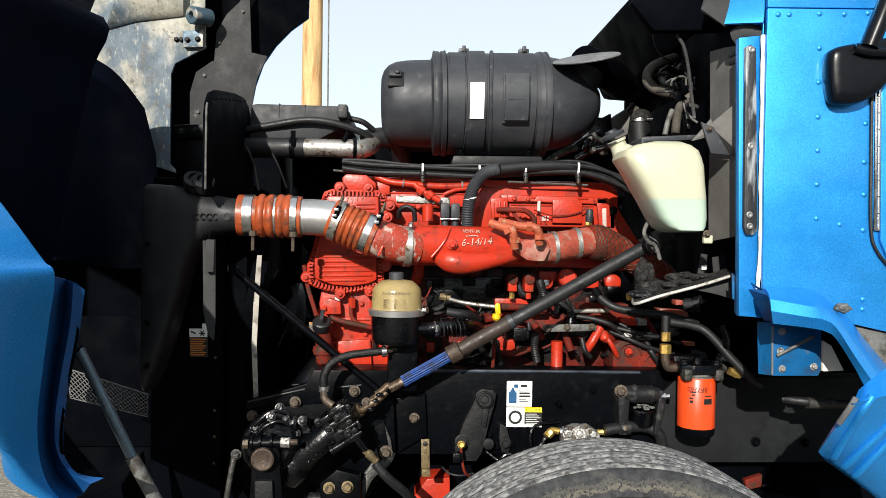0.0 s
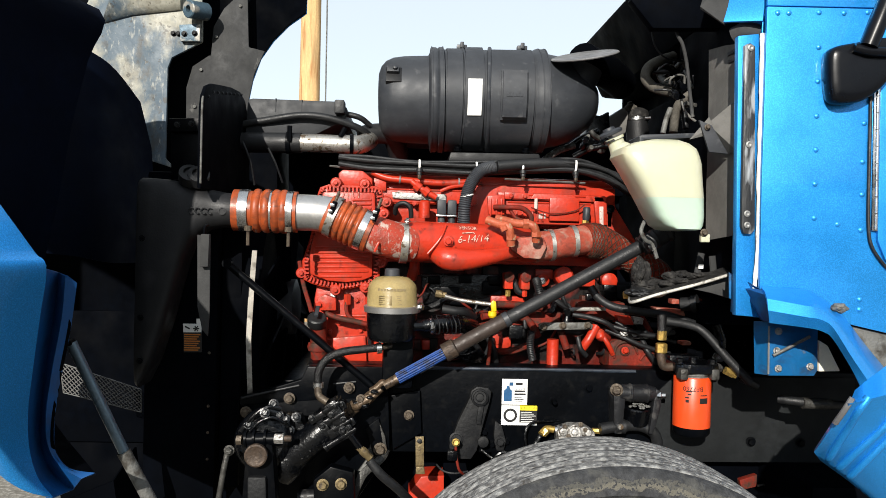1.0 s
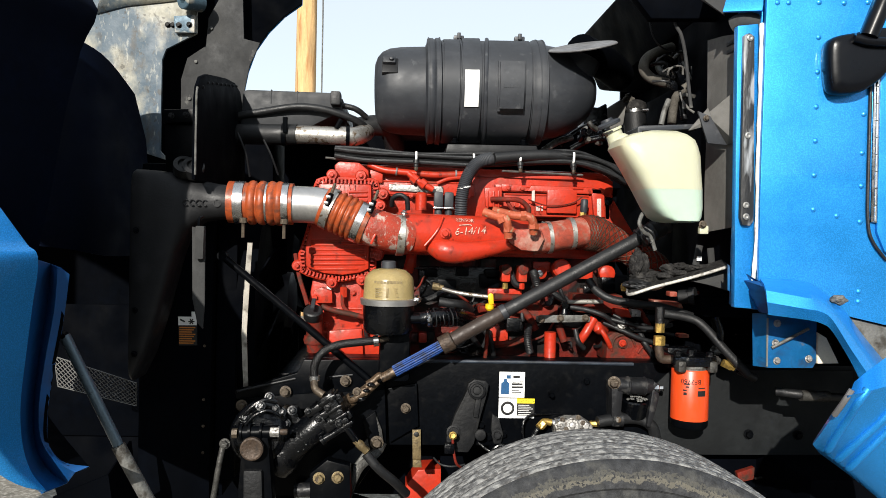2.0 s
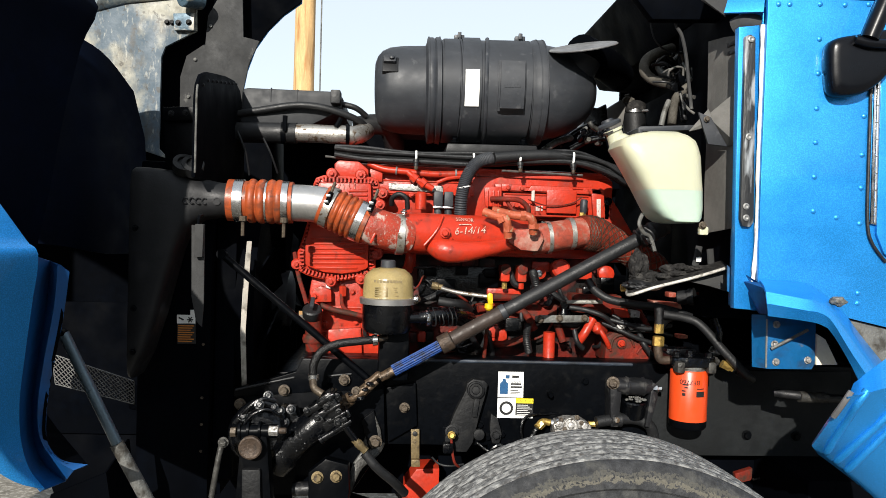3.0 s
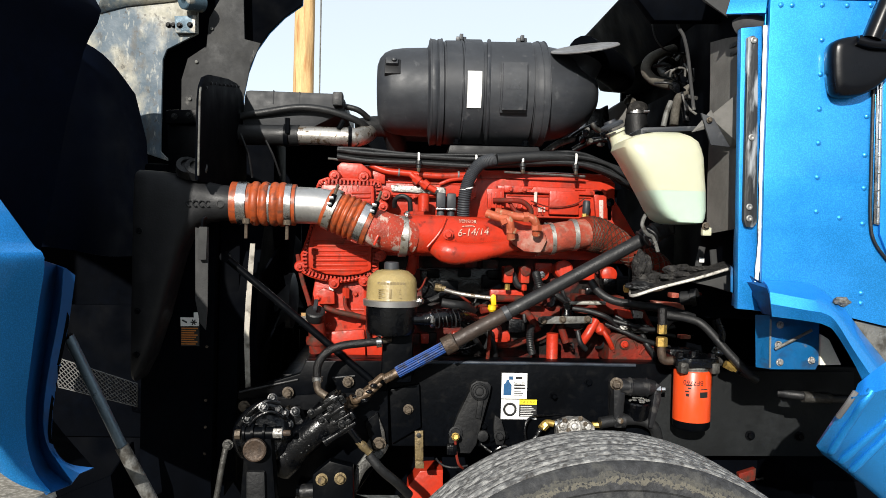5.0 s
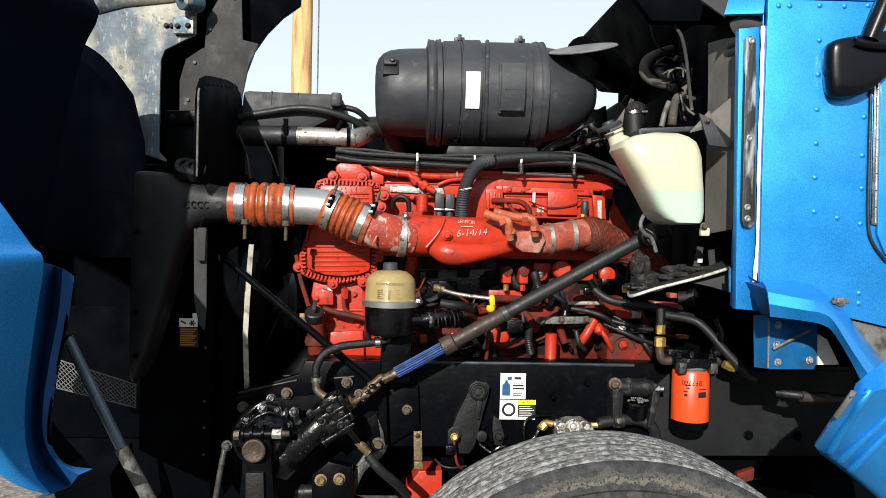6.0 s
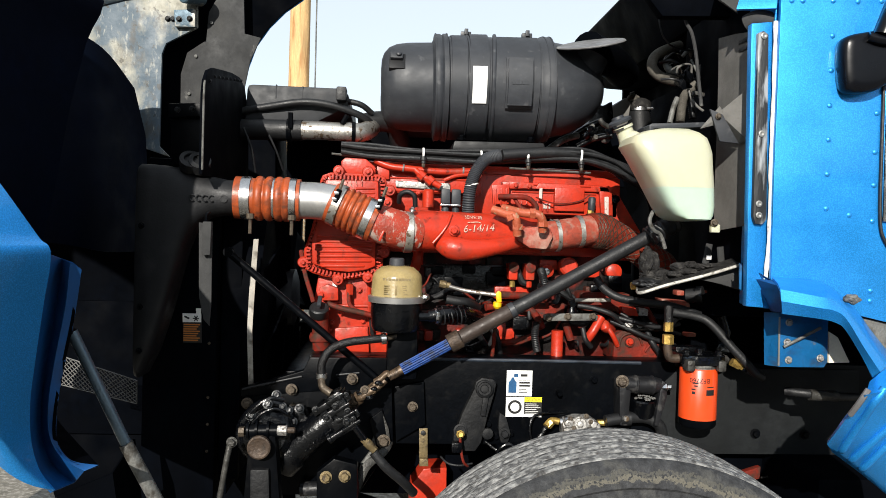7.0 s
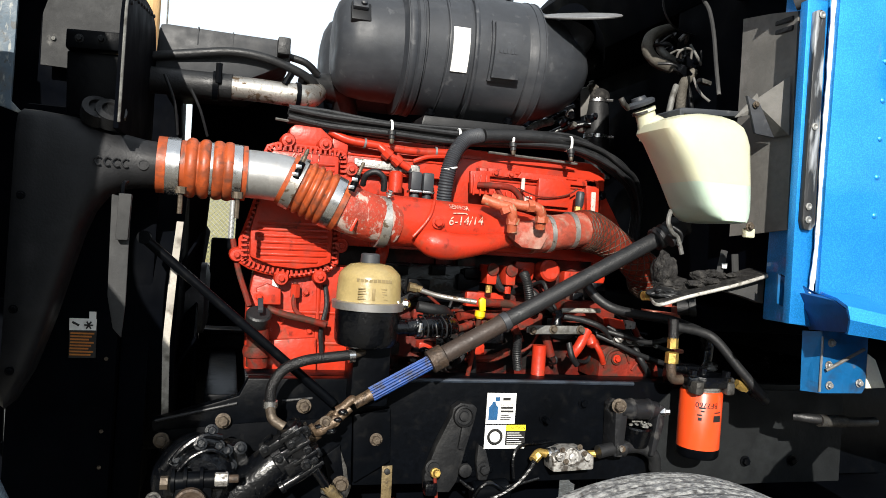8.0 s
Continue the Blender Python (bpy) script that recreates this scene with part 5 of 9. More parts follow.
part("strap", prism([(0.535, 1.634), (0.533, 1.666), (0.54, 1.671), (0.689, 1.68), (0.7, 1.668), (0.545, 1.658), (0.543, 1.634)], 1.53, 1.64, bev=0.001), PLASTIC, cb)
part("ear", prism([(0.678, 1.708), (0.712, 1.695), (0.759, 1.621), (0.707, 1.625)], 1.488, 1.496, bev=0.001), PLASTIC, cb)
part("bolt", bolt((0.699, 1.484, 1.689), r=0.0055), BOLTM, cb)

plate2 = thing("splash_shield", (0.749, 1.5, 1.396), "grey dusty sheet shield fixed to the cab's front edge", "panel")
part("shield", sheet([[(0.752, 1.62, 1.928), (0.758, 1.53, 1.917), (0.765, 1.45, 1.902)], [(0.755, 1.62, 1.82), (0.76, 1.53, 1.801), (0.769, 1.45, 1.785)], [(0.757, 1.62, 1.676), (0.763, 1.53, 1.664), (0.774, 1.45, 1.654)], [(0.756, 1.62, 1.532), (0.766, 1.53, 1.527), (0.776, 1.45, 1.522)], [(0.759, 1.62, 1.392), (0.769, 1.53, 1.401), (0.779, 1.45, 1.41)]], 0.005), SHIELDM, plate2)
part("fold", sheet([[(0.705, 1.5, 1.701), (0.758, 1.45, 1.756)], [(0.76, 1.5, 1.622), (0.765, 1.45, 1.624)]], 0.004), SHIELDM, plate2)
part("flap", sheet([[(0.66, 1.5, 1.658), (0.705, 1.49, 1.717)], [(0.716, 1.5, 1.674), (0.715, 1.49, 1.694)]], 0.004), SHIELDM, plate2)
for p in ((0.773, 1.5, 1.889), (0.774, 1.5, 1.868)):
    part("rubber_stop", box(p[0] - 0.014, p[0] + 0.014, 1.46, 1.515, p[2] - 0.006, p[2] + 0.006, 0.003), RUBBER, plate2)

# ---- filter ----
FX, FY, FZ = (0.756, 1.68, 0.999)
ff = thing("fuel_filter", (FX, FY, FZ - 0.171), "orange spin-on fuel filter can under a cast head on the rail", "filter")
can = part("can", lathe([(0, 0.0505), (-0.004, 0.053), (-0.145, 0.053)], (FX, FY, FZ), (0, 0, 1), 40), FILTER, ff)
part("can_base", lathe([(-0.145, 0.0528), (-0.163, 0.0522), (-0.17, 0.047), (-0.171, 0.01)], (FX, FY, FZ), (0, 0, 1), 40), BLACKPAINT, ff, "black unpainted bottom of the can")
part("gasket_ring", lathe([(0, 0.046), (0.006, 0.046), (0.006, 0.05), (0.014, 0.05)], (FX, FY, FZ), (0, 0, 1), 36), CORRODED, ff)
hd = part("filter_head", prism([(FX - 0.062, FY - 0.03), (FX - 0.03, FY - 0.055), (FX + 0.035, FY - 0.055), (FX + 0.065, FY - 0.03), (FX + 0.06, FY + 0.09), (FX - 0.06, FY + 0.09)], FZ + 0.012, FZ + 0.04, "z", 0.006), OILY, ff, "dark cast filter head")
for dx in (-0.045, 0.045):
    part("head_lug", box(FX + dx - 0.012, FX + dx + 0.012, FY - 0.058, FY - 0.02, FZ - 0.004, FZ + 0.028, 0.007), CASTGREY, hd)
for dx, dy in ((-0.05, -0.03), (0.04, -0.04), (0.0, 0.0)):
    part("head_bolt", bolt((FX + dx, FY + dy, FZ + 0.04), (0, 0, 1), 0.011), OILY, hd)
part("mount_arm", box(FX - 0.05, FX + 0.04, FY + 0.05, 1.782, FZ - 0.01, FZ + 0.05, 0.006), OILY, ff)
part("elbow", tube([(FX - 0.05, FY, FZ + 0.025), (FX - 0.085, FY, FZ + 0.025), (FX - 0.094, FY, FZ + 0.05), (FX - 0.094, FY, FZ + 0.07)], 0.0125, 14), RUST, ff, "dull bronze elbow")
for h, r in ((0.065, 0.0165), (0.102, 0.0135)):
    part("hex_nut", lathe([(0, r), (0.026, r), (0.028, r * 0.8)], (FX - 0.094, FY, FZ + h), (0, 0, 1), 6), BRASS, ff, "brass hose nut")
part("hose_ferrule", lathe([(0, 0.012), (0.05, 0.013)], (FX - 0.094, FY, FZ + 0.125), (0, 0.1, 1), 14), FIBRE, ff)
part("side_fitting", lathe([(0, 0.013), (0.014, 0.013), (0.016, 0.01), (0.02, 0.01)], (0.815, 1.665, 1.028), (0.9, -0.05, -0.3), 8), CASTGREY, ff)
part("side_nut", lathe([(0, 0.0125), (0.026, 0.0125), (0.028, 0.009), (0.036, 0.009)], (0.844, 1.662, 1.019), (0.88, -0.05, -0.42), 6), BRASS, ff, "brass side nut")
part("side_coupling", lathe([(0, 0.009), (0.012, 0.012), (0.03, 0.012), (0.034, 0.009)], (0.882, 1.66, 1.002), (0.88, -0.05, -0.42), 12), OILY, ff)
for i, (txt, ang, dz, sz) in enumerate((("BF7760", -18, -0.03, 0.019),)):
    lt = lettering(txt, (0, 0, 0), sz, 0, 0, 180, 0.0003)
    for v in lt.verts:
        a = v.co.x / 0.0535 + radians(ang)
        v.co = Vector((FX + 0.0537 * math.sin(a), FY - 0.0537 * math.cos(a) - v.co.z * 0.4, FZ + dz + v.co.y))
    part("lettering", lt, INK, can)
for a0, a1, z0, z1 in ((2, 30, -0.072, -0.056), (4, 28, -0.05, -0.047), (-40, -22, -0.04, -0.036), (-34, -24, -0.048, -0.044), (-42, -30, -0.058, -0.054), (-40, -30, -0.07, -0.062)):
    own = bmesh.new()
    n = 6
    lo_ = [own.verts.new((FX + 0.0535 * math.sin(radians(a0 + (a1 - a0) * k / n)), FY - 0.0535 * math.cos(radians(a0 + (a1 - a0) * k / n)), FZ + z0)) for k in range(n + 1)]
    hi_ = [own.verts.new((v.co.x, v.co.y, FZ + z1)) for v in lo_]
    for k in range(n):
        own.faces.new((lo_[k], lo_[k + 1], hi_[k + 1], hi_[k]))
    part("print_bar", own, INK, can)

# ---- oil centrifuge bowl ----
BX, BY, BZ = (-0.121, 1.68, 1.184)
oc = thing("oil_separator", (BX, BY, BZ - 0.16), "amber plastic bowl oil separator on a black housing", "filter")
bowl = part("bowl", lathe([(0, 0.073), (0.004, 0.072), (0.05, 0.070), (0.062, 0.067), (0.072, 0.058), (0.082, 0.045), (0.086, 0.02)], (BX, BY, BZ), (0, 0, 1), 44), AMBER, oc, "yellowed translucent bowl")
part("bowl_cap", lathe([(0, 0.018), (0.004, 0.022), (0.022, 0.021), (0.025, 0.017)], (BX - 0.002, BY, BZ + 0.082), (0, 0, 1), 18), PLASTIC, oc, "black knob")
part("bowl_slot", box(BX - 0.006, BX, BY - 0.0735, BY - 0.068, BZ + 0.008, BZ + 0.034, 0.001), FADED, bowl)
mk = bmesh.new()
rg = random.Random(2)
for row in range(5):
    for side in (-1, 1):
        a = side * 0.33
        x = BX - 0.003 + 0.07 * math.sin(a)
        y = BY - 0.0722 * math.cos(a)
        box(x - 0.011, x + 0.009 * rg.random(), y - 0.001, y + 0.002, BZ + 0.01 + row * 0.0055, BZ + 0.0115 + row * 0.0055, 0, mk)
for k in range(9):
    a = -0.55 + k * 0.13
    x, y = BX + 0.069 * math.sin(a), BY - 0.0705 * math.cos(a)
    box(x - 0.003, x + 0.004, y - 0.001, y + 0.003, BZ + 0.047, BZ + 0.052 + 0.002 * rg.random(), 0, mk)
part("print_bars", mk, FADED, bowl)
part("clamp_ring", lathe([(-0.016, 0.075), (-0.016, 0.079), (0.0, 0.081), (0.002, 0.076)], (BX, BY, BZ), (0, 0, 1), 44), ALU, oc, "aluminium clamp ring")
part("ring_latch", bolt((BX + 0.078, BY - 0.02, BZ), (0.8, -0.6, 0), 0.009), STEEL, oc)
part("housing", lathe([(-0.016, 0.072), (-0.085, 0.07), (-0.095, 0.064), (-0.1, 0.05)], (BX, BY, BZ), (0, 0, 1), 36), OILY, oc)
part("stand", box(BX - 0.025, BX + 0.065, BY + 0.01, 1.80, BZ - 0.24, BZ - 0.09, 0.015), BLACKPAINT, oc)
part("outlet", tube([(BX + 0.06, BY - 0.02, BZ - 0.055), (BX + 0.1, BY - 0.01, BZ - 0.055)], 0.014, 14), OILY, oc)
hz = solo("coolant_hose", tube([(BX + 0.09, BY - 0.01, BZ - 0.055), (BX + 0.15, BY, BZ - 0.045), (BX + 0.21, BY + 0.06, BZ - 0.05), (BX + 0.25, BY + 0.16, BZ - 0.07)], 0.018, 14), OILY, "oily black rubber hose from the oil separator", "hose")
hc = thing("hose_clamp", (BX + 0.115, BY - 0.01, BZ - 0.07), "steel worm clamp on a black hose", "clamp")
part("band", band((BX + 0.115, BY - 0.005, BZ - 0.053), (1, 0.1, 0.1), 0.0192, 0.012), STEEL, hc)
part("worm", lathe([(-0.01, 0.005), (0.01, 0.005)], (BX + 0.115, BY - 0.03, BZ - 0.05), (0.1, 0, 1), 8), STEEL, hc)

# ---- steering shaft ----
S0, S1 = Vector((-0.137, 1.675, 0.957)), Vector((0.602, 1.69, 1.374))
sw = (S1 - S0).normalized()
SL = (S1 - S0).length
st = thing("steering_shaft", S0, "black steering shaft with a blue splined slip joint and rusty collars", "steering shaft")
part("upper_tube", lathe([(SL * 0.47, 0.0195), (SL, 0.0195)], S0, sw, 24), RUBBER, st)
part("collar", lathe([(SL * 0.455, 0.020), (SL * 0.457, 0.0225), (SL * 0.475, 0.0225), (SL * 0.477, 0.02)], S0, sw, 24), PLASTIC, st)
part("lower_tube", lathe([(SL * 0.27, 0.021), (SL * 0.46, 0.021)], S0, sw, 24), RUST_DARK, st, "dark brown tube")
part("seal_collar", lathe([(SL * 0.225, 0.018), (SL * 0.227, 0.027), (SL * 0.268, 0.027), (SL * 0.272, 0.021)], S0, sw, 24), RUST, st, "rusty collar")
sp = part("spline", lathe([(SL * 0.055, 0.0125), (SL * 0.225, 0.0125)], S0, sw, 20), SPLINE, st, "blue coated splines")
fs = sw.cross(Vector((0, 0, 1))).normalized()
fq = sw.cross(fs)
for k in range(14):
    a = 2 * math.pi * k / 14
    o = (fs * math.cos(a) + fq * math.sin(a)) * 0.0145
    part("spline_tooth", tube([S0 + sw * SL * 0.05 + o, S0 + sw * SL * 0.23 + o], 0.0026, 5, 1), SPLINE, sp)
part("yoke_neck", lathe([(0.0, 0.013), (SL * 0.055, 0.014)], S0, sw, 18), JOINTM, st)
UJ = Vector((-0.181, 1.672, 0.925))
uj = part("universal_joint", lathe([(-0.026, 0.009), (0.026, 0.009), (0.028, 0.006)], UJ, (0, -1, 0.1), 16), JOINTM, st, "rusty universal joint")
part("trunnion", lathe([(-0.026, 0.0085), (0.026, 0.0085), (0.028, 0.006)], UJ, (0.5, 0, 0.86), 16), JOINTM, uj)
for s in (1, -1):
    w = Vector((0.5, 0, 0.86)) * 0.02 * s
    part("fork_arm", tube([Vector(S0) - sw * 0.005 + w * 0.4, Vector(S0) - sw * 0.02 + w * 1.1, UJ + sw * 0.008 + w * 1.25, UJ - sw * 0.008 + w * 1.2], 0.0118, 12, flat=(1, 0.8)), JOINTM, uj)
    w = Vector((0, -0.021 * s, 0))
    part("fork_arm", tube([Vector((-0.223, 1.67, 0.897)) + w * 0.5, Vector((-0.207, 1.67, 0.906)) + w, UJ + w * 1.05], 0.0118, 12, flat=(1, 0.9)), JOINTM, uj)
    part("bearing_cap", lathe([(0, 0.0105), (0.004, 0.0105), (0.005, 0.007)], UJ + w * 1.2, (0, -s, 0), 16), JOINTM, uj)
part("yoke", tube([(-0.251, 1.67, 0.872), (-0.235, 1.67, 0.885), (-0.216, 1.67, 0.9)], 0.0195, 16), JOINTM, st)
for c, r in (((-0.19, 1.645, 0.905), 0.01), ((-0.165, 1.65, 0.945), 0.008), ((-0.212, 1.65, 0.912), 0.009), ((-0.176, 1.64, 0.93), 0.007)):
    part("grease_lump", lump(c, r, c[0] * 40, 1.3, 0.8), OILY, uj)
part("pinch_bolt", bolt((-0.202, 1.645, 0.925), r=0.009), BOLTM, st)
part("top_boot", tube([S1 - sw * 0.01, S1 + sw * 0.03, S1 + sw * 0.09], 0.026, 18, rfun=lambda u, i: 1 + 0.15 * (i % 2)), RUBBER, st, "black rubber boot")

# ---- steering gear ----
sg = thing("steering_gear", (-0.363, 1.6, 0.672), "oily black steering gear box bolted outside the frame", "steering gear")
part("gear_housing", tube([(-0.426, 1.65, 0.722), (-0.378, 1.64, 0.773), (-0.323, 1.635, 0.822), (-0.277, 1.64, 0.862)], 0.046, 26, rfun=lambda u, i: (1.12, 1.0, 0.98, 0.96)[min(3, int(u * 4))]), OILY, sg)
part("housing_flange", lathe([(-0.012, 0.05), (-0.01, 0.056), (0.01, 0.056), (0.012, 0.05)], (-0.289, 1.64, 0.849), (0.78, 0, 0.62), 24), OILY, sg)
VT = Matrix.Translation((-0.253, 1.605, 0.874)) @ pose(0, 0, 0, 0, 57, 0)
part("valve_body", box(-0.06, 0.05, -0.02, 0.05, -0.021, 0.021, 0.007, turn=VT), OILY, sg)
for x0, x1, d in ((-0.052, -0.042, 0.027), (-0.02, -0.012, 0.026), (0.006, 0.014, 0.027), (0.034, 0.042, 0.028)):
    part("valve_rib", box(x0, x1, -0.026, 0.05, -d, d, 0.002, turn=VT), OILY, sg)
for x0, x1, z0, z1, y0 in ((-0.05, -0.032, -0.072, -0.02, -0.012), (-0.026, -0.006, -0.058, -0.018, -0.018), (0.002, 0.03, -0.046, -0.015, -0.022), (-0.04, -0.02, 0.018, 0.036, -0.01), (0.008, 0.03, 0.018, 0.034, -0.012)):
    part("valve_lug", box(x0, x1, y0, 0.04, z0, z1, 0.004, turn=VT), OILY, sg)
for x, z, y, r in ((-0.048, -0.06, -0.014, 0.007), (-0.046, 0.012, -0.024, 0.006), (-0.03, -0.01, -0.024, 0.006), (-0.002, 0.012, -0.024, 0.006), (0.022, -0.004, -0.026, 0.008), (0.024, 0.014, -0.026, 0.005), (-0.016, -0.045, -0.02, 0.006), (-0.038, 0.028, -0.012, 0.006)):
    part("valve_bolt", bolt(VT @ Vector((x, y, z)), (0, -1, 0.1), r), OILY, sg)
part("relief_plug", lathe([(0, 0.011), (0.045, 0.011), (0.047, 0.014), (0.055, 0.014), (0.057, 0.006)], VT @ Vector((0.04, -0.01, -0.018)), VT.to_3x3() @ Vector((0, 0, -1)), 16), OILY, sg)
part("drain_plug", lathe([(0, 0.006), (0.004, 0.006), (0.005, 0.003)], VT @ Vector((0.03, -0.022, 0.0)), (0, -1, 0), 10), CASTGREY, sg)
part("sector_housing", lathe([(-0.1, 0.085), (-0.02, 0.085), (0.0, 0.075), (0.012, 0.06), (0.02, 0.05)], (-0.457, 1.6, 0.812), (0.1, -1, 0.1), 28), OILY, sg)
part("sector_cover", lathe([(0, 0.03), (0.012, 0.03), (0.014, 0.026), (0.008, 0.006)], (-0.465, 1.53, 0.799), (0, -1, 0), 30), RUST, sg, "rusty round shaft end")
part("adjuster", lathe([(-0.05, 0.018), (0.05, 0.018)], (-0.453, 1.56, 0.832), (1, 0, 0.03), 18), BLACKPAINT, sg)
for x in ((-0.499, 1.56, 0.832), (-0.477, 1.56, 0.834), (-0.447, 1.56, 0.835)):
    part("ring", band(x, (1, 0, 0.03), 0.018, 0.006, 0.005), BLACKPAINT, sg)
part("plug_tip", lathe([(0.025, 0.008), (0.044, 0.008), (0.046, 0.006)], (-0.423, 1.55, 0.837), (1, 0, 0), 12), RUST, sg)
part("hex_plug", lathe([(0, 0.0125), (0.002, 0.014), (0.024, 0.014), (0.026, 0.011)], (-0.423, 1.55, 0.837), (1, 0, 0), 6), DUST_ALLOY, sg, "dull steel hex plug")
part("end_nut", lathe([(-0.014, 0.013), (0.0, 0.013)], (-0.508, 1.55, 0.832), (1, 0, 0), 6), BOLTM, sg)
part("cover_arc", tube([(-0.519, 1.6, 0.843), (-0.496, 1.6, 0.877), (-0.458, 1.6, 0.897), (-0.421, 1.61, 0.887), (-0.399, 1.62, 0.854)], 0.014, 10), OILY, sg)
for p in ((-0.454, 1.575, 0.899), (-0.435, 1.6, 0.918), (-0.42, 1.6, 0.887), (-0.376, 1.62, 0.877), (-0.499, 1.59, 0.864), (-0.393, 1.62, 0.841), (-0.404, 1.61, 0.875)):
    part("bolt", bolt(p, (0.1, -1, 0.3), 0.009), OILY, sg)
gl = bmesh.new()
rg = random.Random(9)
for i in range(34):
    u, w = rg.random(), rg.uniform(-0.8, 0.8)
    c = mixp((-0.401, 1.64, 0.757), (-0.32, 1.635, 0.826), u) + Vector((0.78 * 0.0 - 0.62 * w * 0.04, -0.046 * math.sqrt(1 - w * w), 0.78 * w * 0.046))
    lathe([(-0.003, 0.001), (0.0, rg.uniform(0.0009, 0.0018)), (0.002, 0.0008)], c, (rg.uniform(-0.4, 0.4), -1, 0.4), 6, gl)
part("casting_grain", gl, OILY, sg)
part("mount_ear", prism([(-0.409, 0.879), (-0.369, 0.874), (-0.351, 0.835), (-0.392, 0.806), (-0.421, 0.838)], 1.64, 1.70, bev=0.008), OILY, sg)
part("cover_ridge", tube([(-0.507, 1.585, 0.859), (-0.483, 1.585, 0.89), (-0.447, 1.59, 0.911), (-0.415, 1.6, 0.905)], 0.006, 8), OILY, sg)
part("cover_ridge", tube([(-0.494, 1.57, 0.845), (-0.467, 1.57, 0.875), (-0.432, 1.575, 0.887), (-0.404, 1.59, 0.868)], 0.004, 8), OILY, sg)
part("base_plate", prism([(-0.327, 0.699), (-0.28, 0.738), (-0.216, 0.722), (-0.212, 0.648), (-0.226, 0.522), (-0.322, 0.523)], 1.63, 1.67, bev=0.005), BLACKPAINT, sg)
for q in ((-0.301, 1.628, 0.688), (-0.25, 1.628, 0.691)):
    part("plate_bolt", bolt(q, (0.1, -1, 0.1), 0.0115), ZINC, sg, "gold zinc bolt")
part("port_elbow", tube([(-0.321, 1.64, 0.957), (-0.315, 1.625, 0.935), (-0.291, 1.615, 0.921)], 0.0105, 12), BOLTM, sg, "dirty brass elbow")
part("pitman_arm", prism([(-0.496, 0.831), (-0.427, 0.832), (-0.404, 0.576), (-0.512, 0.576)], 1.545, 1.60, bev=0.012), BLACKPAINT, sg)
part("arm_worn_face", prism([(-0.488, 0.739), (-0.44, 0.739), (-0.432, 0.576), (-0.485, 0.576)], 1.53, 1.55, bev=0.006), DUSTBLACK, sg)
solo("drag_link", tube([(-0.535, 1.52, 0.819), (-0.54, 1.5, 0.781), (-0.556, 1.5, 0.677)], 0.0075, 12), CASTGREY, "grey worn steel link rod beside the steering gear", "rod")
solo("link_bolt", bolt((-0.529, 1.5, 0.819), r=0.0095), CASTGREY, "dull bolt head at the end of the link rod", "bolt")

# power steering hoses
ph = thing("power_steering_hose", (-0.323, 1.65, 0.958), "black braided hose curving up from the steering gear with steel clamps", "hose")
part("hose", tube([(-0.321, 1.645, 0.956), (-0.32, 1.64, 1), (-0.298, 1.64, 1.036), (-0.256, 1.64, 1.056), (-0.201, 1.65, 1.063), (-0.148, 1.66, 1.068)], 0.0115, 14, 8), FIBRE, ph)
part("clamp", band((-0.321, 1.645, 0.962), (0, 0, 1), 0.0125, 0.014, 0.003), STEEL, ph)
part("clamp", band((-0.154, 1.66, 1.066), (1, 0.1, 0.1), 0.0125, 0.014, 0.003), STEEL, ph)
part("hose_stub", tube([(-0.154, 1.66, 1.066), (-0.123, 1.69, 1.07)], 0.009, 10), BOLTM, ph)
p2 = thing("pressure_hose", (-0.115, 1.6, 0.688), "black hydraulic hose with a brass swivel end under the gear", "hose")
part("swivel", lathe([(0, 0.0105), (0.012, 0.0105), (0.014, 0.0125), (0.03, 0.0125), (0.032, 0.011), (0.046, 0.011)], (-0.202, 1.6, 0.803), (0.72, 0, -0.7), 8), ZINC, p2, "dull brass swivel fitting")
part("hose", tube([(-0.172, 1.6, 0.766), (-0.139, 1.6, 0.727), (-0.092, 1.62, 0.681), (-0.059, 1.66, 0.635)], 0.013, 12), RUBBER, p2)
part("neck", tube([(-0.225, 1.59, 0.839), (-0.198, 1.6, 0.8)], 0.010, 10), OILY, p2)
solo("brace_strap", tube([(-0.226, 1.68, 0.612), (-0.21, 1.68, 0.664), (-0.189, 1.69, 0.703), (-0.145, 1.72, 0.733), (-0.129, 1.74, 0.757)], 0.012, 8, flat=(1, 0.25)), CASTGREY, "grey bent steel strap by the frame", "strap")

tabp = thing("brace_tab", (-0.139, 1.733, 0.765), "grey cast tab with a large bolt beside the steering gear", "bracket")
part("tab", prism([(-0.19, 0.738), (-0.173, 0.781), (-0.154, 0.802), (-0.164, 0.836), (-0.153, 0.843), (-0.133, 0.796), (-0.126, 0.754), (-0.149, 0.722)], 1.732, 1.76, bev=0.004), CASTGREY, tabp)
part("washer", lathe([(0, 0.019), (0.004, 0.019), (0.005, 0.014)], (-0.147, 1.733, 0.759), (0, -1, 0), 22), CASTGREY, tabp)
part("bolt", bolt((-0.147, 1.729, 0.76), r=0.0135), BOLTM, tabp)

hw = thing("wire_tangle", (BX + 0.16, BY, BZ - 0.05), "thin black wires looped round the separator hose", "wiring")
rg = random.Random(31)
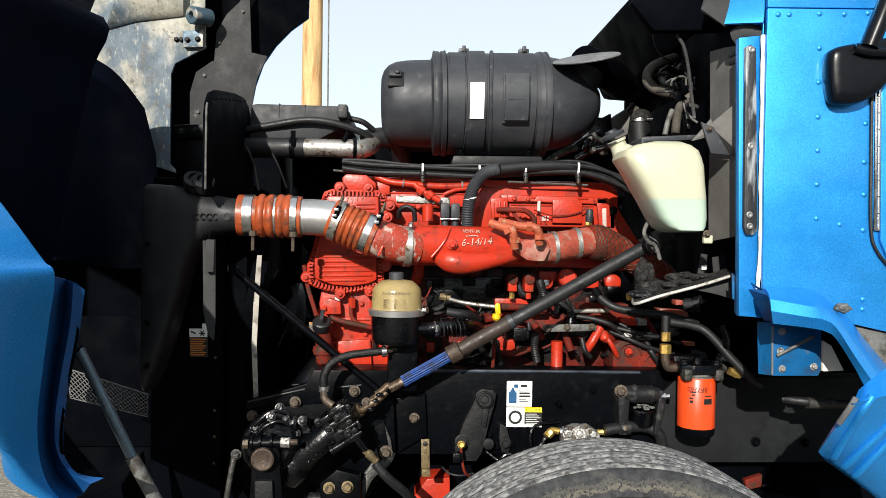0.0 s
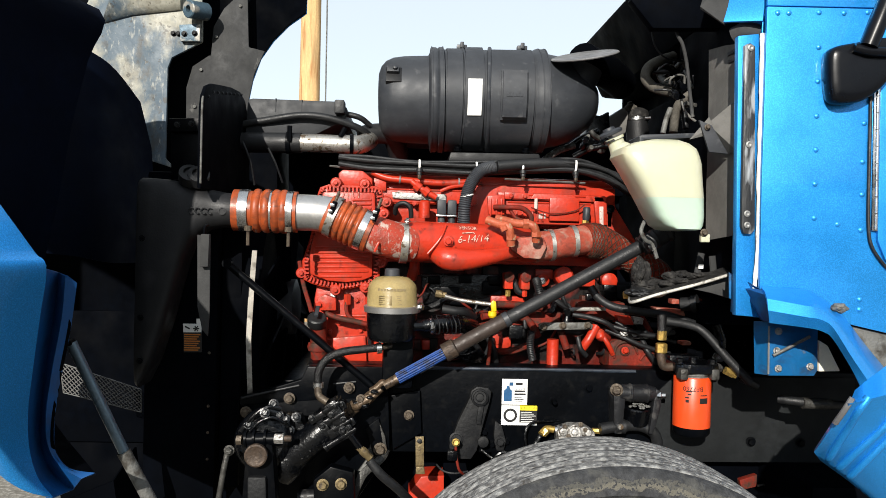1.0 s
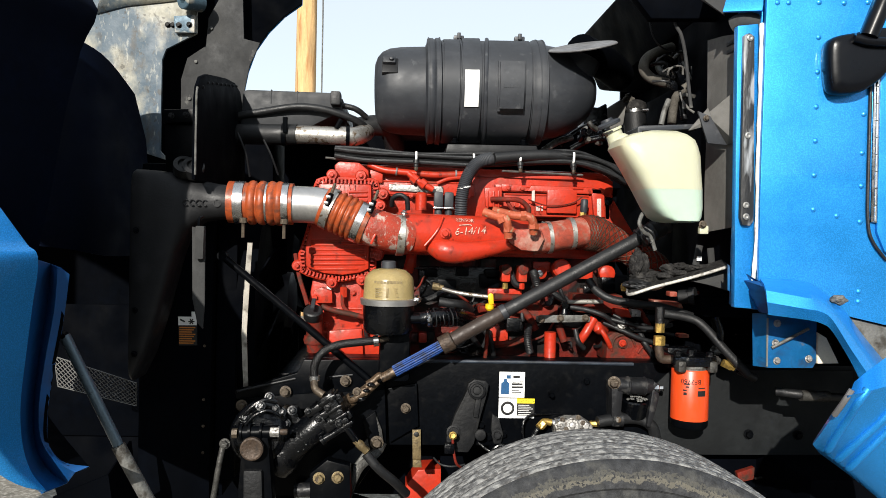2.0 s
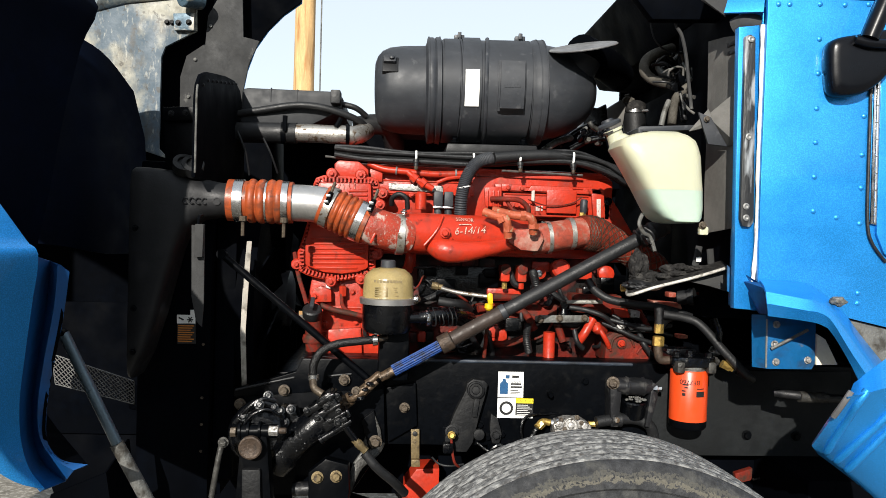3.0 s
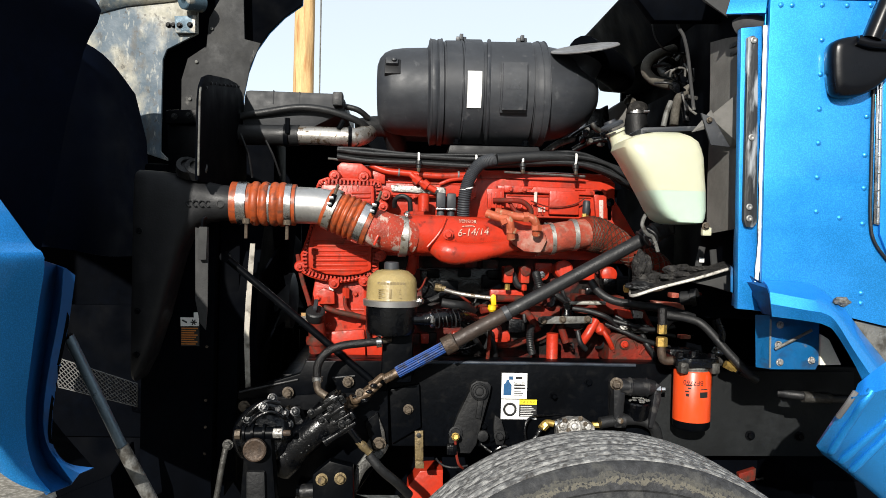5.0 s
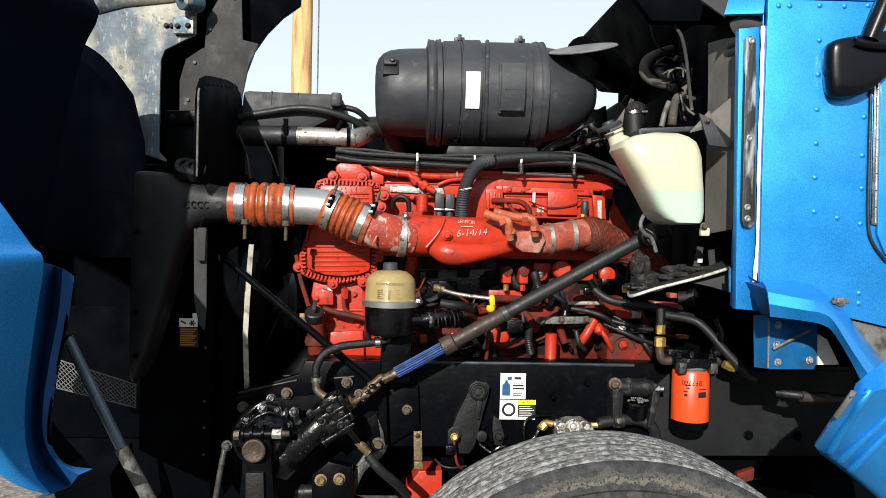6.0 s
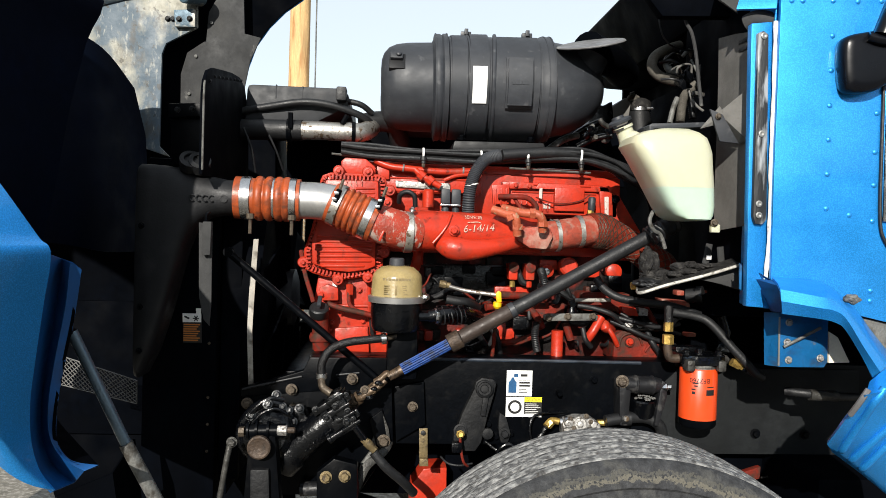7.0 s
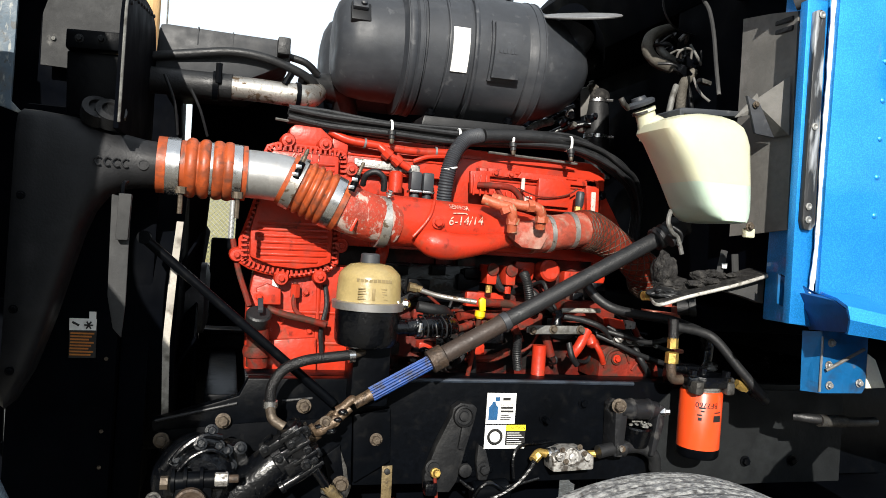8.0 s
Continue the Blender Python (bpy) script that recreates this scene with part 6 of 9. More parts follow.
for k in range(7):
    c = Vector((BX + 0.12 + 0.012 * k, BY - 0.005 + 0.004 * k, BZ - 0.05))
    t_ = rg.uniform(-0.5, 0.5)
    part("wire", tube([c + Vector((0.01 * t_, 0.01, -0.028)), c + Vector((0.004, -0.02, -0.018 + 0.01 * t_)), c + Vector((-0.006 * t_, -0.024, 0.006)), c + Vector((0.012 * t_, 0.0, 0.024)), c + Vector((0.02, 0.02, 0.02))], 0.0022, 6, 4), (OILY, RUBBER)[k % 2], hw)

# ---- radiator end, shroud, fan ----
rad = thing("radiator", (-0.796, 1.85, 0.897), "dark radiator and cooler stack with a black side panel", "radiator")
# Made-up dark panel that hides the ground below the radiator.
part("lower_gap_panel", box(-1.08, -0.5, 2.58, 2.6, 0.0, 0.62, 0.006), LINER_SHADE, rad)
part("side_panel", box(-0.86, -0.645, 1.815, 1.86, 0.5, 1.56, 0.012), LINER_SHADE, rad)
part("core", box(-0.85, -0.68, 1.87, 2.75, 0.5, 1.56, 0.01), LINER_SHADE, rad)
part("end_tank", box(-0.83, -0.7, 1.81, 2.8, 1.40, 1.525, 0.02), LINER_SHADE, rad)
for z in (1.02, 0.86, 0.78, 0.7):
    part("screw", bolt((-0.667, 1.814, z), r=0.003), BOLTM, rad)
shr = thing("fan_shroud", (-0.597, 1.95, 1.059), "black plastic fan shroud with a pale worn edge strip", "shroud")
part("shroud_side", box(-0.645, -0.585, 1.86, 1.885, 0.6, 1.45, 0.006), LINER_SHADE, shr)
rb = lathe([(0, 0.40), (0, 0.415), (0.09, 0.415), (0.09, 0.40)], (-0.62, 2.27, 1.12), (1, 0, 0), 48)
part("shroud_ring", rb, LINER_SHADE, shr)
part("edge_strip", sheet([[(-0.538, 1.775, 1.331), (-0.524, 1.775, 1.331)], [(-0.546, 1.775, 1.216), (-0.53, 1.775, 1.216)], [(-0.551, 1.775, 1.066), (-0.536, 1.775, 1.066)], [(-0.543, 1.775, 0.905), (-0.529, 1.775, 0.905)]], 0.004), EDGE_PALE, shr, "pale worn edge strip")
fan = thing("cooling_fan", (-0.53, 2.27, 1.12), "black plastic engine cooling fan", "fan")
part("hub", lathe([(-0.04, 0.1), (0.05, 0.1), (0.06, 0.07)], (-0.53, 2.27, 1.12), (1, 0, 0), 28), PLASTIC, fan)
for k in range(9):
    a = 2 * math.pi * k / 9
    s, c = math.sin(a), math.cos(a)
    part("blade", sheet([[(-0.55, 2.27 + 0.09 * c - 0.03 * s, 1.12 + 0.09 * s + 0.03 * c), (-0.5, 2.27 + 0.09 * c + 0.03 * s, 1.12 + 0.09 * s - 0.03 * c)],
                         [(-0.56, 2.27 + 0.37 * c - 0.07 * s, 1.12 + 0.37 * s + 0.07 * c), (-0.49, 2.27 + 0.37 * c + 0.07 * s, 1.12 + 0.37 * s - 0.07 * c)]], 0.006), LINER_SHADE, fan)
baf = thing("rubber_baffle", (-0.615, 1.578, 1.108), "grey dusty rubber baffle flap with a clamped strip", "baffle")
part("flap", prism([(-0.645, 1.374), (-0.61, 1.367), (-0.608, 1.166), (-0.612, 1.101), (-0.628, 1.119), (-0.641, 1.181)], 1.583, 1.589, bev=0.002), GREYPLAS, baf)
part("strip", prism([(-0.63, 1.376), (-0.607, 1.376), (-0.609, 1.289), (-0.631, 1.288)], 1.561, 1.578, bev=0.003), GREYPLAS, baf)
part("hook", tube([(-0.625, 1.578, 1.374), (-0.624, 1.578, 1.394), (-0.621, 1.597, 1.4)], 0.004, 8), BLACKPAINT, baf)

wl = thing("warning_label", (-0.716, 1.81, 1.022), "small black fan warning label with orange print and a white header", "label")
part("backing", prism([(-0.744, 1.106), (-0.69, 1.107), (-0.688, 1.022), (-0.741, 1.021)], 1.8095, 1.8135, bev=0), INK, wl)
part("header", prism([(-0.744, 1.107), (-0.69, 1.107), (-0.69, 1.082), (-0.743, 1.081)], 1.8085, 1.8093, bev=0), WHITE, wl)
part("tab", prism([(-0.706, 1.122), (-0.692, 1.122), (-0.692, 1.107), (-0.705, 1.107)], 1.8095, 1.8135, bev=0), WHITE, wl)
L0, L1 = Vector((-0.74, 1.808, 1.076)), Vector((-0.693, 1.808, 1.077))
for k in range(8):
    part("text_bar", box(L0.x, L1.x - 0.005 * (k % 3), 1.8076, 1.8092, L0.z - 0.003 - 0.0066 * k, L0.z + 0.0004 - 0.0066 * k, 0), LABELO, wl)
S_ = Vector((-0.705, 1.808, 1.093))
for k in range(3):
    a = math.pi * k / 3
    part("fan_symbol", tube([S_ + Vector((-0.009 * math.cos(a), 0, -0.009 * math.sin(a))), S_ + Vector((0.009 * math.cos(a), 0, 0.009 * math.sin(a)))], 0.0018, 5, 1), INK, wl)
H_ = Vector((-0.73, 1.808, 1.095))
part("pointer_symbol", tube([H_ + Vector((-0.008, 0, 0.004)), H_ + Vector((0.006, 0, -0.003))], 0.0025, 5, 1), INK, wl)

rod = thing("support_rod", (-0.179, 1.72, 0.945), "black painted radiator support rod", "rod")
part("rod", tube([(-0.595, 1.725, 1.29), (-0.387, 1.725, 1.119), (-0.174, 1.725, 0.944)], 0.0105, 14), BLACKPAINT, rod)
part("upper_eye", lathe([(-0.012, 0.014), (0.012, 0.014)], (-0.597, 1.725, 1.293), (0, -1, 0), 16), BLACKPAINT, rod)

# upper cooling group: flanged plate, drum, hoses, steel pipe
upl = thing("flange_plate", (-0.64, 1.95, 1.5), "dark steel flange plate with a row of bolts over the radiator", "panel")
FP = [(1.6, 1.5), (1.6, 1.715), (1.61, 1.75), (1.64, 1.782), (1.7, 1.802), (1.8, 1.818), (1.92, 1.836), (2.04, 1.846), (2.12, 1.83), (2.17, 1.78), (2.2, 1.7), (2.22, 1.5)]
part("plate", prism(FP, -0.653, -0.643, "x", bev=0.002), LINER_SHADE, upl)
part("rolled_edge", tube([(-0.643, 1.598, 1.512), (-0.643, 1.598, 1.71), (-0.643, 1.606, 1.748)], 0.003, 8), CORRODED, upl, "pale worn edge")
for k in range(9):
    y, z = 1.66 + 0.05 * k, 1.772 + 0.0085 * k - 0.014 * (k == 0)
    part("rivet", lathe([(0, 0.005), (0.003, 0.004), (0.004, 0.0015)], (-0.643, y, z), (1, 0, 0), 10), DUSTBLACK, upl)
part("lower_bracket", prism([(-0.765, 1.66), (-0.655, 1.665), (-0.655, 1.535), (-0.76, 1.53)], 1.72, 1.745, bev=0.004), BLACKPAINT, upl)
part("bracket_flange", prism([(-0.765, 1.7), (-0.655, 1.706), (-0.655, 1.668), (-0.765, 1.662)], 1.7, 1.76, bev=0.004), BLACKPAINT, upl)
for x, z in ((-0.74, 1.683), (-0.7, 1.687)):
    part("bolt", bolt((x, 1.7, z), r=0.006), DUSTBLACK, upl)
# Thin lighter tubes that draw the faint highlight lines on the shroud.
part("shroud_highlight", tube([(-0.59, 1.85, 1.66), (-0.565, 1.85, 1.6), (-0.555, 1.87, 1.53)], 0.0035, 8), DUSTBLACK, upl)
part("shroud_highlight", tube([(-0.54, 2.0, 1.66), (-0.515, 2.0, 1.61), (-0.495, 2.02, 1.55)], 0.0035, 8), DUSTBLACK, upl)

drm = thing("top_tank", (-0.495, 2.147, 1.787), "black plastic radiator top tank with moulded segments", "tank")
part("shell", prism([(-0.64, 1.709), (-0.633, 1.84), (-0.325, 1.839), (-0.298, 1.82), (-0.297, 1.775), (-0.411, 1.714)], 2.102, 2.602, bev=0.02), TOPTANK, drm)
for x in ((-0.537, 2.102, 1.843), (-0.45, 2.102, 1.841)):
    part("seam", box(x[0] - 0.002, x[0] + 0.002, x[1] - 0.001, x[1] + 0.15, x[2] - 0.05, x[2] - 0.002, 0.002), TOPTANK, drm)
part("cap", box(-0.336, -0.303, 2.06, 2.12, 1.79, 1.836, 0.006), RUBBER, drm)
cp = thing("coolant_pipe", (-0.404, 2.06, 1.663), "stained bright steel coolant pipe with rubber hoses and clamps", "pipe")
part("steel_pipe", tube([(-0.453, 2.07, 1.688), (-0.377, 2.07, 1.689), (-0.296, 2.07, 1.687), (-0.254, 2.08, 1.685)], 0.030, 22), DIRTY_STEEL, cp)
part("steel_elbow", tube([(-0.307, 2.07, 1.689), (-0.264, 2.075, 1.688), (-0.24, 2.1, 1.696), (-0.221, 2.16, 1.718)], 0.0315, 22), DIRTY_STEEL, cp)
part("rubber_sleeve", tube([(-0.655, 2.09, 1.686), (-0.558, 2.08, 1.687), (-0.443, 2.07, 1.688)], 0.034, 20), RUBBER, cp)
part("rubber_sleeve", tube([(-0.256, 2.16, 1.727), (-0.192, 2.18, 1.743), (-0.143, 2.2, 1.734), (-0.118, 2.25, 1.67)], 0.036, 20), RUBBER, cp)
part("clamp", band((-0.485, 2.07, 1.687), (1, 0, 0), 0.0345, 0.014), BLACKPAINT, cp)
part("clamp_screw", lathe([(-0.02, 0.008), (0.03, 0.008)], (-0.478, 2.035, 1.709), (0, 0, 1), 8), BLACKPAINT, cp)
part("clamp_screw", lathe([(-0.014, 0.009), (0.02, 0.009)], (-0.306, 2.05, 1.722), (0.5, 0, 1), 8), BLACKPAINT, cp)
part("clamp", band((-0.277, 2.072, 1.688), (1, 0.1, 0), 0.0315, 0.012), BLACKPAINT, cp)
solo("heater_hose", tube([(-0.667, 2.1, 1.744), (-0.561, 2.09, 1.764), (-0.446, 2.08, 1.782), (-0.351, 2.08, 1.775), (-0.257, 2.1, 1.748), (-0.216, 2.14, 1.725)], 0.012, 14), RUBBER, "black rubber hose above the steel coolant pipe", "hose")
solo("breather_hose", tube([(-0.326, 2.12, 1.801), (-0.259, 2.12, 1.789), (-0.22, 2.14, 1.764)], 0.010, 12), RUBBER, "thin black hose near the top tank", "hose")
tb = thing("turbo_bracket", (-0.144, 2.3, 1.685), "dark pipework behind the steel coolant pipe", "pipe")
part("riser", tube([(-0.112, 2.3, 1.644), (-0.135, 2.35, 1.712), (-0.169, 2.4, 1.782)], 0.02, 10), LINER_SHADE, tb)
for i, p in enumerate(((-0.699, 1.69, 1.528), (-0.675, 1.69, 1.525))):
    solo("hose_end", lathe([(0, 0.03), (0.03, 0.03), (0.032, 0.018), (0.025, 0.016)], p, (0.2, -0.6, 0.5), 20), RUBBER, "black rubber hose end above the duct", "hose", "hose ends")
for p in ((-0.527, 1.66, 1.367), (-0.415, 1.66, 1.366)):
    solo("hanger_stud", lathe([(0, 0.005), (0.04, 0.005), (0.041, 0.011), (0.055, 0.011)], (p[0], p[1], p[2] - 0.02), (0, 0, 1), 8), BOLTM, "small steel stud under the charge air pipe", "bolt", "studs")

part("shroud_plate", box(-0.64, -0.62, 1.87, 2.78, 0.55, 1.5, 0.006), LINER_SHADE, shr)
# Made-up near-black panels that fill the dark gaps behind the engine.
em = thing("bay_backing", (0.2, 2.6, 0.9), "near-black panels added behind the engine to fill the dark gaps", "exhaust")
part("backing_mid", prism([(-0.567, 1.813), (-0.468, 1.797), (-0.287, 1.774), (-0.06, 1.797), (0.515, 1.805), (0.566, 1.567), (-0.563, 1.546)], 2.55, 2.75, bev=0.02), LINER_SHADE, em)
part("backing_front", prism([(-0.748, 1.784), (-0.598, 1.787), (-0.588, 1.387), (-0.743, 1.384)], 2.5, 2.8, bev=0.02), LINER_SHADE, em)
part("backing_rear", prism([(0.385, 1.748), (0.526, 1.789), (0.633, 1.838), (0.695, 1.82), (0.724, 1.83), (0.814, 1.574), (0.388, 1.566)], 2.6, 2.9, bev=0.01), LINER_SHADE, em)
part("inner_fender", box(-0.49, 0.9, 3.05, 3.1, 0.2, 1.28, 0.01), LINER_SHADE, em)
part("gap_panel_front", box(-0.75, -0.558, 3.05, 3.1, 0.2, 1.62, 0.01), LINER_SHADE, em)
part("gap_panel_low", box(-0.557, -0.491, 3.05, 3.1, 0.2, 0.89, 0.004), LINER_SHADE, em)
part("gap_panel_mid", box(-0.557, -0.491, 3.05, 3.1, 0.99, 1.17, 0.004), LINER_SHADE, em)

# ---- hood, tilted forward ----
hood = thing("hood", (-1.3, 2.0, G + 0.3), "blue truck hood tilted forward, dark inside", "hood")
skin = [(-2.6, 0.9, 3.3), (-2.13, 0.89, 2.98), (-2.05, 0.88, 2.87), (-1.79, 0.87, 2.74), (-1.4, 0.85, 2.46), (-1.05, 0.84, 2.2), (-0.945, 0.84, 2.05), (-0.94, 0.84, 1.85), (-0.935, 0.84, 1.638), (-0.786, 0.86, 1.427), (-0.734, 0.89, 1.336), (-0.717, 0.9, 1.31), (-0.743, 0.935, 1.224), (-0.771, 0.97, 1.125), (-0.794, 1, 1.033), (-0.805, 1.03, 0.952), (-0.798, 1.05, 0.888), (-0.773, 1.06, 0.847)]
outer = [(-3.1, 0.6, 2.9), (-2.95, 0.58, 2.7), (-2.85, 0.56, 2.6), (-2.6, 0.55, 2.5), (-2.2, 0.54, 2.3), (-1.8, 0.52, 2.0), (-1.5, 0.5, 1.9), (-1.38, 0.48, 1.8), (-1.224, 0.48, 1.631), (-1.121, 0.5, 1.485), (-1.002, 0.54, 1.357), (-0.941, 0.6, 1.297), (-0.913, 0.66, 1.252), (-0.889, 0.74, 1.182), (-0.862, 0.82, 1.123), (-0.844, 0.9, 1.057), (-0.831, 0.95, 1.005), (-0.842, 1, 0.925), (-0.825, 1.04, 0.845)]
part("outer_skin", sheet([[Vector((b.x + (a.x - b.x) * t, b.y + (a.y - b.y) * t ** 1.9, b.z + (a.z - b.z) * t)) for t in (0, 0.12, 0.25, 0.4, 0.55, 0.7, 0.82, 0.91, 0.97, 1.0)] for a, b in zip(smooth_path(skin, 6), smooth_path(outer, 6))], -0.006), BLUE, hood, smooth=85)
part("skin_edge", tube([(-2.13, 0.89, 2.98), (-2.05, 0.88, 2.87), (-1.79, 0.87, 2.74), (-1.4, 0.85, 2.46), (-1.05, 0.84, 2.2), (-0.945, 0.84, 2.05), (-0.94, 0.84, 1.85), (-0.935, 0.84, 1.638), (-0.786, 0.86, 1.427), (-0.734, 0.89, 1.336), (-0.717, 0.9, 1.31)], 0.006, 8), BLUE, hood)
edge0 = [(-0.717, 0.9, 1.31), (-0.743, 0.935, 1.224), (-0.771, 0.97, 1.125), (-0.794, 1, 1.033), (-0.805, 1.03, 0.952), (-0.798, 1.05, 0.888), (-0.773, 1.06, 0.847)]
crease = [(-0.737, 1, 1.296), (-0.759, 1.035, 1.215), (-0.789, 1.07, 1.109), (-0.813, 1.1, 1.011), (-0.825, 1.13, 0.933), (-0.811, 1.145, 0.872), (-0.767, 1.145, 0.836)]
mid = [(-0.7, 0.945, 1.293), (-0.721, 0.98, 1.214), (-0.753, 1.015, 1.111), (-0.777, 1.045, 1.022), (-0.788, 1.075, 0.953), (-0.772, 1.09, 0.905), (-0.727, 1.09, 0.877)]
lipe = [(-0.688, 0.965, 1.28), (-0.714, 1, 1.184), (-0.747, 1.035, 1.08), (-0.768, 1.06, 0.996), (-0.779, 1.09, 0.935), (-0.758, 1.105, 0.894), (-0.704, 1.1, 0.886)]
# Same paint as the skin, coloured darker for the shade in the lip.
part("wheel_arch_lip", sheet([list(r) for r in zip(*[smooth_path(c, 6) for c in (edge0, crease, mid, lipe)])], 0.005), BLUE_SHADED, hood, "blue rolled wheel arch flare turning inward, its shade in the colour", smooth=28)
part("inner_fender", sheet([[p, Vector(p) + Vector((-0.17, 0.25, 0.0)), Vector(p) + Vector((-0.38, 0.55, 0.02)), Vector(p) + Vector((-0.6, 0.8, 0.05))] for p in smooth_path(lipe, 4)], 0.006), LINER_SHADE, hood)
part("front_liner", sheet([[(-2.3 - 0.2 * math.sin(math.pi * v), 1.0 + 2.48 * v, 0.5 + 2.2 * u) for v in [k / 12 for k in range(13)]] for u in [k / 8 for k in range(9)]], 0.01), LINER_SHADE, hood)
part("nose_skin", sheet([[(-2.325 - 0.2 * math.sin(math.pi * v), 1.0 + 2.48 * v, 0.5 + 2.2 * u) for v in [k / 12 for k in range(13)]] for u in [k / 8 for k in range(9)]], 0.01), BLUE, hood, smooth=80)
NEAR = [(-2.13, 0.895, 2.93), (-1.8, 0.875, 2.69), (-1.4, 0.855, 2.41), (-1.06, 0.845, 2.15), (-0.955, 0.845, 1.95), (-0.945, 0.845, 1.638), (-0.8, 0.87, 1.43), (-0.73, 0.9, 1.31)]
FAR = [(-1.95, 1.75, 2.46), (-1.6, 1.7, 2.22), (-1.25, 1.66, 2.06), (-0.92, 1.6, 1.97), (-0.947, 1.6, 1.83), (-0.985, 1.6, 1.66), (-1.02, 1.6, 1.45), (-1.05, 1.6, 1.3)]
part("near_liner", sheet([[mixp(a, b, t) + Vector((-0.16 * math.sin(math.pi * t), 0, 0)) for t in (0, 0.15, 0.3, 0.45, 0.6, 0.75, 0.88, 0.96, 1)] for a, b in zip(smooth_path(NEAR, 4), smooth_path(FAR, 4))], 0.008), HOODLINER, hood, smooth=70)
# Liner hump, enlarged to stand in for the shadow on the reinforcement.
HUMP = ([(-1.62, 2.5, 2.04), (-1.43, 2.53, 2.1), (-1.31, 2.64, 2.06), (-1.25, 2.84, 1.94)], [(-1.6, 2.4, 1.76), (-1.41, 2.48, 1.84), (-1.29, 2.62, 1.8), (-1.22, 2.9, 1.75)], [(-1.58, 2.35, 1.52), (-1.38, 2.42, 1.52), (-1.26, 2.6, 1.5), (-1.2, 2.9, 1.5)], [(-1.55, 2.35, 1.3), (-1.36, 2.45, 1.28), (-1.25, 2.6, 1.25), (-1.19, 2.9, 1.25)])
part("hump_and_shadow", sheet([smooth_path(r, 5) for r in HUMP], 0.006), HOODLINER, hood, smooth=80)
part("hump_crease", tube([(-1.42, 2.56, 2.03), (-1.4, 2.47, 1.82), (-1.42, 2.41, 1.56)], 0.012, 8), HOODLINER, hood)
# Panel added behind the mesh, near black in place of the shade there.
part("grille_backing", prism([(-1.689, 1.042), (-1.088, 1.048), (-1.076, 0.5), (-1.679, 0.5)], 2.7, 2.72), LINER_SHADE, hood)
part("far_skin", prism([(-3.121, 0.764), (-3.136, 3.561), (-0.573, 3.675), (-0.594, 2.454), (-0.677, 2.391), (-0.749, 2.314), (-0.808, 2.225), (-0.844, 2.12), (-0.864, 2.011), (-0.871, 1.711), (-1.021, 0.782)], 3.17, 3.188, bev=0.004), LINER_SHADE, hood)
part("far_outer_skin", prism([(-3.121, 0.764), (-3.136, 3.561), (-0.573, 3.675), (-0.594, 2.454), (-0.677, 2.391), (-0.749, 2.314), (-0.808, 2.225), (-0.844, 2.12), (-0.864, 2.011), (-0.871, 1.711), (-1.021, 0.782)], 3.194, 3.203, bev=0.003), BLUE, hood)
part("far_inner_panel", prism([(-1.128, 1.869), (-1.13, 2.058), (-1.103, 2.157), (-1.019, 2.217), (-1.01, 2.345), (-0.964, 2.431), (-0.904, 2.491), (-0.86, 2.583), (-0.846, 2.256), (-0.772, 2.24), (-0.818, 2.132), (-0.843, 1.998), (-0.857, 1.865)], 3.087, 3.1, bev=0.002), GREYPLAS, hood, "grey plastic splash panel with rivets")
for p in ((-1.062, 3.082, 2.141), (-1.089, 3.082, 1.969), (-0.995, 3.082, 2.297), (-0.887, 3.082, 2.445)):
    part("rivet", lathe([(0, 0.008), (0.004, 0.007), (0.005, 0.002)], p, (0, -1, 0), 12), CORRODED, hood)
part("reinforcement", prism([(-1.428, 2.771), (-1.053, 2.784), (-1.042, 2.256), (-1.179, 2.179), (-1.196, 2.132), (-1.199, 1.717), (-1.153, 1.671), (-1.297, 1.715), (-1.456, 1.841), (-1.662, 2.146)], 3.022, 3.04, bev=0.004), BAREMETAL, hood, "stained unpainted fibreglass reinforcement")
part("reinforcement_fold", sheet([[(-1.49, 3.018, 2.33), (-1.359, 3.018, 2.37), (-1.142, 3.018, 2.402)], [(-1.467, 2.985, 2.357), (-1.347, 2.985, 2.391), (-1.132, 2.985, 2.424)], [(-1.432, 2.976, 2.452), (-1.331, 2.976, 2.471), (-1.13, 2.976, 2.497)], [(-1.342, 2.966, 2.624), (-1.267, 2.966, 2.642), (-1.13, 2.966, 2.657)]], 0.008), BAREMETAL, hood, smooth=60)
hg = part("hinge_plate", prism([(-1.14, 2.323), (-1.047, 2.331), (-1.046, 2.251), (-1.133, 2.249)], 2.994, 3.02, bev=0.003), HINGE, hood, "worn blue-grey hinge plate")
part("hinge_barrel", lathe([(0.03, 0.014), (0.0, 0.016), (0.0, 0.036), (0.004, 0.04), (0.1, 0.04)], (-1.082, 2.929, 2.377), (0.501, 0.709, 0.103), 24), HINGE, hood, "worn steel hinge barrel")
for p in ((-1.115, 2.992, 2.282), (-1.069, 2.992, 2.286), (-1.172, 3.02, 2.289), (-1.149, 3.02, 2.289)):
    part("bolt", bolt(p, r=0.009), BLACKPAINT, hood)
mesh_g = bmesh.new()
M0, M1, M2, M3 = (-1.326, 2.3, 0.898), (-1.034, 2.3, 0.805), (-1.033, 2.3, 0.722), (-1.311, 2.3, 0.789)
SLANT = 0.36
